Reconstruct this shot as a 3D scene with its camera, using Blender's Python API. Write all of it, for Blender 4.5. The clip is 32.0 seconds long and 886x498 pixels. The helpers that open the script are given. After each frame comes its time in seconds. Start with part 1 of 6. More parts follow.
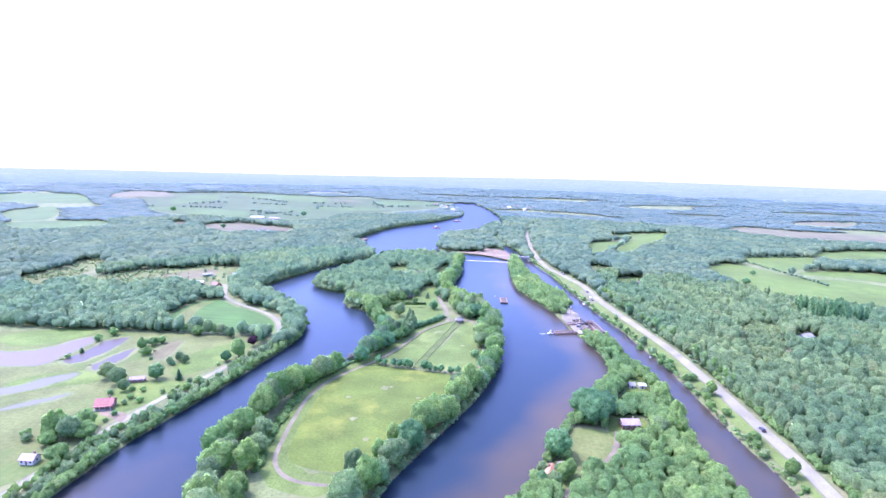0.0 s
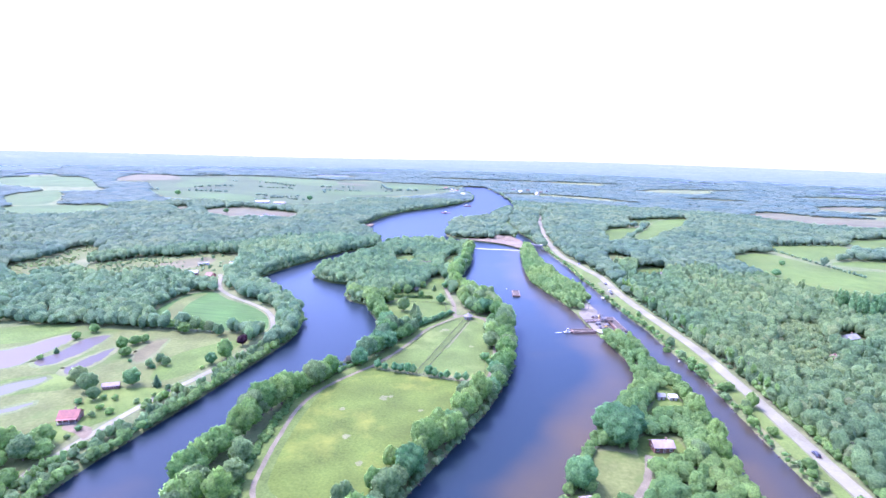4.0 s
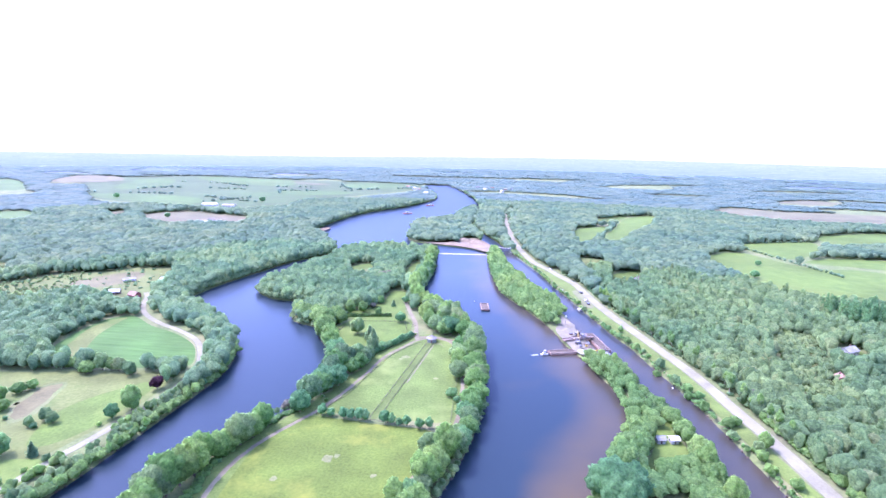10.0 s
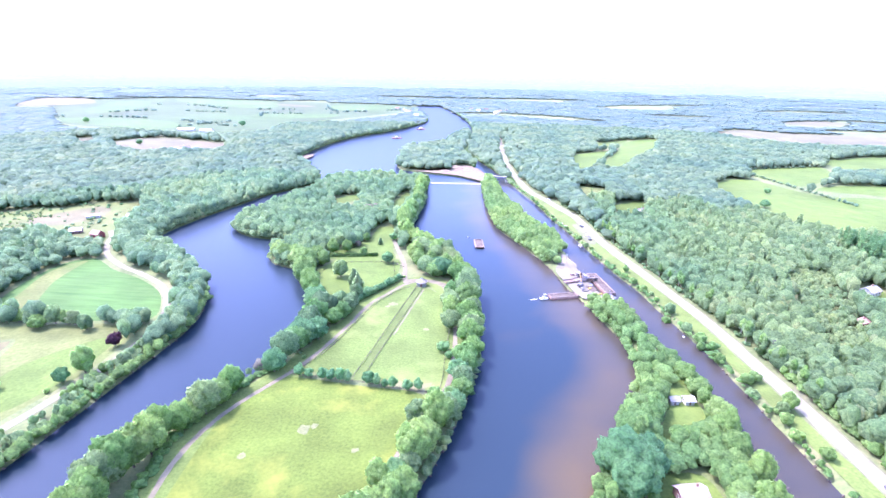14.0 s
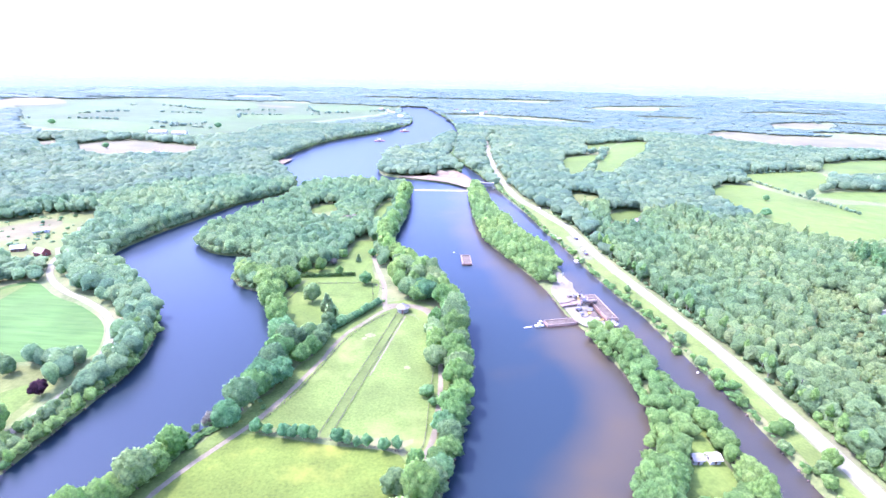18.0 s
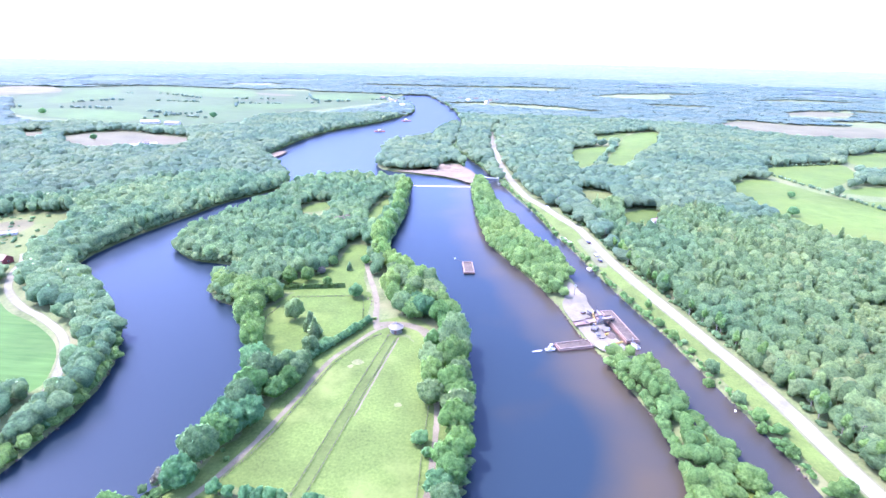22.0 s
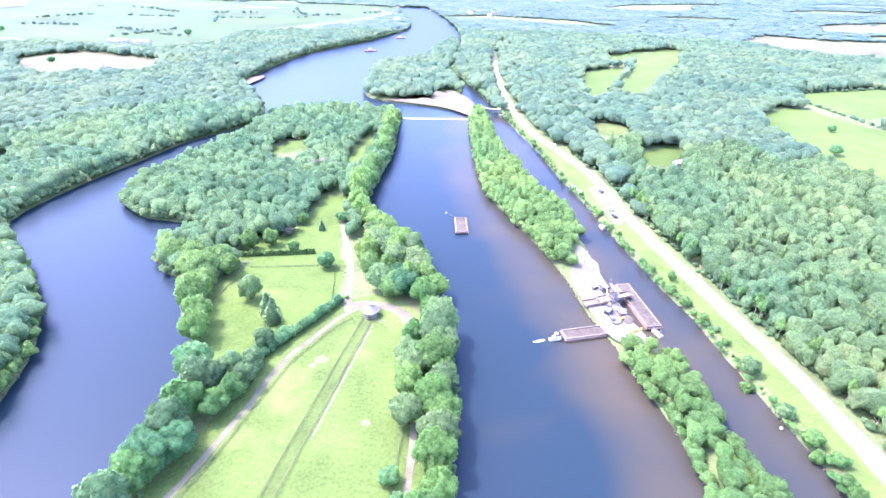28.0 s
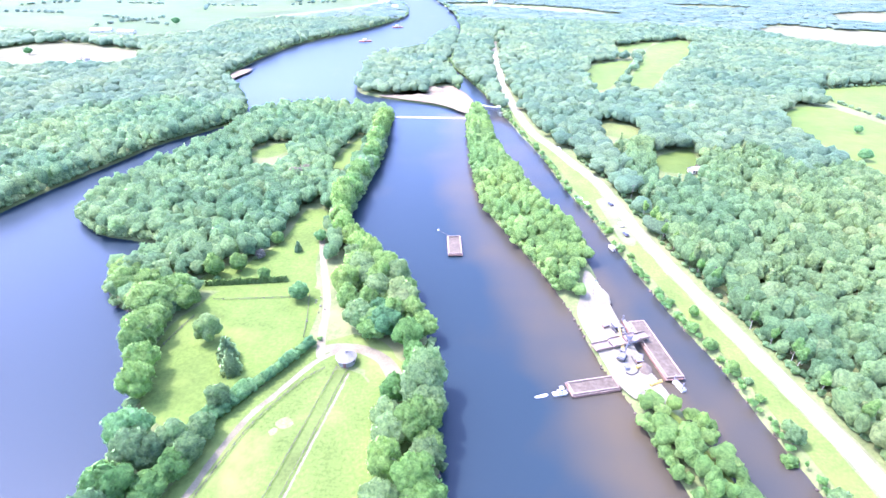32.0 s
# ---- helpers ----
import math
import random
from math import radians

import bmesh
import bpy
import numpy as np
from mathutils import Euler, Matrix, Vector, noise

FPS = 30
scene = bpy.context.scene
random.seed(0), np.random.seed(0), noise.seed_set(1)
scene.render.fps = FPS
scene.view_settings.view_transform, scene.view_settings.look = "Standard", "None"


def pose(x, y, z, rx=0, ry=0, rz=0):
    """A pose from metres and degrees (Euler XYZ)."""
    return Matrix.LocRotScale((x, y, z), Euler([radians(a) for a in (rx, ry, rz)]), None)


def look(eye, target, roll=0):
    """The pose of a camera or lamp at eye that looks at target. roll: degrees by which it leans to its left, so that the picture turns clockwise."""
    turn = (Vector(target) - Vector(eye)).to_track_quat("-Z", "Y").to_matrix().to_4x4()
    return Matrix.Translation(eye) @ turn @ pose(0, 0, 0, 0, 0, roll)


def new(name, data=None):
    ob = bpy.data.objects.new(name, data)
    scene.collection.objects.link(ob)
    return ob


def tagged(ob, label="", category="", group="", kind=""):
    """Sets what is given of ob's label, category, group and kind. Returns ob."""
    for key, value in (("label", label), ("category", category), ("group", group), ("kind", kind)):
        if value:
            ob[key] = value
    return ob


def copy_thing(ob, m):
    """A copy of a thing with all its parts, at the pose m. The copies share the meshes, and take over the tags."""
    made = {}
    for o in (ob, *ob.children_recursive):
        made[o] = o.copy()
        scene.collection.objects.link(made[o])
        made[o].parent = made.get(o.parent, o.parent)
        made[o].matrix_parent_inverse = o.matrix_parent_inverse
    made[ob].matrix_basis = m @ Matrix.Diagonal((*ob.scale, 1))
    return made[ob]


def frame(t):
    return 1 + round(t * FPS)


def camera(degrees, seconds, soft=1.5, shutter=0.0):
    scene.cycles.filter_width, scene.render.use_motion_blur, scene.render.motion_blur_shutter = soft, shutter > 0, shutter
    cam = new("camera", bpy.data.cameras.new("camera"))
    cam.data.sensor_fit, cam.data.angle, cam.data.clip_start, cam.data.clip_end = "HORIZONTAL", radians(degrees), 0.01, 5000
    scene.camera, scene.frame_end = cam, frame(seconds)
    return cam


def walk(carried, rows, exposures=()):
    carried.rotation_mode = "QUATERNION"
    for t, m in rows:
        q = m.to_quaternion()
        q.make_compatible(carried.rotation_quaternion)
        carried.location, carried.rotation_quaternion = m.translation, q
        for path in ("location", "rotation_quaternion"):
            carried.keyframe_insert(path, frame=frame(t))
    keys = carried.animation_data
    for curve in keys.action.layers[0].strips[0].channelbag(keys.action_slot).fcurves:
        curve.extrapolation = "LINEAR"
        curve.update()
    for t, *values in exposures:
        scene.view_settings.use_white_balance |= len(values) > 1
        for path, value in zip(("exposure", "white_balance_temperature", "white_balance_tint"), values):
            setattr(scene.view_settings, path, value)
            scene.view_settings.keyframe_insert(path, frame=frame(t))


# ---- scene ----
cam = camera(81.2, 32.0)
PATH = [
    (0, (7.909, -2.626, 128.72), (7.606, -0.674, 128.406), 1.5),
    (0.5, (7.288, 1.617, 128.511), (6.993, 3.57, 128.196), 1.5),
    (1, (6.693, 5.908, 128.663), (6.392, 7.859, 128.345), 1.5),
    (1.5, (6.843, 10.362, 128.084), (6.531, 12.31, 127.757), 1.5),
    (2, (6.324, 14.544, 128.457), (6.007, 16.484, 128.084), 1.6),
    (2.5, (5.466, 18.84, 128.308), (5.144, 20.778, 127.934), 1.6),
    (3, (5.25, 23.232, 128.491), (4.922, 25.168, 128.116), 1.5),
    (3.5, (4.933, 27.711, 128.712), (4.599, 29.647, 128.335), 1.5),
    (5.5, (3.035, 44.826, 128.662), (2.688, 46.758, 128.28), 1.4),
    (6, (2.39, 48.998, 128.548), (2.051, 50.932, 128.166), 1.5),
    (6.5, (1.739, 53.176, 128.841), (1.424, 55.113, 128.457), 1.4),
    (7, (1.393, 57.633, 128.463), (1.074, 59.57, 128.081), 1.5),
    (7.5, (1.046, 62.123, 128.113), (0.733, 64.061, 127.73), 1.5),
    (8, (0.91, 66.7, 128.098), (0.613, 68.64, 127.715), 1.4),
    (8.5, (0.427, 70.703, 128.303), (0.154, 72.647, 127.92), 1.3),
    (9, (0.217, 74.985, 128.756), (-0.05, 76.929, 128.371), 1.2),
    (9.5, (0.022, 79.022, 129.901), (-0.221, 80.969, 129.512), 1.2),
    (10, (-0.214, 83.342, 129.747), (-0.418, 85.293, 129.359), 1.1),
    (10.5, (-0.128, 87.925, 129.618), (-0.314, 89.878, 129.231), 0.9),
    (11, (-0.672, 91.926, 130.108), (-0.874, 93.87, 129.681), 0.9),
    (11.5, (-1.141, 95.989, 130.212), (-1.36, 97.92, 129.739), 0.9),
    (12, (-1.177, 100.312, 130.192), (-1.382, 102.244, 129.718), 0.9),
    (12.5, (-1.456, 104.812, 130.42), (-1.632, 106.747, 129.946), 0.9),
    (13, (-1.718, 109.402, 129.645), (-1.896, 111.316, 129.095), 0.9),
    (13.5, (-2.159, 113.872, 129.949), (-2.341, 115.748, 129.278), 0.9),
    (14, (-2.396, 118.519, 129.748), (-2.56, 120.395, 129.076), 0.9),
    (14.5, (-2.677, 122.765, 129.579), (-2.851, 124.641, 128.908), 1.0),
    (16.5, (-3.757, 140.142, 129.559), (-3.889, 142.021, 128.886), 1.2),
    (17, (-3.804, 144.809, 129.682), (-3.927, 146.689, 129.01), 1.2),
    (17.5, (-4.014, 149.198, 129.668), (-4.123, 151.079, 128.997), 1.1),
    (18, (-4.283, 153.452, 129.807), (-4.393, 155.333, 129.136), 1.1),
    (18.5, (-4.435, 157.771, 129.68), (-4.548, 159.651, 129.009), 1.1),
    (19, (-4.254, 162.257, 129.946), (-4.369, 164.134, 129.264), 1.1),
    (19.5, (-3.779, 167.194, 129.998), (-3.897, 169.063, 129.294), 1.0),
    (20, (-3.922, 171.986, 129.611), (-4.04, 173.85, 128.895), 1.1),
    (20.5, (-3.737, 175.888, 129.666), (-3.857, 177.751, 128.95), 1.1),
    (21, (-3.764, 179.948, 129.688), (-3.886, 181.812, 128.974), 1.1),
    (21.5, (-3.746, 184.049, 130.037), (-3.869, 185.912, 129.321), 1.1),
    (22, (-3.61, 188.616, 129.88), (-3.735, 190.479, 129.166), 1.0),
    (22.5, (-3.39, 192.979, 129.668), (-3.516, 194.843, 128.955), 1.0),
    (23, (-2.384, 197.102, 129.85), (-2.515, 198.967, 129.139), 0.6),
    (23.5, (-2.404, 201.672, 130.359), (-2.534, 203.535, 129.644), 0.7),
    (24, (-2.083, 205.527, 130.147), (-2.21, 207.355, 129.344), 0.6),
    (24.5, (-1.821, 209.891, 130.672), (-1.948, 211.713, 129.856), 0.7),
    (26.5, (-0.602, 227.145, 130.356), (-0.728, 228.938, 129.48), 0.7),
    (27, (-0.444, 230.643, 130.265), (-0.569, 232.429, 129.372), 0.6),
    (27.5, (-0.109, 235.527, 129.688), (-0.232, 237.29, 128.751), 0.9),
    (28, (0.409, 240.081, 129.782), (0.287, 241.816, 128.795), 0.8),
    (28.5, (0.281, 244.449, 129.625), (0.163, 246.164, 128.602), 0.8),
    (29, (1.1, 248.975, 129.854), (0.98, 250.685, 128.825), 0.9),
    (29.5, (1.162, 253.324, 129.895), (1.041, 255.035, 128.866), 0.9),
    (30, (1.606, 257.509, 129.828), (1.484, 259.221, 128.8), 0.9),
    (30.5, (1.955, 261.839, 129.802), (1.831, 263.551, 128.775), 0.9),
    (31, (1.901, 266.132, 130.098), (1.779, 267.843, 129.069), 0.9),
    (31.5, (2.667, 270.185, 129.742), (2.542, 271.898, 128.718), 0.7),
    (32, (2.715, 274.769, 129.895), (2.59, 276.481, 128.869), 0.8),
]
walk(cam, [(t, look(eye, target, roll)) for t, eye, target, roll in PATH],
     [(0, 3.18, 5290, 52), (13, 3.43, 5420, 52), (14, 3.70, 5500, 51), (19, 3.74, 5480, 49), (24, 3.44, 5350, 44), (27, 3.80, 5520, 42), (32, 3.95, 5630, 40)])

# ---- sky, sun and exposure ----
SUN_FROM = Vector((-0.90, 0.32, 1.60)).normalized()
world = bpy.data.worlds.new("summer_sky")
scene.world = world
world.use_nodes = True
wn, wl = world.node_tree.nodes, world.node_tree.links
wn.clear()
sky = wn.new("ShaderNodeTexSky")
sky.sky_type, sky.sun_disc = "NISHITA", False
sky.sun_elevation = math.asin(SUN_FROM.z)
sky.sun_rotation = math.atan2(SUN_FROM.x, SUN_FROM.y)
sky.air_density, sky.dust_density, sky.ozone_density = 1.0, 2.0, 1.0
back = wn.new("ShaderNodeBackground")
back.inputs["Strength"].default_value = 0.15
wout = wn.new("ShaderNodeOutputWorld")
wl.new(sky.outputs[0], back.inputs[0])
wl.new(back.outputs[0], wout.inputs[0])
sun_data = bpy.data.lights.new("sun", "SUN")
sun_data.energy, sun_data.angle, sun_data.color = 1.0, radians(2.5), (1.0, 0.95, 0.88)
sun = new("sun", sun_data)
sun.matrix_world = look(SUN_FROM * 300, (0, 0, 0))


# ---- materials ----
def nodes_of(name):
    mat = bpy.data.materials.new(name)
    mat.use_nodes = True
    nt = mat.node_tree
    return mat, nt, nt.nodes["Principled BSDF"]


def noise_node(nt, scale, detail=4.0, rough=0.55, vec=None, stretch=None):
    n = nt.nodes.new("ShaderNodeTexNoise")
    n.inputs["Scale"].default_value = scale
    n.inputs["Detail"].default_value = detail
    n.inputs["Roughness"].default_value = rough
    geo = nt.nodes.new("ShaderNodeNewGeometry")
    src = vec or geo.outputs["Position"]
    if stretch:
        mp = nt.nodes.new("ShaderNodeMapping")
        mp.inputs["Rotation"].default_value = (0, 0, radians(stretch[3]) if len(stretch) > 3 else 0)
        mp.inputs["Scale"].default_value = stretch[:3]
        nt.links.new(src, mp.inputs["Vector"])
        src = mp.outputs[0]
    nt.links.new(src, n.inputs["Vector"])
    return n


def ramp(nt, fac, stops):
    r = nt.nodes.new("ShaderNodeValToRGB")
    while len(r.color_ramp.elements) < len(stops):
        r.color_ramp.elements.new(0.5)
    for e, (p, c) in zip(r.color_ramp.elements, stops):
        e.position, e.color = p, (*c, 1)
    nt.links.new(fac, r.inputs[0])
    return r


def mixed(nt, fac, a, b, mode="MIX"):
    m = nt.nodes.new("ShaderNodeMix")
    m.data_type, m.blend_type = "RGBA", mode
    if isinstance(fac, float):
        m.inputs[0].default_value = fac
    else:
        nt.links.new(fac, m.inputs[0])
    for slot, v in ((6, a), (7, b)):
        if isinstance(v, tuple):
            m.inputs[slot].default_value = (*v, 1)
        else:
            nt.links.new(v, m.inputs[slot])
    return m.outputs[2]


def bumped(nt, bsdf, height, strength=0.4, dist=0.1):
    b = nt.nodes.new("ShaderNodeBump")
    b.inputs["Strength"].default_value, b.inputs["Distance"].default_value = strength, dist
    nt.links.new(height, b.inputs["Height"])
    nt.links.new(b.outputs[0], bsdf.inputs["Normal"])


def surface(name, dark, light, scale, coarse, rough=0.8, bump=0.3, metal=0.0, stretch=None, third=None):
    """A weathered surface: grain at one scale, stains at another."""
    mat, nt, bsdf = nodes_of(name)
    fine = noise_node(nt, scale, 5, 0.6, stretch=stretch)
    wide = noise_node(nt, coarse, 3, 0.5)
    col = ramp(nt, fine.outputs[0], [(0.3, dark), (0.7, light)])
    tone = ramp(nt, wide.outputs[0], [(0.3, (0.72, 0.72, 0.72)), (0.7, (1.12, 1.12, 1.12))])
    out = mixed(nt, 1.0, col.outputs[0], tone.outputs[0], "MULTIPLY")
    if third:
        spots = ramp(nt, noise_node(nt, coarse * 0.45, 5, 0.65).outputs[0], [(0.52, (0, 0, 0)), (0.66, (1, 1, 1))])
        out = mixed(nt, spots.outputs[0], out, third)
    nt.links.new(out, bsdf.inputs["Base Color"])
    bsdf.inputs["Roughness"].default_value, bsdf.inputs["Metallic"].default_value = rough, metal
    bsdf.inputs["Specular IOR Level"].default_value = 0.15 if rough > 0.8 else 0.4
    if bump:
        bumped(nt, bsdf, fine.outputs[0], bump, 0.25 / scale)
    return mat


def foliage(name, dark, light, autumn=(0.16, 0.17, 0.05)):
    """Leaves: every tree has its own tint, with mottling from leaf to leaf."""
    mat, nt, bsdf = nodes_of(name)
    at = nt.nodes.new("ShaderNodeAttribute")
    at.attribute_name = "tint"
    info = nt.nodes.new("ShaderNodeObjectInfo")
    add = nt.nodes.new("ShaderNodeMath")
    add.operation = "ADD"
    nt.links.new(at.outputs["Fac"], add.inputs[0])
    nt.links.new(info.outputs["Random"], add.inputs[1])
    fr = nt.nodes.new("ShaderNodeMath")
    fr.operation = "FRACT"
    nt.links.new(add.outputs[0], fr.inputs[0])
    mid = tuple((a + b) / 2 for a, b in zip(dark, light))
    col = ramp(nt, fr.outputs[0], [(0.0, dark), (0.45, mid), (0.88, light), (1.0, autumn)])
    fine = noise_node(nt, 1.0, 6, 0.7)
    tone = ramp(nt, fine.outputs[0], [(0.38, (0.68, 0.71, 0.72)), (0.62, (1.36, 1.33, 1.25))])
    out = mixed(nt, 1.0, col.outputs[0], tone.outputs[0], "MULTIPLY")
    spray = nt.nodes.new("ShaderNodeNewGeometry")
    each = ramp(nt, spray.outputs["Random Per Island"], [(0.0, (0.88, 0.9, 0.88)), (1.0, (1.13, 1.11, 1.1))])
    out = mixed(nt, 1.0, out, each.outputs[0], "MULTIPLY")
    stand = ramp(nt, noise_node(nt, 0.014, 3, 0.6).outputs[0], [(0.36, (0.8, 0.9, 0.95)), (0.64, (1.18, 1.08, 0.98))])
    out = mixed(nt, 1.0, out, stand.outputs[0], "MULTIPLY")
    nt.links.new(out, bsdf.inputs["Base Color"])
    bsdf.inputs["Roughness"].default_value = 0.62
    bsdf.inputs["Specular IOR Level"].default_value = 0.12
    bumped(nt, bsdf, noise_node(nt, 1.0, 6, 0.72).outputs[0], 0.9, 1.3)
    thin = nt.nodes.new("ShaderNodeBsdfTranslucent")
    nt.links.new(mixed(nt, 1.0, out, (1.5, 1.48, 1.35), "MULTIPLY"), thin.inputs["Color"])
    both = nt.nodes.new("ShaderNodeMixShader")
    both.inputs[0].default_value = 0.6
    nt.links.new(bsdf.outputs[0], both.inputs[1])
    nt.links.new(thin.outputs[0], both.inputs[2])
    nt.links.new(both.outputs[0], nt.nodes["Material Output"].inputs[0])
    return mat


M = {}
M["leaf"] = foliage("broad_leaves", (0.088, 0.158, 0.070), (0.152, 0.244, 0.104), (0.160, 0.215, 0.096))
M["leaf_light"] = foliage("willow_leaves", (0.102, 0.191, 0.059), (0.147, 0.257, 0.079), (0.154, 0.243, 0.077))
M["leaf_dark"] = foliage("maple_leaves", (0.062, 0.156, 0.067), (0.108, 0.227, 0.093), (0.106, 0.208, 0.088))
M["leaf_fresh"] = foliage("fresh_leaves", (0.081, 0.180, 0.055), (0.126, 0.244, 0.072), (0.134, 0.231, 0.072))
# mid-distance woods: some blue haze put into the base colour
M["leaf_far_hazed"] = foliage("hazed_woodland_leaves", (0.086, 0.151, 0.090), (0.139, 0.218, 0.119), (0.143, 0.208, 0.113))
M["leaf_west"] = foliage("western_leaves", (0.077, 0.156, 0.075), (0.131, 0.231, 0.102), (0.135, 0.215, 0.096))
# blue raised to paint haze over the western forest; spruces share the colour
M["leaf_cool"] = foliage("cool_green_and_hazed_leaves", (0.086, 0.167, 0.087), (0.146, 0.244, 0.117), (0.149, 0.231, 0.110))
# farthest woods: pale blue haze is mixed into the leaf colour
M["leaf_distant_hazed"] = foliage("distant_hazed_leaves", (0.098, 0.164, 0.132), (0.132, 0.198, 0.156), (0.134, 0.192, 0.148))
M["leaf_yellow"] = foliage("yellow_green_leaves", (0.116, 0.186, 0.078), (0.164, 0.244, 0.100), (0.172, 0.230, 0.098))
M["leaf_purple"] = foliage("copper_leaves", (0.035, 0.015, 0.025), (0.07, 0.03, 0.045), (0.06, 0.03, 0.03))
M["leaf_dry"] = foliage("dry_twigs", (0.13, 0.135, 0.105), (0.18, 0.182, 0.145), (0.16, 0.16, 0.125))
M["bark"] = surface("bark", (0.09, 0.07, 0.05), (0.2, 0.17, 0.13), 3.0, 0.4, 0.9, 0.6)
M["ground"] = surface("rough_ground", (0.058, 0.080, 0.026), (0.098, 0.122, 0.042), 0.8, 0.05, 0.95, 0.5, third=(0.104, 0.110, 0.046))
M["drive_grass"] = surface("dark_mown_grass", (0.045, 0.071, 0.015), (0.070, 0.098, 0.023), 0.9, 0.08, 0.95, 0.4)
M["tuft"] = surface("dry_tufts", (0.074, 0.088, 0.030), (0.112, 0.122, 0.052), 1.2, 0.2, 0.95, 0.4)
M["bank"] = surface("bank_grass", (0.052, 0.082, 0.017), (0.086, 0.118, 0.026), 0.9, 0.06, 0.95, 0.5, third=(0.075, 0.114, 0.022))
M["meadow"] = surface("hay_meadow", (0.042, 0.071, 0.013), (0.079, 0.115, 0.024), 0.9, 0.05, 0.95, 0.6, third=(0.089, 0.120, 0.029))
M["lawn"] = surface("mown_lawn", (0.044, 0.075, 0.013), (0.075, 0.115, 0.021), 0.8, 0.06, 0.95, 0.4, third=(0.082, 0.115, 0.023))
M["lush"] = surface("lush_grass", (0.041, 0.067, 0.009), (0.072, 0.102, 0.015), 0.9, 0.06, 0.95, 0.5, third=(0.098, 0.116, 0.017))
M["crop"] = surface("crop_rows", (0.026, 0.066, 0.012), (0.050, 0.104, 0.021), 0.35, 0.03, 0.95, 0.4, stretch=(0.10, 1.1, 1, 25), third=(0.040, 0.082, 0.018))
M["drygrass"] = surface("dry_grass", (0.058, 0.076, 0.018), (0.090, 0.108, 0.031), 0.5, 0.05, 0.95, 0.4, third=(0.048, 0.080, 0.016))
M["straw"] = surface("stubble", (0.065, 0.067, 0.031), (0.089, 0.089, 0.042), 0.3, 0.02, 0.95, 0.3, third=(0.077, 0.069, 0.035))
M["farfield"] = surface("distant_pasture", (0.046, 0.080, 0.012), (0.066, 0.102, 0.017), 0.08, 0.012, 0.95, 0.2, third=(0.064, 0.092, 0.016))
# far fields: grass colour muted, with the haze put into the base colour
M["hayland"] = surface("hazy_farmland", (0.029, 0.052, 0.016), (0.043, 0.068, 0.021), 0.03, 0.006, 0.95, 0.2, third=(0.036, 0.068, 0.017))
M["palefield"] = surface("hazy_pasture", (0.034, 0.068, 0.015), (0.050, 0.086, 0.021), 0.05, 0.008, 0.95, 0.2, third=(0.052, 0.076, 0.020))
M["asphalt"] = surface("worn_asphalt", (0.118, 0.119, 0.076), (0.152, 0.153, 0.099), 1.2, 0.07, 0.95, 0.2, third=(0.128, 0.128, 0.081))
M["shoulder"] = surface("gravel_shoulder", (0.072, 0.084, 0.036), (0.106, 0.110, 0.056), 1.6, 0.15, 0.95, 0.4, third=(0.070, 0.092, 0.030))
M["gravel"] = surface("gravel_path", (0.090, 0.083, 0.050), (0.125, 0.114, 0.071), 1.8, 0.15, 0.95, 0.4)
M["sand"] = surface("pale_sand", (0.094, 0.076, 0.044), (0.144, 0.122, 0.076), 0.6, 0.06, 0.95, 0.4, third=(0.106, 0.076, 0.044))
M["stone"] = surface("crushed_stone", (0.100, 0.094, 0.065), (0.138, 0.129, 0.091), 1.0, 0.09, 0.95, 0.4, third=(0.083, 0.081, 0.052))
M["mud"] = surface("pond_mud", (0.067, 0.066, 0.027), (0.096, 0.092, 0.038), 0.5, 0.06, 0.9, 0.3)
M["white_paint"] = surface("white_paint", (0.34, 0.34, 0.295), (0.42, 0.42, 0.361), 2.0, 0.4, 0.6, 0.1)
M["yellow_paint"] = surface("yellow_paint", (0.3, 0.22, 0.05), (0.38, 0.29, 0.08), 2.0, 0.4, 0.6, 0.05)


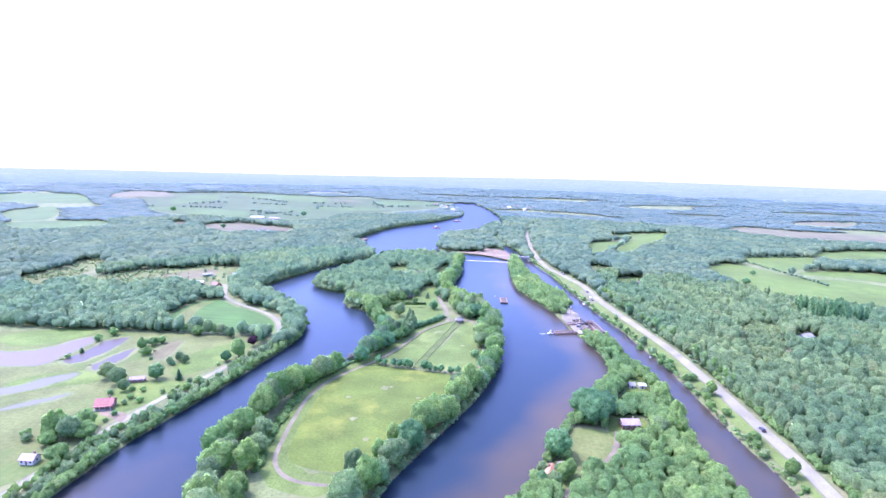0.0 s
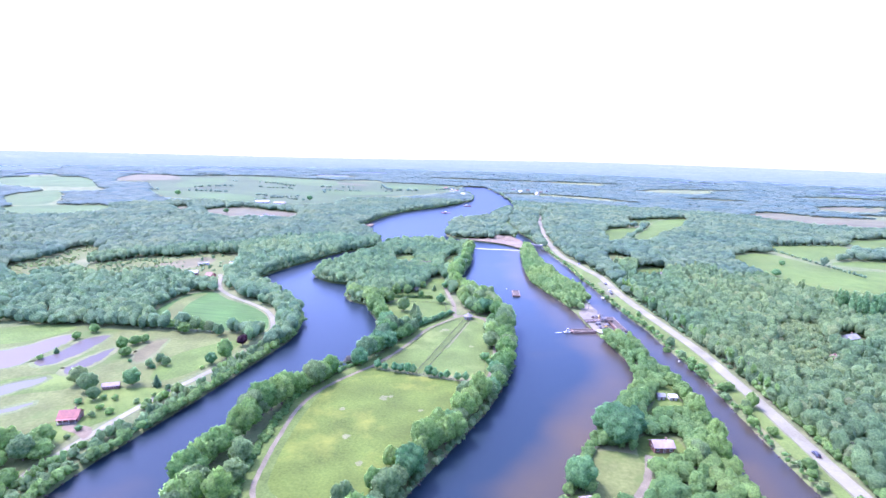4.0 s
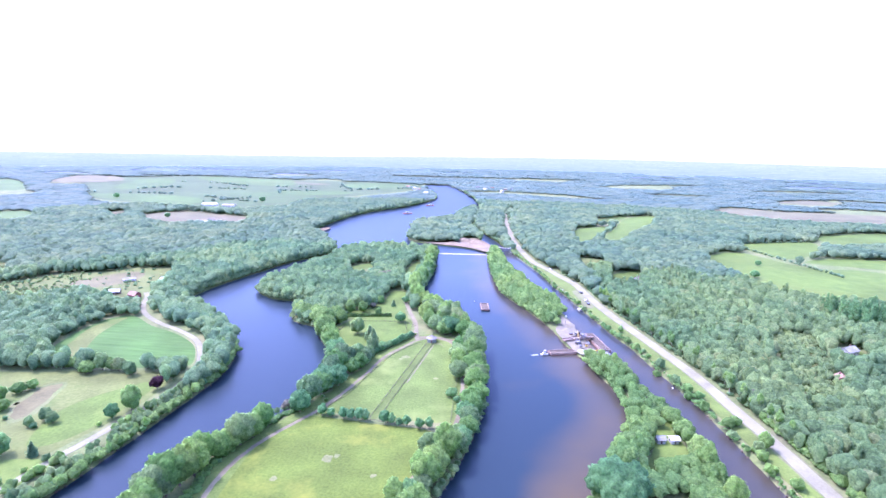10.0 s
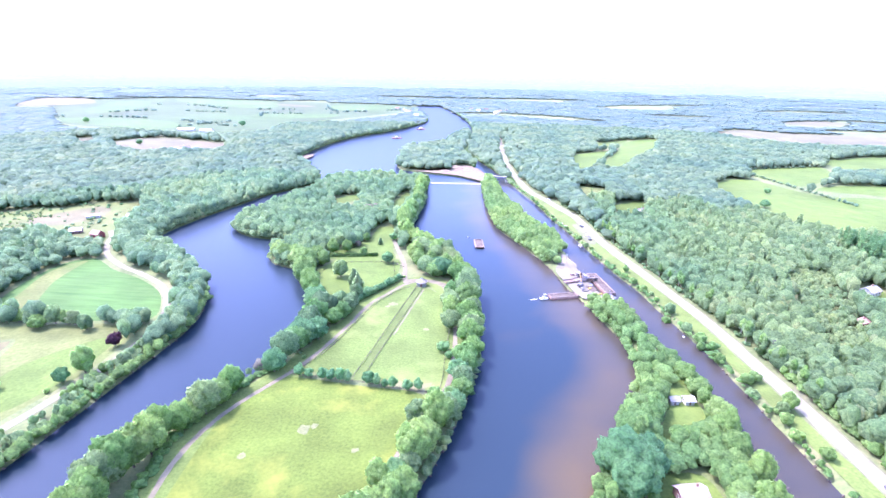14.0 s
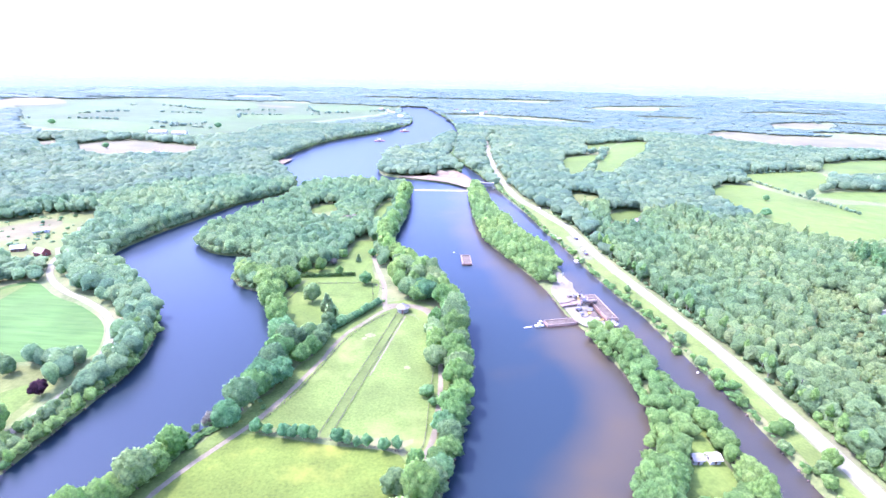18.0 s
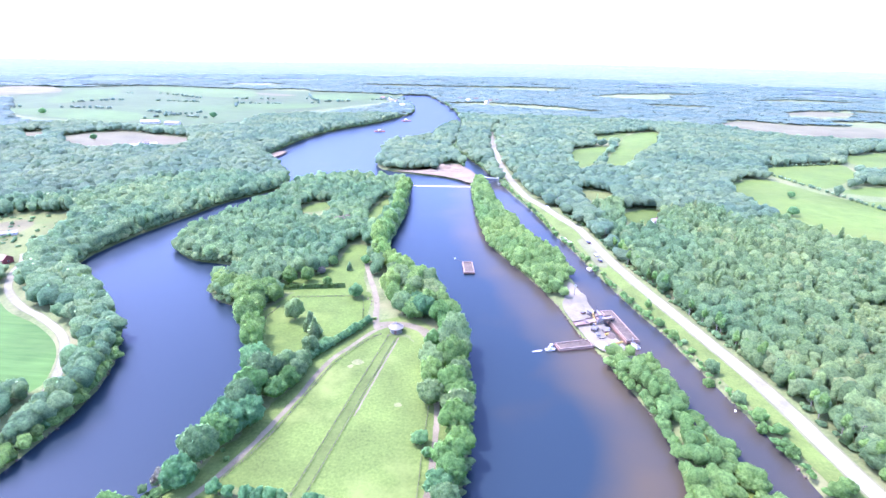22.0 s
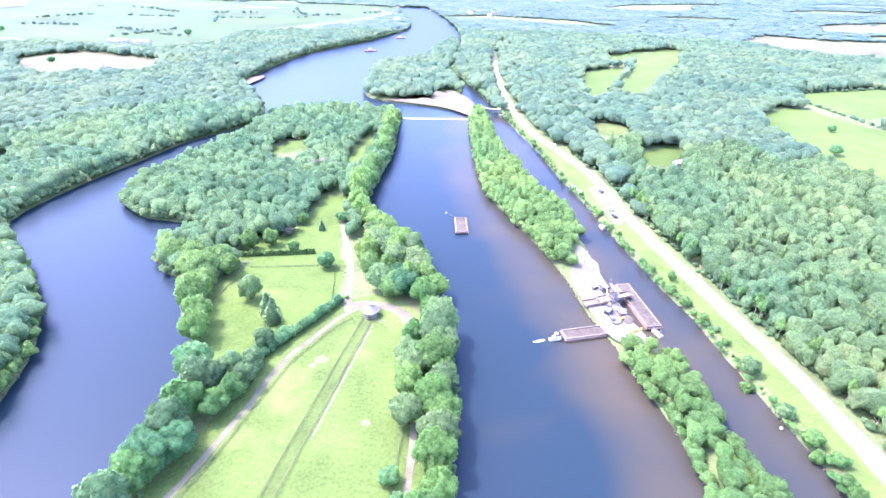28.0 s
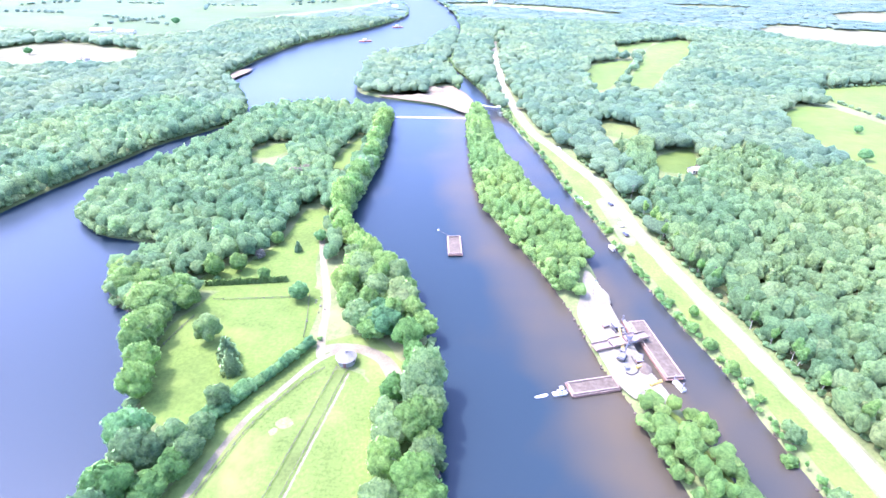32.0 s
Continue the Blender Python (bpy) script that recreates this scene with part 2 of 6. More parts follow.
def water_material(name, deep, silt, silt_on, rough=0.2, gloss=0.7):
    """Turbid water: a dark body under a rippled, partly mirroring surface."""
    mat, nt, bsdf = nodes_of(name)
    nt.nodes.remove(bsdf)
    body = nt.nodes.new("ShaderNodeBsdfDiffuse")
    body.inputs["Color"].default_value = (*deep, 1)
    if silt_on:
        at = nt.nodes.new("ShaderNodeAttribute")
        at.attribute_name = "silt"
        cloud = noise_node(nt, 0.022, 2, 0.5)
        mul = nt.nodes.new("ShaderNodeMath")
        mul.operation = "MULTIPLY_ADD"
        nt.links.new(cloud.outputs[0], mul.inputs[0])
        mul.inputs[1].default_value = 0.9
        mul.inputs[2].default_value = -0.45
        add = nt.nodes.new("ShaderNodeMath")
        nt.links.new(mul.outputs[0], add.inputs[0])
        nt.links.new(at.outputs["Fac"], add.inputs[1])
        r = ramp(nt, add.outputs[0], [(0.12, deep), (0.82, silt)])
        nt.links.new(r.outputs[0], body.inputs["Color"])
    shine = nt.nodes.new("ShaderNodeBsdfGlossy")
    shine.inputs["Color"].default_value = (0.72, 0.8, 0.95, 1)
    shine.inputs["Roughness"].default_value = rough
    bump = nt.nodes.new("ShaderNodeBump")
    bump.inputs["Strength"].default_value, bump.inputs["Distance"].default_value = 0.35, 0.12
    nt.links.new(noise_node(nt, 1.1, 5, 0.65).outputs[0], bump.inputs["Height"])
    fres = nt.nodes.new("ShaderNodeFresnel")
    fres.inputs["IOR"].default_value = 1.33
    nt.links.new(bump.outputs[0], shine.inputs["Normal"])
    nt.links.new(bump.outputs[0], fres.inputs["Normal"])
    part_of = nt.nodes.new("ShaderNodeMath")
    part_of.operation = "MULTIPLY"
    part_of.inputs[1].default_value = gloss
    nt.links.new(fres.outputs[0], part_of.inputs[0])
    rippled = nt.nodes.new("ShaderNodeMath")
    rippled.operation = "MINIMUM"
    rippled.inputs[1].default_value = 0.1
    nt.links.new(part_of.outputs[0], rippled.inputs[0])
    both = nt.nodes.new("ShaderNodeMixShader")
    nt.links.new(rippled.outputs[0], both.inputs[0])
    nt.links.new(body.outputs[0], both.inputs[1])
    nt.links.new(shine.outputs[0], both.inputs[2])
    nt.links.new(both.outputs[0], nt.nodes["Material Output"].inputs[0])
    return mat


M["river"] = water_material("river_water", (0.0088, 0.0170, 0.0212), (0.045, 0.035, 0.017), True, 0.28, 0.42)
M["pond"] = water_material("pond_water", (0.054, 0.047, 0.034), (0.05, 0.05, 0.05), False, 0.3, 0.25)
M["pond_muddy"] = water_material("muddy_pond_water", (0.080, 0.070, 0.046), (0.05, 0.05, 0.05), False, 0.4, 0.2)
M["pond_pale"] = water_material("pale_pond_water", (0.076, 0.080, 0.050), (0.05, 0.05, 0.05), False, 0.4, 0.2)


def distance_material():
    """Far country: bands of woods and pale fields, summer haze painted in as a glow."""
    mat, nt, bsdf = nodes_of("painted_haze_distance")
    nt.nodes.remove(bsdf)
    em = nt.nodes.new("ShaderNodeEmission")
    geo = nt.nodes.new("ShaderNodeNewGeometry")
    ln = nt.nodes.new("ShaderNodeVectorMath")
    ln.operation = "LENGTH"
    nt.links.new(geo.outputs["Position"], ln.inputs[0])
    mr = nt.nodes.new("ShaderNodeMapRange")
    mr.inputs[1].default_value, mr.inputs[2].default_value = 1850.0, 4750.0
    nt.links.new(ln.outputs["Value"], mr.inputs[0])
    # emission brightens with distance, standing in for scattered light
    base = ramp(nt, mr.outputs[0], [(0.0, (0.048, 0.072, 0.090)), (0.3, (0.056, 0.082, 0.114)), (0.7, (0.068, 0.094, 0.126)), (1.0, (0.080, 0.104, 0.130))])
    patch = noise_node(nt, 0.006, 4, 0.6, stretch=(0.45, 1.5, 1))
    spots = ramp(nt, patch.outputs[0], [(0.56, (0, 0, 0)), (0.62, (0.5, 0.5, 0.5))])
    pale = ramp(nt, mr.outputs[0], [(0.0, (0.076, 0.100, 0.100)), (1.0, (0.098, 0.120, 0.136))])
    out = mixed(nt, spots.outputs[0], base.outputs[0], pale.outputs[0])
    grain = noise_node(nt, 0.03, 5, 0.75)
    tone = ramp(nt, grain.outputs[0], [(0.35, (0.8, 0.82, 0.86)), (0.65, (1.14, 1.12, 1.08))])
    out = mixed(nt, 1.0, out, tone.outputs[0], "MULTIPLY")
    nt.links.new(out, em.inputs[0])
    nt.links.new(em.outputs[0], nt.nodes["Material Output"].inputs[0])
    return mat


M["distance"] = distance_material()


# ---- building helpers ----
def part(name, bm, material, parent=None, label="", smooth=False):
    """Links a bmesh as one mesh object, under a thing or under a part."""
    me = bpy.data.meshes.new(name)
    bm.to_mesh(me)
    bm.free()
    me.materials.append(material)
    if smooth:
        me.polygons.foreach_set("use_smooth", [True] * len(me.polygons))
    ob = new(name, me)
    if parent is not None:
        ob.parent = parent
    if label:
        ob["label"] = label
    return ob


def thing(name, x, y, z=0.0, turn=0.0, label="", category="", group=""):
    ob = new(name)
    ob.empty_display_size = 0.5
    ob.matrix_world = pose(x, y, z, 0, 0, turn)
    return tagged(ob, label, category, group)


def array_mesh(name, verts, faces, material, parent=None, attrs=(), smooth=False, normals=None):
    """A mesh from numpy arrays; faces all have the same number of corners."""
    me = bpy.data.meshes.new(name)
    verts, faces = np.asarray(verts, np.float32), np.asarray(faces, np.int32)
    n, k = faces.shape
    me.vertices.add(len(verts))
    me.vertices.foreach_set("co", verts.ravel())
    me.loops.add(n * k)
    me.loops.foreach_set("vertex_index", faces.ravel())
    me.polygons.add(n)
    me.polygons.foreach_set("loop_start", np.arange(0, n * k, k, dtype=np.int32))
    if smooth:
        me.polygons.foreach_set("use_smooth", np.ones(n, bool))
    for key, values in attrs:
        me.attributes.new(key, "FLOAT", "POINT").data.foreach_set("value", np.asarray(values, np.float32))
    me.update(calc_edges=True)
    if normals is not None:
        me.normals_split_custom_set_from_vertices(normals)
    me.materials.append(material)
    ob = new(name, me)
    if parent is not None:
        ob.parent = parent
    return ob


def box(bm, x0, x1, y0, y1, z0, z1, bevel=0.0):
    m = Matrix.LocRotScale(((x0 + x1) / 2, (y0 + y1) / 2, (z0 + z1) / 2), None, (x1 - x0, y1 - y0, z1 - z0))
    geo = bmesh.ops.create_cube(bm, size=1, matrix=m)
    if bevel:
        edges = list({e for v in geo["verts"] for e in v.link_edges})
        bmesh.ops.bevel(bm, geom=edges, offset=bevel, segments=1, affect="EDGES")
    return bm


def boxed(x0, x1, y0, y1, z0, z1, bevel=0.0):
    return box(bmesh.new(), x0, x1, y0, y1, z0, z1, bevel)


def rod(bm, a, b, r0, r1=None, sides=6):
    a, b = Vector(a), Vector(b)
    d = b - a
    m = Matrix.Translation((a + b) / 2) @ d.to_track_quat("Z", "Y").to_matrix().to_4x4()
    bmesh.ops.create_cone(bm, cap_ends=True, segments=sides, radius1=r0, radius2=r0 if r1 is None else r1, depth=d.length, matrix=m)
    return bm


def spline(points, step, closed=False):
    """A smooth line through control points, with corners about step metres apart."""
    p = np.array(points, float)
    n = len(p)
    out = []
    last = n if closed else n - 1
    for i in range(last):
        if closed:
            a, b, c, d = p[(i - 1) % n], p[i], p[(i + 1) % n], p[(i + 2) % n]
        else:
            a, b, c, d = p[max(i - 1, 0)], p[i], p[i + 1], p[min(i + 2, n - 1)]
        k = max(1, int(np.hypot(*(c - b)[:2]) / step))
        for t in np.arange(k) / k:
            out.append(0.5 * (2 * b + (c - a) * t + (2 * a - 5 * b + 4 * c - d) * t**2 + (3 * b - a - 3 * c + d) * t**3))
    if not closed:
        out.append(p[-1])
    return np.array(out)


def inside(poly, x, y):
    """Whether points lie in a polygon."""
    px, py = poly[:, 0], poly[:, 1]
    res = np.zeros(x.shape, bool)
    near = (x >= px.min()) & (x <= px.max()) & (y >= py.min()) & (y <= py.max())
    xs, ys = x[near], y[near]
    r = np.zeros(xs.shape, bool)
    for i in range(len(px)):
        x0, y0, x1, y1 = px[i - 1], py[i - 1], px[i], py[i]
        if y0 != y1:
            r ^= ((y0 > ys) != (y1 > ys)) & (xs < (x1 - x0) * (ys - y0) / (y1 - y0) + x0)
    res[near] = r
    return res


def away(line, x, y, reach=60.0, closed=False):
    """The distance of points from a line, up to reach."""
    out = np.full(x.shape, reach)
    near = (x > line[:, 0].min() - reach) & (x < line[:, 0].max() + reach) & (y > line[:, 1].min() - reach) & (y < line[:, 1].max() + reach)
    xs, ys = x[near], y[near]
    best = np.full(xs.shape, reach)
    pts = np.vstack([line, line[:1]]) if closed else line
    for (x0, y0), (x1, y1) in zip(pts[:-1, :2], pts[1:, :2]):
        dx, dy = x1 - x0, y1 - y0
        t = np.clip(((xs - x0) * dx + (ys - y0) * dy) / max(dx * dx + dy * dy, 1e-9), 0, 1)
        best = np.minimum(best, np.hypot(xs - x0 - t * dx, ys - y0 - t * dy))
    out[near] = best
    return out


# ---- the plan: shores, roads and fields, south to north ----
LAND = 2.0
west_bank = spline([(-150, -60), (-158, 60), (-164, 130), (-166, 185), (-163, 216), (-158, 260), (-154, 307), (-152, 340), (-156, 362), (-167, 386), (-190, 412), (-216, 437),
                    (-246, 460), (-256, 485), (-252, 525), (-246, 551), (-238, 580), (-228, 620), (-205, 660), (-198, 693), (-225, 750), (-268, 813), (-277, 874),
                    (-274, 954), (-263, 1029), (-242, 1088), (-208, 1156), (-174, 1268), (-158, 1403), (-208, 1622), (-260, 1850)], 8)
island_w = [(-70, 90), (-108, 150), (-122, 200), (-122, 244), (-117, 269), (-107, 290), (-99, 312), (-93, 335), (-94, 355), (-100, 373), (-108, 392), (-118, 408), (-124, 425), (-140, 432),
            (-152, 443), (-150, 462), (-146, 480), (-165, 484), (-190, 490), (-210, 512), (-206, 550), (-194, 600), (-188, 650), (-184, 690)]
island_e = [(-160, 712), (-110, 716), (-78, 708), (-71, 665), (-65, 595), (-66, 543), (-65, 507), (-50, 484), (-32, 466), (-22, 448), (-13, 421), (-8, 393), (-4, 365), (-4, 322), (-12, 277),
            (-23, 241), (-33, 212), (-42, 181), (-48, 130)]
island = spline(island_w + island_e, 6, True)
strip = spline([(-20, 90), (14, 188), (23, 210), (29, 230), (37, 251), (52, 288), (67, 318), (69, 337), (66, 362), (60, 382), (56, 399), (50, 415), (45, 438), (42, 450), (33, 476), (20, 507), (7, 540),
                (-1, 594), (-6, 657), (-9, 703), (-12, 722), (-40, 745), (-95, 766), (-122, 790), (-130, 850), (-128, 940), (-84, 1000), (-72, 1090), (-50, 1170), (-43, 1100), (-44, 1000),
                (-43, 925), (-33, 862), (-20, 796), (0, 738), (7.5, 689), (12, 648), (23, 600), (37, 550), (50.5, 511), (55.5, 488), (58.5, 464), (61.5, 440), (66, 416), (70.5, 400), (77, 384), (79, 370), (82, 350), (88, 315), (91, 274), (90, 241),
                (94, 220), (97, 200), (100, 100)], 6, True)
east_bank = spline([(128, -60), (126, 100), (124, 210), (119, 244), (114, 283), (110, 320), (106, 350), (102, 368), (98, 387), (95, 402), (92, 420), (85.5, 441), (79.5, 466), (72, 499), (64.5, 535), (56, 568), (46, 622),
                    (33, 672), (18, 734), (3, 792), (-16, 854), (-36, 925), (-38, 1050), (-36, 1170), (-60, 1400), (-110, 1640), (-170, 1850)], 8)
river = np.vstack([west_bank, east_bank[::-1]])
road = spline([(143, -80), (140, 60), (137, 211), (134, 251), (131, 280), (128, 310), (124, 337), (121, 362), (116.5, 387), (109.5, 416), (100, 454), (88.5, 504), (82, 545), (77, 578), (66, 608), (55.5, 640), (43, 672), (31, 745), (24, 820), (17.5, 948), (16, 1088), (32, 1200)], 6)
west_road = spline([(-172, -60), (-178, 60), (-181, 157), (-181, 206), (-178, 243), (-171, 277), (-166, 312), (-168, 340), (-177, 363), (-194, 386), (-217, 402), (-238, 413), (-261, 430), (-277, 450), (-288, 470), (-298, 482)], 4)
ring_path = spline([(-44, 190), (-60, 178), (-80, 178), (-92, 188), (-97, 205), (-101, 227), (-104, 252), (-100.2, 275), (-91.5, 294), (-84.5, 307), (-77.5, 326), (-71, 353), (-66, 377), (-58, 394), (-50, 408), (-40, 414), (-30, 410), (-22, 396), (-18, 378),
                    (-16, 354), (-15, 333), (-16, 305), (-26, 272), (-36, 240)], 3)
north_path = spline([(-50, 409), (-53, 420), (-55, 434), (-60, 452), (-66, 469), (-76, 500)], 3)
site = spline([(53, 476), (48.5, 458), (44.8, 442), (49.2, 420), (53.8, 404), (60, 398), (69, 400), (65, 415), (60.5, 440), (57.5, 463)], 3, True)
beach = spline([(-97, 768), (-70, 756), (-36, 742), (-12, 718), (-8, 722), (-4, 745), (-15, 785), (-30, 812), (-46, 806), (-56, 776)], 4, True)


# ---- ground: one sheet to the horizon, with the river bed cut into it ----
def steps(a, b, fine, c, d):
    """Coordinates that are fine between a and b and widen out to c and d."""
    mid = list(np.arange(a, b + fine / 2, fine))
    lo, hi, s = [], [], fine
    v = a
    while v > c:
        s *= 1.12
        v -= s
        lo.append(v)
    s, v = fine, b
    while v < d:
        s *= 1.12
        v += s
        hi.append(v)
    return np.array(lo[::-1] + mid + hi)


gx = steps(-290, 160, 2.6, -5200, 5200)
gy = steps(110, 800, 2.6, -3000, 6200)
GX, GY = np.meshgrid(gx, gy)


def wet(x, y):
    return inside(river, x, y) & ~inside(island, x, y) & ~inside(strip, x, y)


def shore_distance(x, y, reach=12.0):
    d = away(west_bank, x, y, reach)
    d = np.minimum(d, away(east_bank, x, y, reach))
    d = np.minimum(d, away(island, x, y, reach, True))
    return np.minimum(d, away(strip, x, y, reach, True))


near_shore = shore_distance(GX, GY)
in_water = wet(GX, GY)
signed = np.where(in_water, -near_shore, near_shore)
GZ = np.interp(signed, [-8, -2, 0, 1.2, 3.5], [-3, -1.2, 0.0, 1.1, LAND])
idx = np.arange(GX.size).reshape(GX.shape)
quads = np.stack([idx[:-1, :-1], idx[:-1, 1:], idx[1:, 1:], idx[1:, :-1]], -1).reshape(-1, 4)
ground = array_mesh("ground", np.stack([GX, GY, GZ], -1).reshape(-1, 3), quads, M["ground"], smooth=True)
tagged(ground, "rough grass and woodland floor with sloping river banks", "ground", kind="structure")

# water: a sheet at river level, with silt drifting along the eastern shore
wx, wy = np.meshgrid(np.arange(-420, 261, 6.0), np.arange(-80, 1921, 6.0))
d_strip = away(strip, wx, wy, 60.0, True)
silt = np.interp(d_strip, [0, 13, 21, 30, 38], [0.60, 0.54, 0.38, 0.12, 0.0]) * ((wx > -40) & (wy < 720)) * np.interp(wy, [300, 520, 640], [1.15, 0.85, 0.75])
canal = inside(np.vstack([east_bank, strip[::-1]]), wx, wy) & (wx > 20)
silt = np.where((d_strip < 40) & (wx > np.interp(wy, [100, 250, 330, 420, 500, 700], [104, 102, 88, 74, 56, 3])), np.interp(wy, [250, 450, 620], [0.46, 0.42, 0.28]), silt)
silt = np.where(wx < -60, 0.0, silt)
silt = np.maximum(silt, 0.35 * np.exp(-((wx + 160) ** 2 + (wy - 150) ** 2) / 3000))
widx = np.arange(wx.size).reshape(wx.shape)
wq = np.stack([widx[:-1, :-1], widx[:-1, 1:], widx[1:, 1:], widx[1:, :-1]], -1).reshape(-1, 4)
water = array_mesh("water", np.stack([wx, wy, 0 * wx], -1).reshape(-1, 3), wq, M["river"], attrs=[("silt", silt.ravel())])
tagged(water, "calm dark blue river with brown silt along one shore", "river", kind="structure")


def patch(name, outline, material, z, label, category="field"):
    """A flat piece of ground cover with a smooth outline."""
    bm = bmesh.new()
    bm.faces.new([bm.verts.new((x, y, z)) for x, y in outline])
    bmesh.ops.triangulate(bm, faces=bm.faces[:])
    bmesh.ops.recalc_face_normals(bm, faces=bm.faces[:])
    if sum(f.normal.z for f in bm.faces) < 0:
        bmesh.ops.reverse_faces(bm, faces=bm.faces[:])
    return tagged(part(name, bm, material), label, category, kind="structure")


def ribbon(name, line, width, material, z, label="", category="", offset=0.0, kind="structure", rough=0.0):
    """A band along a line, level across."""
    d = np.gradient(line[:, :2], axis=0)
    d /= np.linalg.norm(d, axis=1)[:, None]
    nrm = np.stack([-d[:, 1], d[:, 0]], -1)
    rng = np.random.default_rng(len(line))
    wob = rng.normal(0, rough, (2, len(line)))
    a = line[:, :2] + nrm * (offset + width / 2 + wob[0])[:, None] if rough else line[:, :2] + nrm * (offset + width / 2)
    b = line[:, :2] + nrm * (offset - width / 2 + wob[1])[:, None] if rough else line[:, :2] + nrm * (offset - width / 2)
    v = np.vstack([np.c_[a, np.full(len(a), z)], np.c_[b, np.full(len(b), z)]])
    n = len(a)
    i = np.arange(n - 1)
    f = np.stack([i + n, i + n + 1, i + 1, i], -1)
    ob = array_mesh(name, v, f, material)
    return tagged(ob, label, category, kind=kind)


FAR = set()
clear = []  # open ground: outline and how far trees keep from it


def field(name, points, material, label, z=LAND + 0.06, step=5, keep=2.0, category="field", open_south=False):
    line = spline(points, step, True)
    clear.append((line, keep))
    if step >= 10 or open_south:
        FAR.add(id(line))
    return patch(name, line, material, z, label, category)


field("meadow", [(-66, 186), (-86, 190), (-93, 208), (-98, 240), (-99, 275), (-90, 300), (-80, 303), (-52, 300), (-26, 297), (-24, 280), (-34, 245), (-42, 215), (-50, 192)], M["lush"], "lush green hay meadow with yellow patches on the island")
field("meadow", [(-80, 309), (-74, 324), (-67, 350), (-62, 374), (-55, 390), (-47, 402), (-40, 404), (-34, 402), (-27, 392), (-22, 376), (-20, 350), (-20, 330), (-22, 306), (-50, 307)], M["meadow"], "long pale green fenced meadow beside a gravel path")
field("lawn", [(-108, 392), (-95, 378), (-80, 372), (-72, 380), (-64, 398), (-58, 412), (-62, 449), (-82, 447), (-102, 446), (-108, 432), (-112, 420)], M["lawn"], "mown lawn with single trees between hedge and woods")
field("lawn", [(-116, 446), (-98, 445), (-66, 448), (-70, 470), (-74, 500), (-76, 520), (-90, 522), (-92, 490), (-100, 468), (-112, 462)], M["lawn"], "small lawn behind a clipped hedge", z=LAND + 0.072)
field("clearing", [(-154, 598), (-150, 615), (-140, 626), (-130, 618), (-138, 598)], M["lawn"], "small grassy clearing in the island wood", step=4, open_south=True)
field("clearing", [(-94, 585), (-92, 618), (-88, 645), (-81, 645), (-81, 620), (-84, 585)], M["lawn"], "sunny grassy strip in the island wood", step=4, open_south=True)
field("crop_field", [(-268, 352), (-281, 405), (-268, 424), (-240, 407), (-216, 396), (-193, 380), (-180, 362), (-176, 346), (-200, 341), (-222, 338)], M["crop"], "green crop field with curving rows inside a road bend")
field("pasture", [(-420, 290), (-360, 306), (-310, 324), (-262, 326), (-200, 338), (-176, 330), (-172, 300), (-180, 262), (-186, 240), (-187, 200), (-188, 150), (-260, 120), (-420, 140)], M["drygrass"], "open dry pasture with shallow ponds and scattered trees", keep=0.0)
field("farm_clearing", [(-440, 452), (-400, 500), (-378, 552), (-337, 566), (-315, 544), (-294, 490), (-330, 470), (-380, 460)], M["drygrass"], "rough farm clearing with bare soil")
field("clearing", [(-443, 462), (-434, 500), (-401, 535), (-363, 493), (-393, 452)], M["drygrass"], "scrubby strip of pale grass in the western forest", z=LAND + 0.072, step=8, open_south=True)
field("clearing", [(-505, 445), (-508, 494), (-521, 539), (-513, 565), (-475, 504), (-466, 423)], M["drygrass"], "overgrown pale strip in the western forest", step=8, open_south=True)
field("farmyard", [(-341, 474), (-338, 493), (-318, 503), (-293, 475), (-285, 453), (-305, 453), (-323, 459)], M["drygrass"], "rough grass round the barns of the farm", z=LAND + 0.078, step=6, keep=3.0)
field("pasture", [(123, 921), (187, 973), (165, 900), (142, 846), (116, 814)], M["farfield"], "bright green pasture among woods", step=20)
field("pasture", [(149, 830), (195, 960), (243, 1092), (305, 1144), (275, 1029), (217, 925), (175, 833)], M["farfield"], "bright green sloping pasture among woods", step=20)
field("pasture", [(180, 1060), (249, 1123), (224, 1060), (179, 1027)], M["farfield"], "small bright pasture", step=20)
field("pasture", [(270, 753), (316, 779), (353, 700), (420, 690), (470, 600), (420, 540), (330, 560), (289, 574), (270, 592), (265, 618), (255, 707)], M["farfield"], "large open pasture at the wood's edge", step=20)
field("pasture", [(344, 841), (453, 883), (440, 820), (417, 795), (360, 745), (335, 786)], M["farfield"], "open pasture behind a hedgerow", step=20)
field("pasture", [(366, 728), (430, 760), (520, 740), (500, 640), (440, 700)], M["farfield"], "open pasture bounded by a fence line", step=20)
field("pasture", [(505, 945), (640, 1000), (620, 900), (490, 871), (480, 894)], M["farfield"], "open pasture behind woods", step=20)
field("stubble_field", [(480, 1289), (564, 1355), (607, 1308), (900, 1250), (860, 1130), (666, 1132), (524, 1149)], M["straw"], "pale stubble field far off", step=40)
field("clearing", [(120, 622), (152, 645), (150, 615), (144, 600), (122, 600)], M["farfield"], "small clearing round a house in the woods", step=10)
field("stubble_field", [(-623, 929), (-580, 987), (-500, 965), (-428, 934), (-430, 890), (-500, 870), (-555, 862)], M["straw"], "pale stubble field among woods", step=20)
field("stubble_field", [(-709, 953), (-683, 965), (-654, 925), (-671, 909)], M["straw"], "small pale stubble field", step=20)
field("pasture", [(-1158, 999), (-1191, 1153), (-1077, 1060), (-950, 900), (-1002, 869)], M["palefield"], "green pasture far off", step=30)
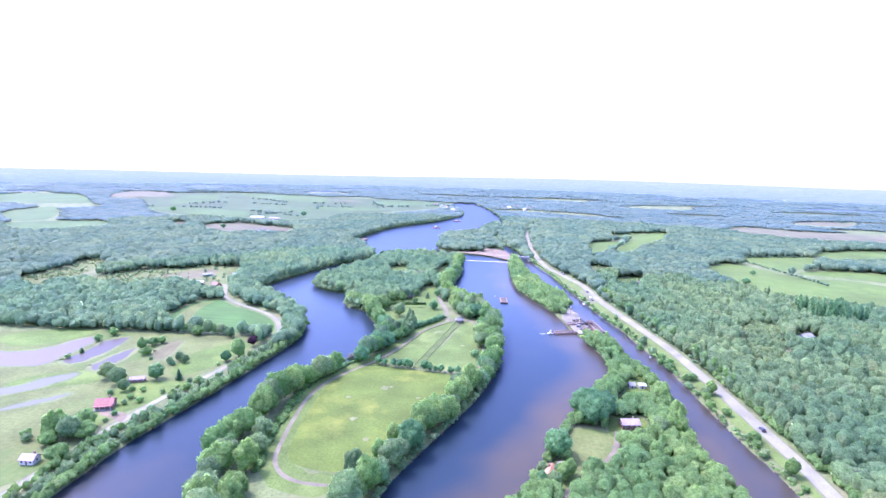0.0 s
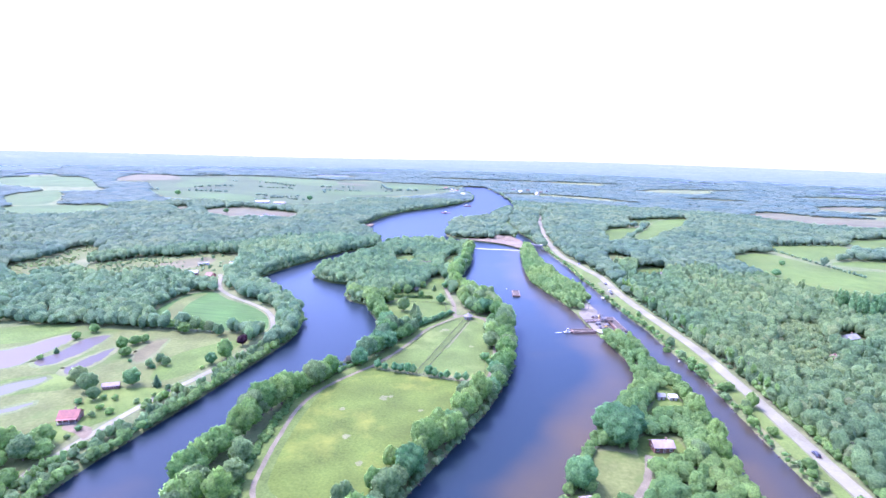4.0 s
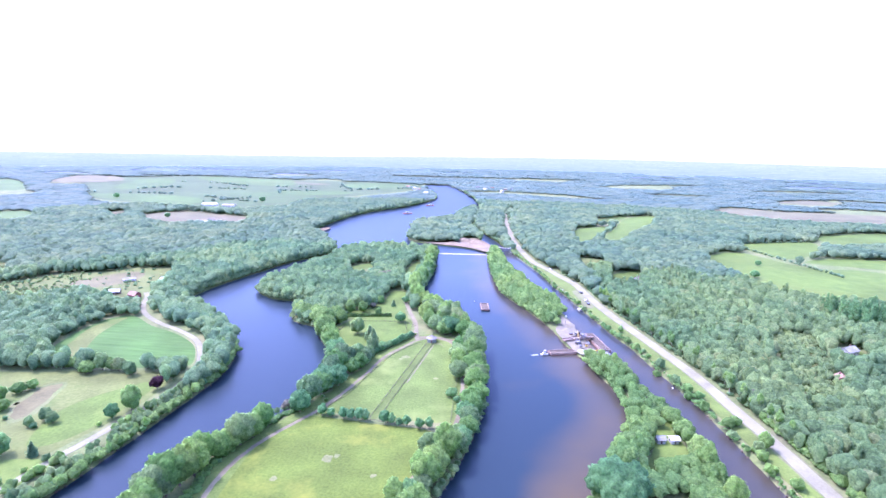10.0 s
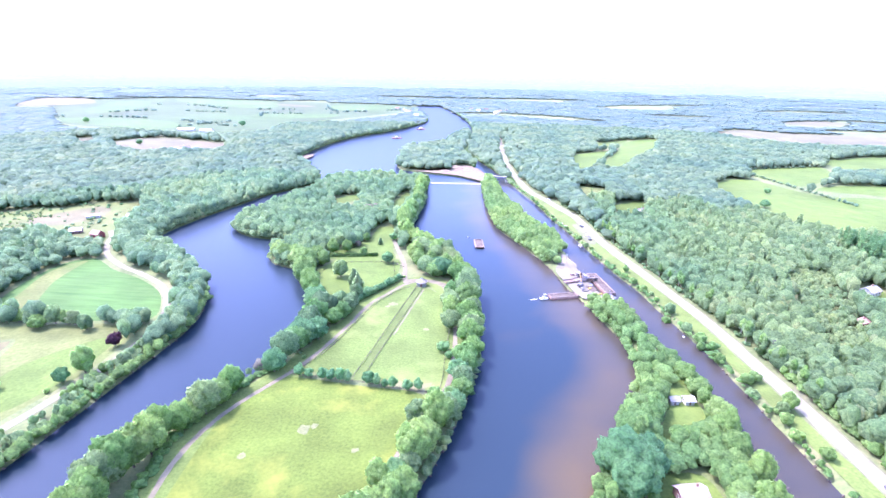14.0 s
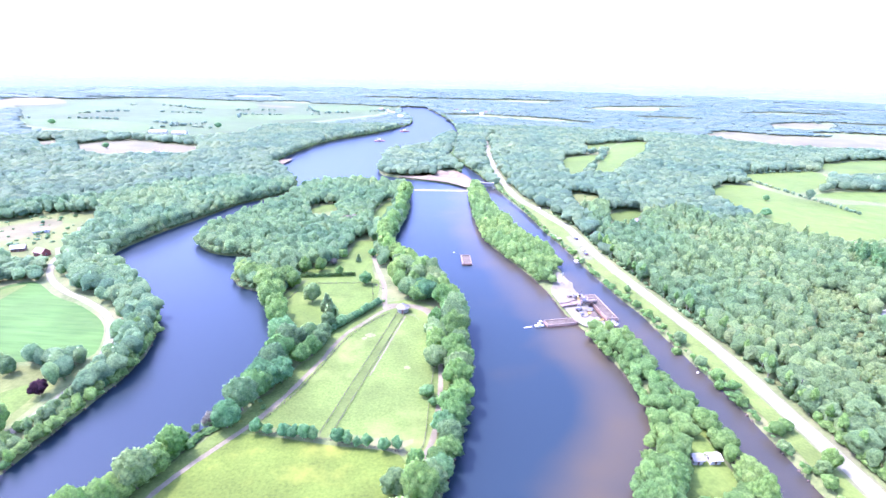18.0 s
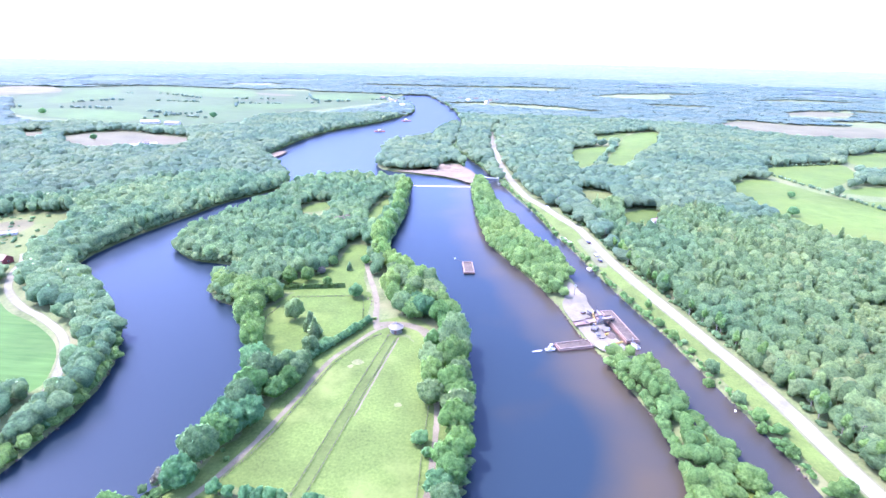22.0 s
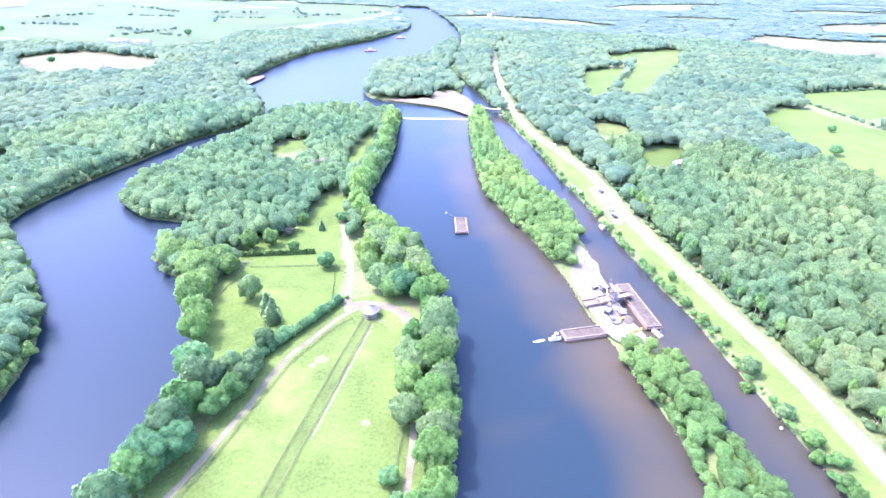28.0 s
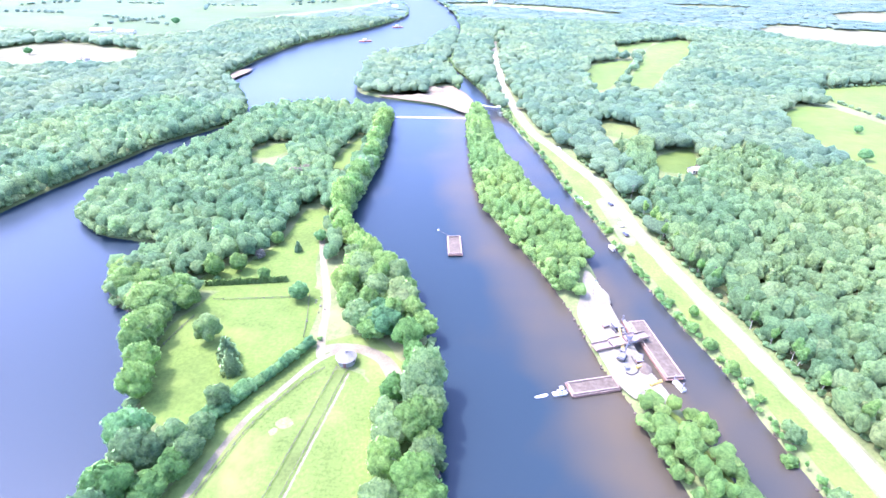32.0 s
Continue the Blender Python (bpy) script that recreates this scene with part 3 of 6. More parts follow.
field("pasture", [(-969, 841), (-830, 922), (-780, 810), (-876, 764)], M["palefield"], "green pasture among woods", step=30)
field("pasture", [(-1705, 1454), (-1569, 1593), (-1325, 1410), (-1209, 1271), (-1438, 1232)], M["palefield"], "wide pale pasture far off", step=50)
field("farmland", [(-1473, 1774), (-1286, 1839), (-1151, 1975), (-732, 1908), (-290, 1840), (-250, 1644), (-310, 1484), (-372, 1372), (-460, 1223), (-440, 1114), (-508, 1069), (-625, 1065), (-757, 1104), (-917, 1162), (-1130, 1400)], M["hayland"], "wide open farmland in the haze west of the upper river", step=50, category="farmland")
for pts in ([(-1052, 1404), (-963, 1390), (-997, 1569), (-1116, 1770), (-1209, 1738)], [(-1106, 1904), (-970, 1933), (-721, 1839), (-644, 1636), (-763, 1622), (-925, 1712)],
            [(-985, 1238), (-874, 1266), (-727, 1239), (-637, 1148), (-634, 1085), (-772, 1120), (-924, 1175)], [(-506, 1775), (-332, 1825), (-276, 1743), (-347, 1616), (-438, 1612)], [(-600, 1440), (-420, 1490), (-400, 1400), (-560, 1330)]):
    patch("pasture", spline(pts, 40, True), M["palefield"], LAND + 0.5, "green pasture within the far farmland", "field")
patch("stubble_field", spline([(-690, 1790), (-540, 1730), (-560, 1690), (-650, 1720)], 40, True), M["straw"], LAND + 0.8, "narrow tan stubble field far off", "field")
patch("stubble_field", spline([(-1410, 1735), (-1363, 1764), (-1220, 1590), (-1265, 1560)], 40, True), M["straw"], LAND + 0.8, "tan stubble field in the far farmland", "field")
field("quarry_floor", [(-1349, 1522), (-1517, 1816), (-1378, 1826), (-1200, 1623)], M["straw"], "bare pale quarry floor far off", z=LAND + 1.2, step=50)
field("stubble_field", [(721, 1528), (861, 1614), (919, 1560), (782, 1480)], M["straw"], "pale stubble field far off among woods", step=40)
field("clearing", [(100, 701), (127, 693), (121, 668), (99, 671)], M["drygrass"], "scrubby pale clearing in the eastern forest", step=6, open_south=True)
field("shore_sand", [(-268, 794), (-272, 848), (-262, 865), (-258, 850), (-262, 815)], M["sand"], "pale sandy landing on the upper river", step=6)
field("lawn", [(34, 209), (35, 230), (37, 244), (48, 246), (57, 243), (57, 231), (51, 220), (41, 207)], M["drygrass"], "dry lawn beside the river house", step=4)
field("lawn", [(82, 327), (84.5, 316), (86, 302), (87, 290), (80, 287), (72, 284), (64, 274), (62, 279), (70, 293), (76, 310)], M["lawn"], "grassy plot round two sheds", step=4, keep=0.5)
field("yard", [(55, 240), (56, 258), (64, 263), (73, 263), (76, 254), (75, 244), (69, 239), (62, 238)], M["lawn"], "small grassy yard round the river house", z=LAND + 0.075, step=4, keep=0.5)
field("yard", [(18, 198), (20, 209), (32, 214), (36, 206), (33, 192), (27, 186), (21, 190)], M["bank"], "rough grassy yard beside the brown-roofed house", z=LAND + 0.07, step=3, keep=0.25)
field("clearing", [(196, 453), (220, 457), (214, 428), (203, 392), (184, 356), (171, 358), (181, 400), (189, 430)], M["drygrass"], "long yellow-green glade in the eastern forest", step=5, keep=0.5, open_south=True)
field("clearing", [(224, 420), (228, 436), (240, 438), (242, 424), (236, 414)], M["lawn"], "small yard round a forest house", z=LAND + 0.066, step=4, open_south=True)
field("work_site", site, M["stone"], "pale crushed stone yard between river and canal", keep=1.0)
field("sand_spit", beach, M["sand"], "pale sand spit above the weir", keep=2.0)
vy = np.arange(40, 800, 6.0)
v_in = np.interp(vy, east_bank[:, 1], east_bank[:, 0]) + 3.6
v_out = np.interp(vy, road[:, 1], road[:, 0]) - 4.6
vv = np.vstack([np.c_[v_in, vy, np.full(len(vy), LAND + 0.04)], np.c_[v_out, vy, np.full(len(vy), LAND + 0.04)]])
vi = np.arange(len(vy) - 1)
verge = array_mesh("verge", vv, np.stack([vi, vi + len(vy), vi + len(vy) + 1, vi + 1], -1), M["bank"])
tagged(verge, "grassy verge between highway and canal", "verge", kind="structure")
ribbon("shoulder", road, 8.8, M["shoulder"], LAND + 0.05, "pale gravel shoulder of the highway", "shoulder", offset=0.8, rough=0.25)
ribbon("road", road, 6.8, M["asphalt"], LAND + 0.09, "two-lane highway of pale worn asphalt along the canal", "road", offset=0.8)
ribbon("shoulder", west_road, 4.6, M["shoulder"], LAND + 0.075, "gravel edge of the lane", "shoulder", rough=0.15)
ribbon("lane", west_road, 3.5, M["asphalt"], LAND + 0.1, "narrow pale lane following the river bend", "road")
ribbon("verge", ring_path, 15.0, M["meadow"], LAND + 0.045, "rough grass on both sides of the island path", "verge", rough=0.8)
ribbon("path", ring_path, 2.1, M["gravel"], LAND + 0.08, "gravel path round the island meadow", "path", rough=0.12)
ribbon("path", north_path, 3.0, M["gravel"], LAND + 0.09, "gravel drive into the island woods", "path", rough=0.12)
clear += [(road, 5.0), (west_road, 5.0), (ring_path, 3.5), (north_path, 3.5)]
house_drive = spline([(59, 246), (57, 236), (53, 224), (45, 210), (37, 201), (30, 190), (27, 178)], 3)
ribbon("driveway", house_drive, 2.8, M["gravel"], LAND + 0.095, "pale gravel driveway of the river houses", "driveway", rough=0.2)
clear.append((house_drive, 1.2))
strip_track = spline([(94, 306), (86, 318), (82.5, 334), (79, 348), (75, 367), (70.5, 383), (65, 395)], 4)
clear.append((strip_track, 2.4))
LINES = {id(house_drive), id(strip_track), id(road), id(west_road), id(ring_path), id(north_path)}

# far country, its blue haze painted into a glowing colour
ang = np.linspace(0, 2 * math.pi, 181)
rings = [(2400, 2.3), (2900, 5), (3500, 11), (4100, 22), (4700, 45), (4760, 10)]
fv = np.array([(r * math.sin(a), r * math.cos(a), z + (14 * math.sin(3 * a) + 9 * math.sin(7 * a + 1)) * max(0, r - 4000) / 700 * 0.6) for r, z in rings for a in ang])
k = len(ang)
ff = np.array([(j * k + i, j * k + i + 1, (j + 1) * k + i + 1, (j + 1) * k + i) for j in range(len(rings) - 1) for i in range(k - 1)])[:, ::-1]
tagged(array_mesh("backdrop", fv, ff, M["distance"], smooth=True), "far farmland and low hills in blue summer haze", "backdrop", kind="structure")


# ---- woods ----
def lumpy(rng, sub, squash=0.85, rough=0.3, low=-0.45):
    """A crown's body: a ball pushed in and out."""
    bm = bmesh.new()
    bmesh.ops.create_icosphere(bm, subdivisions=sub, radius=1.0)
    off = Vector(rng.uniform(-50, 50, 3))
    for v in bm.verts:
        n = noise.noise(v.co * 1.9 + off) * rough + noise.noise(v.co * 4.2 + off) * rough * 0.6
        v.co *= 1 + n
        v.co.z *= squash
        v.co.z = max(v.co.z, low)
    v = np.array([v.co for v in bm.verts])
    f = np.array([[w.index for w in q.verts] for q in bm.faces])
    bm.free()
    return v, f


def unit(a):
    return a / np.maximum(np.linalg.norm(a, axis=-1, keepdims=True), 1e-6)


def leafed(rng, body, count, size, shrink=0.9, under=0.2):
    """A body with loose leaf sprays standing off it; returns corners, faces and soft normals."""
    v, f = body
    mid = v[f].mean(1)[:, 2]
    odds = np.where(mid > -0.2, 1.0, under)
    tri = v[f[rng.choice(len(f), count, p=odds / odds.sum())]]
    w = rng.dirichlet((1, 1, 1), count)
    c = (tri * w[..., None]).sum(1) * rng.uniform(0.92, 1.14, (count, 1))
    radial = unit(c)
    out = unit(radial + rng.normal(0, 0.45, c.shape))
    a = unit(np.cross(out, rng.normal(size=(count, 3))))
    up = np.cross(out, a) + out * rng.normal(0.1, 0.45, (count, 1))
    s = size * rng.uniform(0.55, 1.45, (count, 1))
    spray = np.stack([c - a * s, c + a * s * 0.9 + up * s * 0.3, c + up * s * 1.4], 1).reshape(-1, 3)
    soft = np.repeat(unit(radial * 0.62 + out * 0.38), 3, axis=0)
    return np.vstack([v * shrink, spray]), np.vstack([f, len(v) + np.arange(count * 3).reshape(-1, 3)]), np.vstack([unit(v), soft])


def dome(rng, sub, lobes, sprays, size, low=-0.7, fine=0.05, up=0.0, jitter=0.3, ruffle=0.0):
    """One whole crown: rounded lobes grown together, with small leaf sprays standing off them."""
    bm = bmesh.new()
    bmesh.ops.create_icosphere(bm, subdivisions=sub, radius=1.0)
    d = np.array([v.co for v in bm.verts])
    f = np.array([[w.index for w in q.verts] for q in bm.faces])
    bm.free()
    k = np.arange(lobes) + 0.5
    u = 1 - 1.55 * k / lobes
    a = 2.399963 * k + rng.uniform(-0.45, 0.45, lobes) + rng.uniform(0, 6)
    flat = np.sqrt(np.maximum(0.0, 1 - u * u))
    c = np.stack([flat * np.cos(a), flat * np.sin(a), u], -1) * rng.uniform(0.46, 0.7, (lobes, 1))
    r = rng.uniform(0.3, 0.5, lobes) * (8 / lobes) ** 0.22
    c, r = np.vstack([c, (0, 0, -0.1)]), np.append(r, 0.68)
    along_c = d @ c.T
    disc = along_c ** 2 - (c ** 2).sum(1) + r ** 2
    t = np.where(disc > 0, along_c + np.sqrt(np.maximum(disc, 0)), 0)
    which, far = t.argmax(1), np.maximum(t.max(1), 0.3)
    off = Vector(rng.uniform(-50, 50, 3))
    far = far * np.array([1 + fine * (noise.noise(Vector(x) * 5.5 + off) + noise.noise(Vector(x) * 11 + off)) for x in d])
    v = d * far[:, None]
    n = unit(unit(v - c[which]) * 0.72 + d * 0.28 + rng.normal(0, ruffle, d.shape))
    keep = v[f].mean(1)[:, 2] > low
    f = f[keep]
    if sprays:
        pick = rng.choice(len(f), sprays)
        w = rng.dirichlet((1, 1, 1), sprays)[..., None]
        p = (v[f[pick]] * w).sum(1)
        pn = unit((n[f[pick]] * w).sum(1) + rng.normal(0, jitter, p.shape))
        p = p + pn * rng.uniform(-0.03, 0.07, (sprays, 1))
        e = unit(np.cross(pn, rng.normal(size=p.shape)))
        g = np.cross(pn, e) + pn * rng.normal(0.05, 0.35, (sprays, 1))
        z = size * rng.uniform(0.6, 1.4, (sprays, 1))
        leaf = np.stack([p - e * z, p + e * z * 0.9 + g * z * 0.3, p + g * z * 1.3], 1).reshape(-1, 3)
        f = np.vstack([f, len(v) + np.arange(sprays * 3).reshape(-1, 3)])
        v, n = np.vstack([v, leaf]), np.vstack([n, np.repeat(pn, 3, axis=0)])
    return v, f, unit(n + np.array((0, 0, up)))


def strew(name, kinds, at, radius, height, material, seed, label, category="woodland", deep=0.42):
    """Many crowns joined into one mesh of stuff."""
    rng = np.random.default_rng(seed)
    which = rng.integers(0, len(kinds), len(at))
    vs, fs, ns, tint, base = [], [], [], [], 0
    for k, (v, f, nv) in enumerate(kinds):
        pick = np.where(which == k)[0]
        if not len(pick):
            continue
        a = rng.uniform(0, 2 * math.pi, len(pick))
        c, s = np.cos(a)[:, None], np.sin(a)[:, None]
        r, h = radius[pick][:, None], height[pick][:, None]
        x = (v[:, 0] * c - v[:, 1] * s) * r + at[pick, 0:1]
        y = (v[:, 0] * s + v[:, 1] * c) * r + at[pick, 1:2]
        z = np.maximum(LAND + h * (1 - deep) + v[:, 2] * h * np.where(v[:, 2] > 0, deep, 1 - deep), -0.2)
        vs.append(np.stack([x, y, z], -1).reshape(-1, 3))
        nx, ny = nv[:, 0] * c - nv[:, 1] * s, nv[:, 0] * s + nv[:, 1] * c
        ns.append(np.stack([nx, ny, np.broadcast_to(nv[:, 2], nx.shape)], -1).reshape(-1, 3))
        fs.append((f[None] + (base + np.arange(len(pick))[:, None, None] * len(v))).reshape(-1, 3))
        base += len(pick) * len(v)
        tint.append(np.repeat(rng.uniform(0, 1, len(pick)), len(v)))
    ob = array_mesh(name, np.vstack(vs), np.vstack(fs), material, attrs=[("tint", np.concatenate(tint))], smooth=True, normals=np.vstack(ns).astype(np.float32))
    return tagged(ob, label, category, kind="stuff")


def woods_mask(x, y):
    """Where the woods may stand."""
    ok = ~wet(x, y)
    for line, keep in clear:
        if id(line) in LINES:
            ok &= away(line, x, y, keep + 1) > keep
        else:
            ok &= ~inside(line, x, y)
            if id(line) in FAR:
                # low sight lines: the hem of wood before a far field is felled too
                for f in (0.03, 0.06):
                    ok &= ~inside(line, x * (1 + f), y + (y - 150) * f)
            if keep:
                ok &= away(line, x, y, keep + 1, True) > keep
    # the grassy verge between highway and canal
    rx, bx = np.interp(y, road[:, 1], road[:, 0]), np.interp(y, east_bank[:, 1], east_bank[:, 0])
    ok &= ~((y < 1000) & (x < rx + 6) & (x > bx - 1) & ((y < 715) | (x > rx - 11)))
    return ok


def scatter(x0, x1, y0, y1, gap, seed):
    rng = np.random.default_rng(seed)
    x, y = np.meshgrid(np.arange(x0, x1, gap), np.arange(y0, y1, gap * 0.9))
    x = (x + rng.uniform(-0.42, 0.42, x.shape) * gap).ravel()
    y = (y + rng.uniform(-0.42, 0.42, y.shape) * gap).ravel()
    return x, y


rng = np.random.default_rng(5)
near_kinds = [dome(rng, 2, 5 + k % 3, 56, 0.13, -0.85, 0.14, 1.2, 0.22, 0.2) for k in range(16)]
pine_kinds = []
for _ in range(4):
    vs, fs, base = [], [], 0
    for j in range(5):
        v, f = lumpy(rng, 1, 0.7, 0.35, -1.0)
        vs.append(v * (0.66 - 0.115 * j) + np.array((rng.normal(0, 0.04), rng.normal(0, 0.04), -0.55 + 0.42 * j)))
        fs.append(f + base)
        base += len(v)
    pine_kinds.append(leafed(rng, (np.vstack(vs), np.vstack(fs)), 120, 0.11))
bush_kinds = [dome(rng, 2, 6, 45, 0.14, -0.8, 0.14, 0.6, 0.25, 0.25) for _ in range(8)]
mid_kinds = [dome(rng, 2, 5, 6, 0.16, -0.7, 0.1, 1.2, 0.2) for _ in range(12)]
far_kinds = [dome(rng, 1, 3, 0, 0.3, -0.9, 0.1, 2.5) for _ in range(6)]


def wood(name, zone, gap, kinds, seed, label, tall=(9, 15), mat="leaf", deep=0.42, spread=(0.5, 1.0)):
    x, y = scatter(*zone[:4], gap, seed)
    keep = woods_mask(x, y)
    for extra in zone[4:]:
        keep &= extra(x, y)
    x, y = x[keep], y[keep]
    r2 = np.random.default_rng(seed + 1)
    swell = np.array([noise.noise((a * 0.02, b * 0.02, seed)) for a, b in zip(x, y)])
    h = r2.uniform(*tall, len(x)) * (1 + 0.25 * swell)
    r = gap * r2.uniform(*spread, len(x))
    return strew(name, kinds, np.c_[x, y], r, h, M[mat], seed, label, deep=deep)


def wavy(x, y):
    return 35 * np.sin(x * 0.021 + 1) * np.sin(y * 0.017) + 22 * np.sin(x * 0.06 - y * 0.05)


def shore_gap(x, y):
    return shore_distance(x, y, 6) > 0.6


def in_sight(x, y):
    """The wedge of country ahead of the flight, with a margin."""
    return (x < 0.85 * y + 120) & (x > -1.3 * y - 120)


in_island = lambda x, y: inside(island, x, y) & shore_gap(x, y)
wood("woods", (-230, -60, 430, 720, in_island), 5.6, near_kinds, 11, "dense broadleaf wood covering the upper island", (8, 12), "leaf_west")
wood("woods", (-30, 120, 100, 760, lambda x, y: inside(strip, x, y) & shore_gap(x, y)), 4.3, near_kinds, 12, "scrubby broadleaf trees on the strip between river and canal", (5, 10), "leaf_light")
wood("woods", (100, 420, 130, 700, lambda x, y: (x > np.interp(y, east_bank[:, 1], east_bank[:, 0])) & (np.hypot(x - 60, y - 250) + wavy(x, y) < 420)), 5.1, near_kinds * 2 + pine_kinds, 13, "dense mixed broadleaf forest beyond the highway", (8, 12.5))
wood("woods", (-520, -150, 320, 800, lambda x, y: (x < np.interp(y, west_bank[:, 1], west_bank[:, 0]) - 0.5) & (np.hypot(x, y - 250) + wavy(x, y) < 500)), 5.8, near_kinds, 14, "dense broadleaf forest on the western bank", (8, 13), "leaf_cool")
band1 = lambda x, y: ~((x > -440) & (x < 0) & (y < 352)) & (np.hypot(x, y - 250) < 1050) & in_sight(x, y) & ~((x > 95) & (x < 420) & (y < 700) & (np.hypot(x - 60, y - 250) + wavy(x, y) < 420)) & ~((x < -150) & (y > 320) & (y < 800) & (np.hypot(x, y - 250) + wavy(x, y) < 500)) & (y < 1300) & ~inside(island, x, y) & ~(inside(strip, x, y) & (y < 760))
wood("woods", (-1000, 1000, 130, 1300, band1), 8.5, mid_kinds, 15, "wide broadleaf forest on both sides of the river", (9, 12.5), "leaf_far_hazed", spread=(0.55, 1.05))
band2 = lambda x, y: in_sight(x, y) & (np.hypot(x, y - 250) >= 1050) & (np.hypot(x, y) < 2300) & (noise_field(x, y) > -0.28)


def noise_field(x, y):
    return np.array([noise.noise((a * 0.003, b * 0.006, 3.0)) for a, b in zip(x, y)])


wood("woods", (-2000, 2000, 300, 2300, band2), 14.0, far_kinds, 16, "far woodland in summer haze", (4.2, 5.4), "leaf_distant_hazed", 0.25, (0.75, 1.1))
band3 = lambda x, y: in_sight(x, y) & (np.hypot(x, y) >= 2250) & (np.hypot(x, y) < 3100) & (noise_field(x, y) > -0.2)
wood("woods", (-2600, 2400, 900, 3100, band3), 23.0, far_kinds, 17, "scattered woods at the edge of the plain", (6, 7.5), "leaf_distant_hazed", 0.25, (0.75, 1.15))


def fringe(line, closed, y0, y1, side, seed, label, wide=(1.6, 3.2), tall=(2.5, 5.5), mat="leaf", gap=1.9):
    """Low scrub hanging over the water's edge."""
    r = np.random.default_rng(seed)
    pts = np.vstack([line, line[:1]]) if closed else line
    out = []
    for a, b in zip(pts[:-1, :2], pts[1:, :2]):
        for _ in range(max(1, int(np.hypot(*(b - a)) / gap))):
            out.append(a + (b - a) * r.uniform())
    out = np.array(out)
    out = out[(out[:, 1] > y0) & (out[:, 1] < y1)]
    if side is not None:
        out = out[side(out[:, 0], out[:, 1])]
    out = out + r.normal(0, 0.7, out.shape)
    return strew("scrub", bush_kinds, out, r.uniform(*wide, len(out)), r.uniform(*tall, len(out)), M[mat], seed, label, "scrub", 0.6)


open_yard = lambda x, y: ~(away(site, x, y, 9.0, True) < 7.0)
fringe(island, True, 470, 720, None, 31, "low scrub along the wooded island shore")
fringe(strip, True, 120, 715, open_yard, 32, "low scrub along both shores of the strip", (1.5, 3.0), (1.8, 4.8), "leaf_light", 1.4)
fringe(strip, True, 800, 1200, None, 33, "low scrub along the far island shore")
fringe(west_bank, False, 455, 1600, None, 34, "low scrub along the western shore")
fringe(east_bank, False, 700, 1600, None, 35, "low scrub along the upper canal bank")
fringe(island, True, 120, 470, None, 36, "low scrub and young willows along the open island shore", (1.4, 2.6), (1.6, 4.0), "leaf", 2.6)
fringe(west_bank, False, 110, 455, None, 37, "dense bushes between lane and river", (1.6, 3.0), (3.0, 6.0), "leaf_light", 2.0)
inner = spline([(-97, 180), (-103, 205), (-107, 228), (-110, 252), (-109, 270), (-101, 296), (-91, 312)], 3)
fringe(inner, False, 170, 312, None, 38, "fresh green brambles beside the island path", (1.2, 2.6), (0.9, 2.8), "leaf_fresh", 0.9)
lane_side = west_road[(west_road[:, 1] > 110) & (west_road[:, 1] < 345)] + np.array((3.9, 0))
fringe(lane_side, False, 110, 345, lambda x, y: np.sin(y * 0.11) + np.sin(y * 0.043 + 1) > -0.5, 43, "tall loose bushes on the river side of the lane", (1.3, 2.6), (2.4, 5.2), "leaf_light", 1.8)
for k, off in enumerate((4.0, 7.5)):
    bushes = west_bank[(west_bank[:, 1] > 100) & (west_bank[:, 1] < 460)] - np.array((off, 0))
    fringe(bushes, False, 110, 450, lambda x, y: away(west_road, x, y, 8.0) > 3.0, 41 + k, "uneven bushes and saplings beside the lane", (1.2, 3.0), (2.0, 6.5), "leaf", 2.4 + k)
fringe(east_bank, False, 110, 720, None, 44, "low bright green brambles along the canal bank", (0.7, 1.9), (0.5, 2.4), "leaf_fresh", 2.4)
fringe(west_bank - np.array((1.5, 0)), False, 455, 820, None, 45, "tall bushes leaning over the western shore", (2.0, 3.6), (4.0, 7.5), "leaf", 2.2)
fringe(island, True, 470, 720, None, 46, "tall bushes leaning over the island shore", (2.0, 3.4), (3.5, 7.0), "leaf", 2.6)
wood_edge = spline([(float(x) + 7.0, float(y)) for x, y in road[(road[:, 1] > 120) & (road[:, 1] < 640)][::4, :2]], 4)
fringe(wood_edge, False, 130, 330, None, 51, "light green saplings at the edge of the eastern forest", (1.6, 3.2), (2.5, 6.0), "leaf_light", 2.0)
fringe(wood_edge, False, 330, 620, None, 52, "low bushes at the edge of the eastern forest", (1.0, 2.2), (1.2, 3.6), "leaf", 2.2)
hedgerow = spline([(140, 836), (158, 880), (176, 928), (190, 965)], 4)
fringe(hedgerow, False, 800, 1000, None, 47, "thin hedgerow between two pastures", (2.0, 3.2), (3.0, 5.0), "leaf_far_hazed", 3.0)
patch("pull_off", spline([(75.5, 502), (80, 500), (83, 512), (79, 545), (75, 556), (70.5, 552), (72.5, 530)], 4, True), M["shoulder"], LAND + 0.055, "gravel pull-off between highway and canal", "parking")
for k, line in enumerate(([(332, 812), (346, 745), (364, 655)], [(283, 822), (372, 856), (462, 886)])):
    fringe(spline(line, 5), False, 600, 950, None, 48 + k, "thin dark hedgerow between pastures", (1.6, 2.8), (2.0, 4.5), "leaf_far_hazed", 4.0)
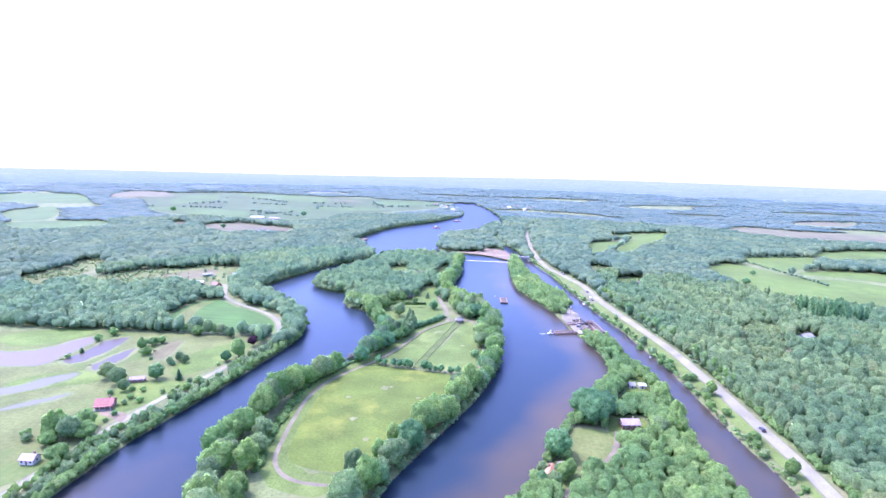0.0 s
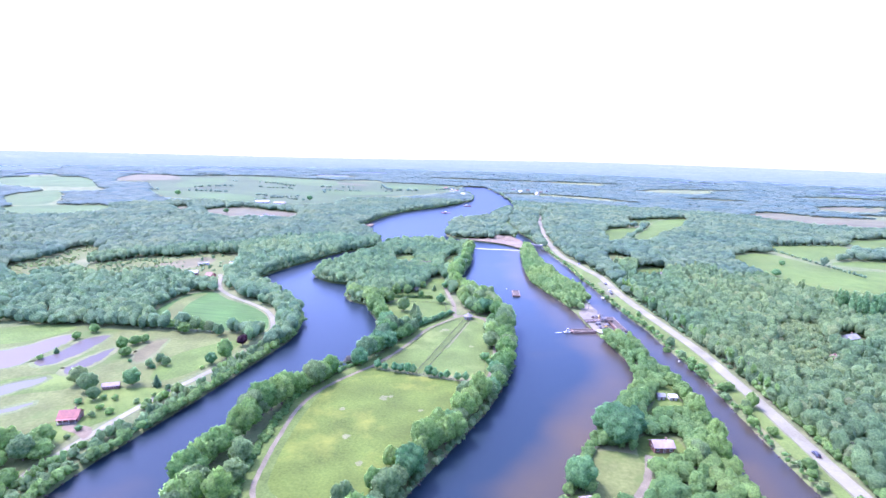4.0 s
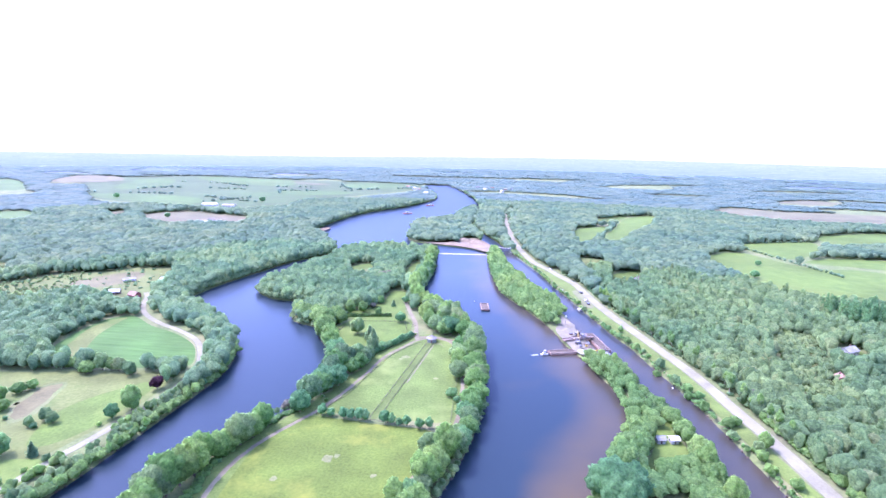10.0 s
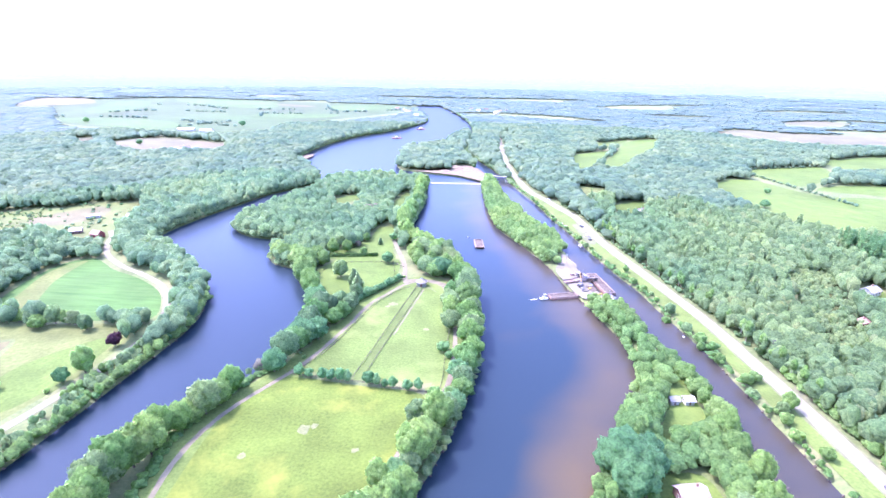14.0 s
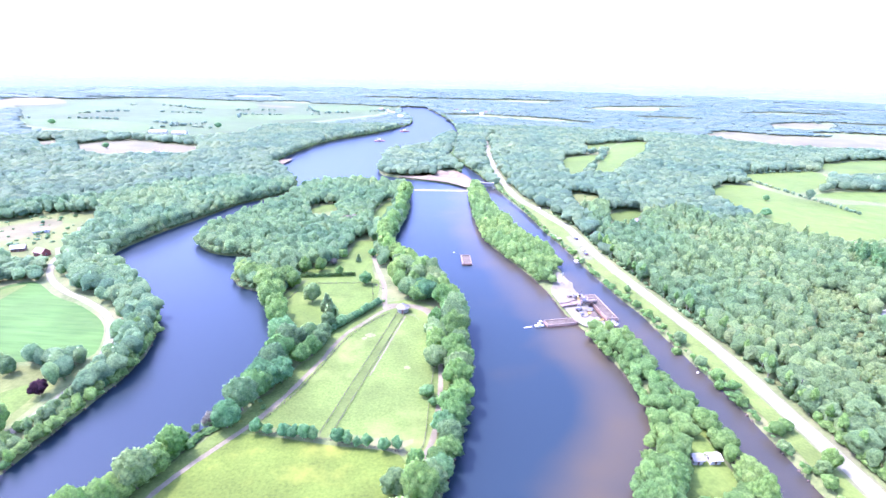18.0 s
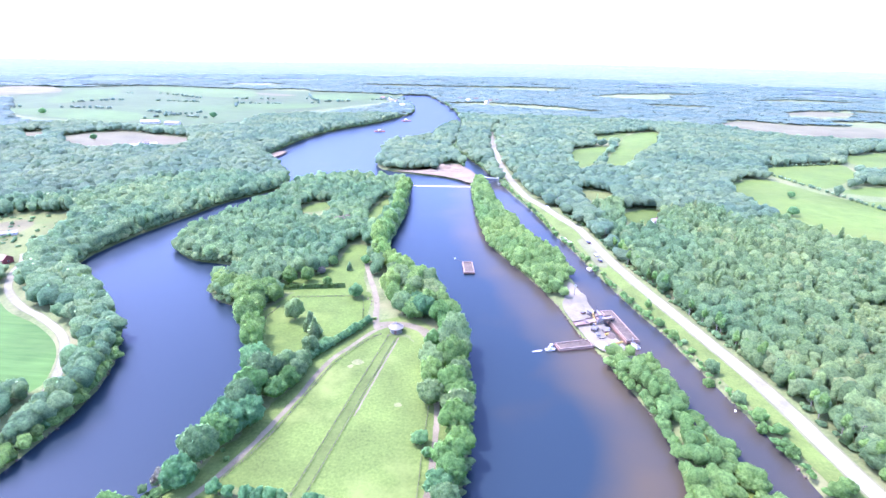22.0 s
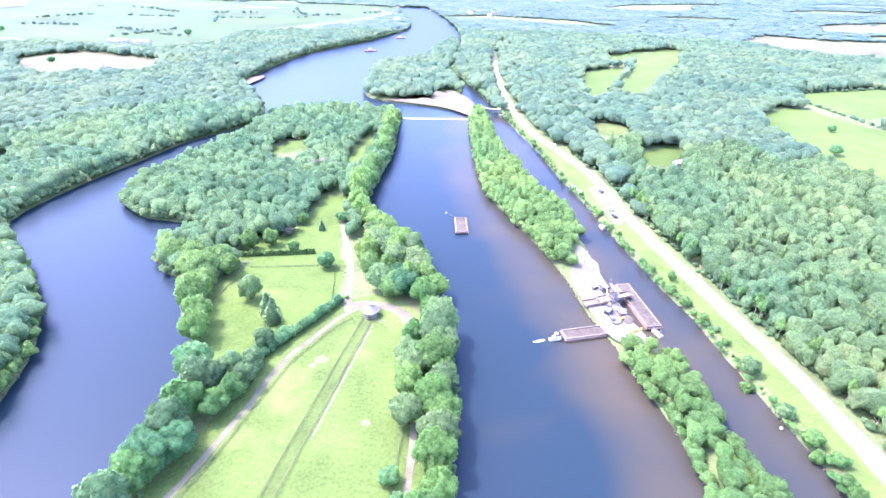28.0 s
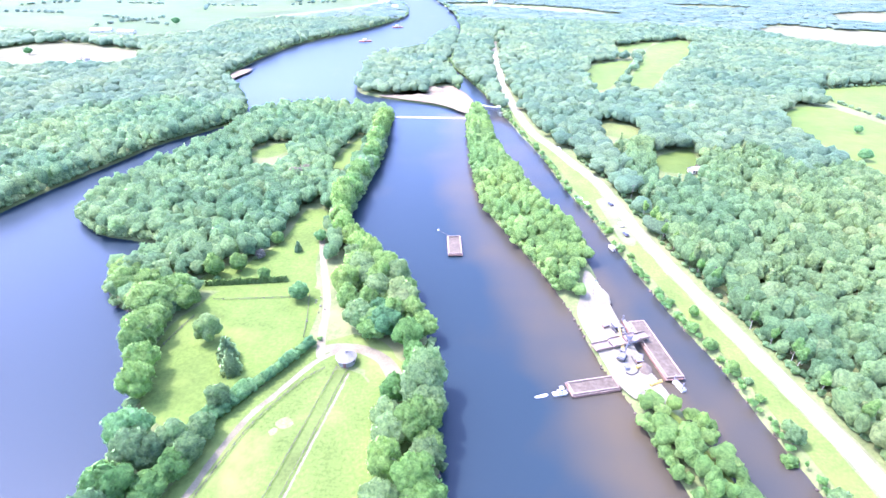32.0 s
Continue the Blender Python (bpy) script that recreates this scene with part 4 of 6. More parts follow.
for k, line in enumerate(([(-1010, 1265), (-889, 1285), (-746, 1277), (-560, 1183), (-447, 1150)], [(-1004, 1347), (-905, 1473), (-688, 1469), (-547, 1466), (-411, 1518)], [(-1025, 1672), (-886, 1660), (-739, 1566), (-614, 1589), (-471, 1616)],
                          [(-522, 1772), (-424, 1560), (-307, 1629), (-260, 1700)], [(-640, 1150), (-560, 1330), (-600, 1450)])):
    fringe(spline(line, 20), False, 1000, 2000, lambda x, y: np.sin(x * 0.031 + y * 0.017) > -0.35, 81 + k, "broken hedgerow between far fields", (3.0, 6.0), (3.0, 7.0), "leaf_distant_hazed", 9.0)
wood("conifer_stand", (264, 306, 478, 516), 6.0, pine_kinds, 61, "stand of dark pointed conifers in the forest", (13, 17), "leaf_dark")


def bushes(outline, count, seed, label, wide, tall, mat):
    """Loose bushes strewn over open ground."""
    r = np.random.default_rng(seed)
    lo, hi = np.min(outline, 0), np.max(outline, 0)
    p = r.uniform(lo, hi, (count * 3, 2))
    p = p[inside(outline, p[:, 0], p[:, 1])][:count]
    return strew("scrub", bush_kinds, p, r.uniform(*wide, len(p)), r.uniform(*tall, len(p)), M[mat], seed, label, "scrub", 0.6)


bushes(spline([(-440, 452), (-400, 500), (-378, 552), (-337, 566), (-315, 544), (-300, 500), (-330, 475), (-380, 462)], 8, True), 60, 62, "low scrub spreading over the farm clearing", (0.8, 2.6), (0.6, 2.6), "leaf_west")
bushes(spline([(198, 458), (222, 459), (214, 428), (204, 390), (186, 352), (169, 356), (180, 400), (188, 432)], 8, True), 420, 63, "young yellow-green bushes filling the forest glade", (1.4, 3.0), (1.5, 5.5), "leaf_yellow")


for k, pts in enumerate(([(-443, 462), (-434, 500), (-401, 535), (-363, 493), (-393, 452)], [(-505, 445), (-508, 494), (-521, 539), (-513, 565), (-475, 504), (-466, 423)])):
    bushes(spline(pts, 10, True), 120, 91 + k, "young yellow-green scrub in a forest clearing", (0.9, 2.2), (1.0, 3.0), "leaf_yellow")


def waterline(line, closed, y0, y1, seed, label):
    """A broken line of dark stones and roots just above the water."""
    r = np.random.default_rng(seed)
    pts = np.vstack([line, line[:1]]) if closed else line
    seg = [(a, c) for a, c in zip(pts[:-1, :2], pts[1:, :2]) if y0 < a[1] < y1]
    at = np.array([a + (c - a) * u for a, c in seg for u in r.uniform(0, 1, 4)])
    at = at + r.normal(0, 0.35, at.shape)
    stone = [(*lumpy(r, 1, 0.5, 0.4), None) for _ in range(5)]
    vs, fs, base = [], [], 0
    for p, k, sz in zip(at, r.integers(0, 5, len(at)), r.uniform(0.2, 0.7, len(at))):
        v, f, _ = stone[k]
        vs.append(v * sz + np.array((p[0], p[1], 0.15)))
        fs.append(f + base)
        base += len(v)
    return tagged(array_mesh("shore_stones", np.vstack(vs), np.vstack(fs), M["spoil_dark"]), label, "stones", kind="stuff")


M["spoil_dark"] = surface("wet_shore_soil", (0.035, 0.024, 0.017), (0.085, 0.062, 0.045), 1.5, 0.2, 0.8, 0.4)
waterline(island, True, 110, 470, 71, "dark wet stones and roots along the island waterline")
waterline(west_bank, False, 110, 460, 72, "dark wet stones and roots along the western waterline")
waterline(east_bank, False, 110, 560, 73, "dark wet stones along the canal waterline")
waterline(strip, True, 150, 480, 74, "dark wet stones and roots along the strip's waterline")
hem_y = np.arange(640, 800, 10.0)
hem = np.vstack([np.c_[np.interp(hem_y, east_bank[:, 1], east_bank[:, 0]) + 1.5, hem_y], np.c_[np.interp(hem_y, road[:, 1], road[:, 0]) - 8.0, hem_y][::-1]])
wood("woods", (-30, 60, 715, 960, lambda x, y: (x > np.interp(y, east_bank[:, 1], east_bank[:, 0]) + 2.0) & (x < np.interp(y, road[:, 1], road[:, 0]) - 9.0)), 7.4, near_kinds, 66, "young broadleaf trees between canal and highway above the gate", (6, 10), "leaf_far_hazed")
bushes(hem, 70, 65, "low bushes between canal and highway near the guard gate", (1.2, 2.6), (1.0, 3.2), "leaf_fresh")


# ---- single trees and shrubs ----
def tier_mesh(seed, lobes, count, size, body=1):
    """A conifer's crown of leafy tiers with gaps between them."""
    r = np.random.default_rng(seed)
    vs, fs, ns, base = [], [], [], 0
    total = sum(rad * rad for _, rad in lobes)
    heart = np.mean([c for c, _ in lobes], axis=0)
    for c, rad in lobes:
        v, f, n = leafed(r, lumpy(r, body, r.uniform(0.78, 0.95), 0.35), max(20, int(count * rad * rad / total)), size / rad, 0.72, 0.5)
        v = v * rad * 0.97 + np.array(c)
        vs.append(v)
        fs.append(f + base)
        ns.append(unit(n * 0.55 + unit(v - heart) * 0.45 + np.array((0, 0, 0.5))))
        base += len(v)
    return np.vstack(vs), np.vstack(fs), np.vstack(ns).astype(np.float32)


def crown_mesh(seed, rad, low, high, lobes=14, count=800, size=0.36):
    """A broad crown between two heights."""
    r = np.random.default_rng(seed)
    sub = 4 if rad > 2.6 else 3
    v, f, n = dome(r, sub, lobes, count, size / rad, -0.9, 0.13, 0.5, 0.25, 0.3)
    v = v * np.array((rad, rad, (high - low) / 2)) + np.array((0, 0, (low + high) / 2))
    return v, f, n.astype(np.float32)


def trunk_bm(high, r0, limbs=4, seed=0, spread=0.35):
    r = random.Random(seed)
    bm = bmesh.new()
    lean = Vector((r.uniform(-0.3, 0.3), r.uniform(-0.3, 0.3), high * 0.62))
    rod(bm, (0, 0, -0.3), lean * 0.5, r0, r0 * 0.75, 7)
    rod(bm, lean * 0.5, lean, r0 * 0.75, r0 * 0.4, 7)
    for k in range(limbs):
        a = 2 * math.pi * k / limbs + r.uniform(-0.4, 0.4)
        start = lean * r.uniform(0.45, 0.9)
        end = start + Vector((math.cos(a) * high * spread, math.sin(a) * high * spread, high * r.uniform(0.12, 0.28)))
        rod(bm, start, end, r0 * 0.42, r0 * 0.14, 5)
    return bm


def tree(name, label, category, mat, crown, count, size, high, r0, seed, limbs=4, group=""):
    """One tree at the origin: trunk with limbs, and a crown of many leaf sprays."""
    ob = thing(name, 0, 0, 0, 0, label, category, group)
    part("trunk", trunk_bm(high, r0, limbs, seed), M["bark"], ob)
    v, f, n = crown_mesh(seed, *crown, count, size)
    array_mesh("crown", v, f, M[mat], ob, attrs=[("tint", np.full(len(v), 0.0))], smooth=True, normals=n)
    return ob


def spruce(name, label, mat, seed, high=8.0, rad=2.2):
    ob = thing(name, 0, 0, 0, 0, label, "conifer")
    part("trunk", trunk_bm(high, 0.16, 0, seed), M["bark"], ob)
    lobes = [((0, 0, high * (0.12 + 0.8 * k / 9)), rad * (1 - 0.86 * k / 9) * 0.8) for k in range(10)]
    v, f, n = tier_mesh(seed, lobes, 700, 0.42)
    array_mesh("crown", v, f, M[mat], ob, attrs=[("tint", np.full(len(v), 0.0))], smooth=True, normals=n)
    return ob


def ground_at(spots):
    """Height of the ground, banks included, at each spot."""
    x, y = np.array([s[0] for s in spots], float), np.array([s[1] for s in spots], float)
    near = shore_distance(x, y)
    return np.interp(np.where(wet(x, y), -near, near), [-8, -2, 0, 1.2, 3.5], [-3, -1.2, 0.0, 1.1, LAND])


def placed(ob, spots, seed):
    """Moves a thing to the first spot and copies it to the others; a spot is x, y and size."""
    r = random.Random(seed)
    lifts = ground_at(spots)
    for k, (x, y, s) in enumerate(spots):
        m = pose(x, y, float(lifts[k]) - 0.05, 0, 0, r.uniform(0, 360)) @ Matrix.Diagonal((s * r.uniform(0.92, 1.08), s * r.uniform(0.92, 1.08), s * r.uniform(0.9, 1.12), 1))
        if k:
            copy_thing(ob, m)
        else:
            first = m
    ob.matrix_basis = first


KINDS = [
    ("maple_tree", "rounded full-crowned green broadleaf tree on the river bank", "leaf", 4.6, 0.5, 10.0),
    ("ash_tree", "tall light green broadleaf tree with an open crown", "leaf_light", 4.4, 0.5, 11.0),
    ("oak_tree", "broad dark green tree with a dense crown", "leaf_dark", 5.0, 0.3, 9.5),
    ("poplar_tree", "fresh bright green broadleaf tree beside the water", "leaf_fresh", 4.0, 0.3, 9.0),
    ("willow_tree", "pale grey-green willow leaning over the water", "leaf_light", 5.0, 0.1, 8.5),
]
trees = []
for n, (name, label, mat, rad, low, high) in enumerate(KINDS):
    for v in range(2):
        trees.append(tree(name, label, "tree", mat, (rad, low, high, 13 + 3 * v + n), 800, 0.36, high, 0.26, 20 * n + v, 5, "trees of the river banks"))
shrubs = [tree("shrub", "low grey-green shrub on the bank", "shrub", mat, (2.3, 0.1, 3.6, 7), 200, 0.26, 2.6, 0.09, 300 + k, 3, "bank shrubs")
          for k, mat in enumerate(("leaf", "leaf_light", "leaf_light", "leaf_dark"))]

spots = {k: [] for k in range(len(trees))}
shrub_spots = {k: [] for k in range(len(shrubs))}
rt = random.Random(77)


def along(line, gap, inset, jitter, y0, y1, sizes, kinds, chance=1.0, into=spots):
    """Spots in a row beside a line."""
    d = np.gradient(line[:, :2], axis=0)
    walked, goal = 0.0, 0.0
    for i in range(1, len(line)):
        walked += math.hypot(*(line[i] - line[i - 1])[:2])
        if walked < goal or not y0 < line[i][1] < y1:
            continue
        goal = walked + gap * rt.uniform(0.75, 1.3)
        if rt.random() > chance:
            continue
        t = d[i] / np.linalg.norm(d[i])
        off = inset + rt.uniform(-jitter, jitter)
        x, y = line[i][0] - t[1] * off, line[i][1] + t[0] * off
        into[rt.choice(kinds)].append((x, y, rt.uniform(*sizes)))




def finer(line, step=1.5):
    return spline([tuple(p) for p in line[::2]], step)


west_fine, east_fine = finer(west_bank), finer(east_bank)
shore_w = spline(island_w, 2)
shore_e = spline(island_e, 2)
along(shore_w, 6.2, -5.0, 2.4, 130, 294, (1.1, 1.8), (0, 1, 4, 2, 3, 6, 7, 8))
along(shore_w, 13, -17, 2.5, 130, 205, (1.0, 1.35), (0, 1, 2, 8))
along(shore_w, 7.0, -5.5, 1.5, 318, 366, (1.3, 1.65), (0, 1, 4, 5, 6))
along(shore_w, 8.0, -3.2, 1.5, 384, 430, (1.3, 1.75), (2, 3, 8))
along(shore_e, 5.0, -4.4, 3.0, 120, 310, (0.8, 1.5), (0, 1, 2, 3, 4, 9))
along(shore_e, 15, -13.0, 2.0, 150, 290, (0.8, 1.1), (0, 2, 3, 7))
along(shore_e, 5.0, -4.8, 3.2, 310, 470, (0.85, 1.6), (0, 1, 2, 6, 7, 9))
along(shore_e, 9, -14.0, 1.5, 345, 394, (1.1, 1.4), (0, 1, 6, 7, 2))
along(shore_e, 9, -16.0, 2.0, 418, 470, (1.1, 1.4), (0, 1, 4, 5))
along(shore_e, 7, -3.5, 2.0, 476, 690, (1.2, 1.6), (6, 7, 7, 2))
spots[4] += [(-92, 306, 1.2), (-86, 331, 1.3), (-82, 336, 1.2), (-68, 442, 0.9)]
for x, y in ((-50, 447), (-46, 436), (-40, 426), (-33, 422), (-27, 428), (-38, 436), (-31, 438), (-44, 452), (-36, 449), (-48, 461), (-41, 464), (-34, 460), (-52, 472), (-45, 474), (-24, 438), (-29, 449)):
    spots[rt.choice((0, 1, 2, 3, 8))].append((x, y, rt.uniform(1.05, 1.4)))
spots[6] += [(-79, 352, 1.2), (-76, 358, 1.1)]
spots[0] += [(-74, 364, 1.0), (-75, 372, 1.0), (-93, 414, 1.1), (-80, 367, 1.1), (-84, 362, 1.1), (-75, 384, 0.9)]
spots[8] += [(-111, 432, 1.2), (-118, 428, 1.35), (-116, 438, 1.3)]
spots[8] += [(-140, 440, 1.35), (-131, 442, 1.3), (-122, 438, 1.2), (-116, 417, 1.1), (-146, 448, 1.3)]
spots[3] += [(-93, 485, 0.7), (-88, 455, 0.6), (-101, 460, 0.9), (-110, 455, 1.0)]
spots[5] += [(-20, 332, 0.6), (-17, 326, 0.4), (-65, 502, 0.9), (-73, 490, 0.7)]
# pasture on the western bank
spots[4] += [(-199, 254, 1.05), (-176, 288, 0.75)]
spots[1] += [(-227, 249, 0.95), (-215, 243, 1.0), (-205, 236, 0.7), (-191, 187, 1.05)]
spots[2] += [(-240, 294, 0.85), (-172, 296, 1.1), (-199, 188, 1.2), (-205, 192, 0.9)]
spots[8] += [(-193, 197, 1.05), (-186, 190, 1.0), (-196, 181, 0.8), (-182, 172, 0.9)]
spots[0] += [(-204, 282, 0.6), (-199, 280, 0.55), (-207, 276, 0.5), (-188, 341, 0.75), (-196, 342, 0.7), (-182, 337, 0.7)]
for x in range(-264, -196, 5):
    spots[rt.choice((0, 2, 3, 8))].append((x, 333 + rt.uniform(-3, 3), rt.uniform(0.7, 1.0)))
spots[8] += [(-232, 287, 0.75), (-240, 304, 0.8), (-237, 309, 0.6), (-282, 303, 0.6), (-281, 316, 0.7)]
# river house and sheds on the strip
spots[4] += [(47, 252, 1.7), (55, 266, 1.3)]
spots[5] += [(45, 260, 1.5), (52, 258, 1.4), (48, 268, 1.3)]
spots[4] += [(28, 217, 1.4), (27.2, 203.5, 0.5), (20.5, 196, 0.6)]
spots[2] += [(29.5, 199.5, 0.8), (32, 203, 0.7)]
spots[0] += [(25.5, 192.5, 0.7), (20.8, 203.5, 0.6)]
for x, y, z in ((87, 323, 1.1), (89, 311, 1.15), (90, 295, 1.2), (89, 284, 1.1), (90, 262, 1.15), (82, 257, 1.0), (85, 338, 0.9), (70, 304, 1.0), (63, 288, 1.1), (88, 272, 1.1), (57, 279, 1.0), (66, 296, 0.9), (78, 243, 1.1), (86, 247, 1.2)):
    spots[rt.choice((0, 1, 2, 3, 8, 9))].append((x, y, z))
for k, (x, y, s) in enumerate([(-178, 254, 0.8), (-195, 229, 0.9), (-187, 226, 0.9), (-209, 231, 0.9), (-183, 238, 0.7), (-195, 238, 0.8), (-201, 238, 0.7), (-189, 211, 0.8), (-188, 204, 0.6), (-177, 281, 0.6),
                               (-275, 271, 0.9), (-223, 280, 0.6), (-208, 182, 1.2), (-212, 185, 1.1), (-179, 166, 1.0), (-204, 275, 0.8), (-193, 222, 0.8), (-180, 246, 0.6), (-53, 418, 0.5), (-108, 452, 0.7), (-98, 470, 0.6),
                               (-110, 286, 0.45), (-106, 293, 0.5), (-104, 298, 0.45), (-101, 303, 0.4), (-96, 312, 0.4), (-107, 270, 0.45), (-109, 262, 0.5), (-86, 322, 0.45), (-83, 318, 0.5)]):
    shrub_spots[k % 4].append((x, y, s))
along(west_fine, 3.4, 1.2, 0.9, 120, 345, (0.8, 1.3), (0, 1, 1, 2, 3), into=shrub_spots)
along(west_fine, 6.5, 5.2, 1.4, 330, 470, (0.7, 1.05), (0, 2, 3, 8))
along(east_fine, 6.0, -2.0, 1.6, 120, 420, (0.5, 1.5), (0, 1, 2, 2), 0.6, shrub_spots)
along(east_fine, 8, -1.2, 1.0, 420, 640, (0.6, 1.2), (0, 1, 2), 0.8, shrub_spots)
for x, y, z in ((97, 380, 0.5), (104.5, 351, 0.5), (108, 338, 0.55), (112.5, 321, 0.6), (117, 301, 0.55), (119.5, 276, 0.55), (100.5, 386, 0.6), (103, 367, 0.6), (116.5, 323, 0.6), (120.5, 303, 0.75), (90.5, 446, 0.5), (91, 428, 0.55), (94, 416, 0.55), (123, 250, 0.6), (126.5, 222, 0.7)):
    spots[rt.choice((0, 2, 3, 8))].append((x, y, z))
for k, s in spots.items():
    placed(trees[k], s, 500 + k)
for k, s in shrub_spots.items():
    placed(shrubs[k], s, 600 + k)

M["bark_pale"] = surface("birch_bark", (0.18, 0.17, 0.13), (0.28, 0.265, 0.21), 2.0, 0.4, 0.85, 0.3)
birch = thing("birch_tree", 0, 0, 0, 0, "slim birch with a pale trunk at the forest edge", "tree", "birches along the highway")
part("trunk", trunk_bm(11.0, 0.17, 3, 55, 0.2), M["bark_pale"], birch)
bv, bf, bn = crown_mesh(56, 2.0, 5.0, 11.5, 7, 260, 0.26)
array_mesh("crown", bv, bf, M["leaf_light"], birch, attrs=[("tint", np.full(len(bv), 0.0))], smooth=True, normals=bn)
rb2 = random.Random(9)
birch_spots = []
for k in range(30):
    y = 300 + 8.2 * k + rb2.uniform(-3, 3)
    birch_spots.append((float(np.interp(y, road[:, 1], road[:, 0])) + rb2.uniform(6.6, 8.6), y, rb2.uniform(0.75, 1.1)))
placed(birch, birch_spots, 12)
copper = tree("copper_beech", "dark purple-leaved tree beside the lane", "tree", "leaf_purple", (3.4, 0.8, 7.5, 14), 600, 0.34, 7.5, 0.2, 71)
placed(copper, [(-174, 318, 1.0)], 3)
bush = tree("dry_bush", "grey leafless bush at the water's edge", "shrub", "leaf_dry", (3.2, 0.4, 6.0, 12), 700, 0.4, 6, 0.15, 72)
placed(bush, [(-99, 308, 1.0), (-96, 471, 0.8), (-106, 168, 0.9), (93, 306, 0.7), (-104, 568, 1.5), (-98, 576, 1.4), (-108, 560, 1.5)], 4)
fir = spruce("spruce_tree", "blue-green pointed spruce on the lawn", "leaf_cool", 81, 7.5, 3.8)
placed(fir, [(-82, 405, 1.45), (-78, 399, 1.3), (-186, 256, 0.85), (-81, 479, 0.75), (-274, 281, 0.55)], 6)
lone = tree("field_oak", "single round oak standing in open pasture", "tree", "leaf_dark", (6.0, 1.0, 11, 16), 700, 0.4, 11, 0.35, 91)
placed(lone, [(268, 637, 0.85), (300, 700, 0.6), (-560, 905, 0.9), (-860, 1170, 1.2), (-520, 1180, 1.1), (300, 850, 1.0)], 7)
young = tree("young_tree", "young green tree in the row across the meadow", "tree", "leaf_dark", (1.9, 0.5, 4.4, 7), 200, 0.22, 4.4, 0.1, 95, 4, "tree row across the meadow")
placed(young, [(x, y, 1.4 * s) for x, y, s in [(-80, 304, 0.95), (-75.5, 303.5, 0.8), (-69, 302.6, 1.0), (-65.5, 302.5, 0.95), (-61.5, 302, 1.0), (-58, 301.6, 0.9), (-49, 301, 1.05), (-45.5, 300.6, 0.9), (-42, 300, 0.75), (-38.5, 300, 0.85), (-32, 299, 0.9), (-27.5, 299.6, 0.85)]], 8)

# hedges
hedge_bush = tree("hedge_bush", "clipped dense bush in the long hedge beside the path", "hedge", "leaf_dark", (1.9, 0.0, 3.4, 7), 160, 0.22, 2.6, 0.08, 97, 3, "hedge beside the path")
hl = spline([(-76, 376), (-70, 387), (-65, 396), (-60, 405), (-55.5, 414.5)], 2.3)
placed(hedge_bush, [(x, y, rt.uniform(1.15, 1.45)) for x, y in hl] + [(x - 3, y - 1, rt.uniform(1.1, 1.5)) for x, y in hl[:9]], 9)
row_bush = spruce("cedar", "small pointed cedar in a straight clipped row", "leaf_light", 83, 2.6, 1.1)
placed(row_bush, [(-111 + 1.55 * k, 448 + 0.3 * k, 1.0) for k in range(22)], 10)

# ---- ponds and bare ground of the western pasture ----
def pond(points, material, label, name="pond", z=LAND + 0.1):
    line = spline(points, 3, True)
    wob = np.array([noise.noise((p[0] * 0.2, p[1] * 0.2, 2)) for p in line])
    line = line + np.c_[wob, -wob] * 1.3
    rim = np.vstack([line, line[:2]])
    ribbon("pond_bank", rim, 2.6, M["ground"], z + 0.02, "rank green grass along the pond", "bank", rough=0.35)
    return patch(name, line, M[material], z, label, name)


for kind, about, pts in (
        ("pond_muddy", "wide muddy farm pond of pale pink-brown water", [(-420, 266), (-345, 272), (-314, 275), (-302, 288), (-298, 303), (-288, 311), (-282, 298), (-279, 272), (-280, 257), (-303, 250), (-345, 246), (-420, 240)]),
        ("pond", "long grey-blue farm pond with straight banks", [(-276, 267), (-275, 284), (-278, 305), (-267, 315), (-261, 297), (-259, 274), (-266, 262)]),
        ("pond", "short grey-blue farm pond with straight banks", [(-251, 262), (-252, 281), (-248, 298), (-242, 288), (-239, 268), (-243, 257)]),
        ("pond_pale", "narrow pale grey farm pond", [(-290, 214), (-268, 229), (-262, 242), (-250, 253), (-246, 246), (-254, 227), (-264, 216), (-280, 205)]),
        ("pond_pale", "narrow shallow ditch of grey water", [(-262, 200), (-250, 207), (-242, 217), (-231, 229), (-230, 221), (-239, 209), (-246, 202)])):
    pond(pts, kind, about)
pond([(-230, 292), (-235, 311), (-226, 317), (-219, 300), (-215, 281), (-223, 281)], "mud", "brown mud of a drying pond", "mud_flat")
for pts in ([(-212, 244), (-195, 252), (-174, 254), (-174, 241), (-186, 216), (-191, 196), (-200, 190), (-206, 205), (-206, 218), (-208, 232)], [(-352, 296), (-330, 319), (-300, 321), (-308, 292), (-330, 282)],
            [(-205, 292), (-190, 320), (-179, 325), (-176, 300), (-182, 270), (-195, 262)], [(-275, 232), (-262, 250), (-240, 258), (-228, 244), (-240, 236), (-262, 224)]):
    patch("grass", spline(pts, 4, True), M["lawn"], LAND + 0.085, "greener mown grass in the pasture", "grass")
patch("bare_soil", spline([(-385, 500), (-360, 545), (-340, 540), (-335, 515), (-350, 490)], 5, True), M["mud"], LAND + 0.09, "bare brown soil in the farm clearing", "soil")
patch("driveway", spline([(-198, 214), (-186, 214), (-181, 209), (-181, 205), (-188, 208), (-197, 210)], 2, True), M["sand"], LAND + 0.12, "pale sandy driveway to the red house", "driveway")
patch("driveway", spline([(125, 312), (138, 326), (150, 336), (152, 332), (140, 318), (131, 304)], 2, True), M["shoulder"], LAND + 0.07, "gravel turnout beside the highway", "driveway")
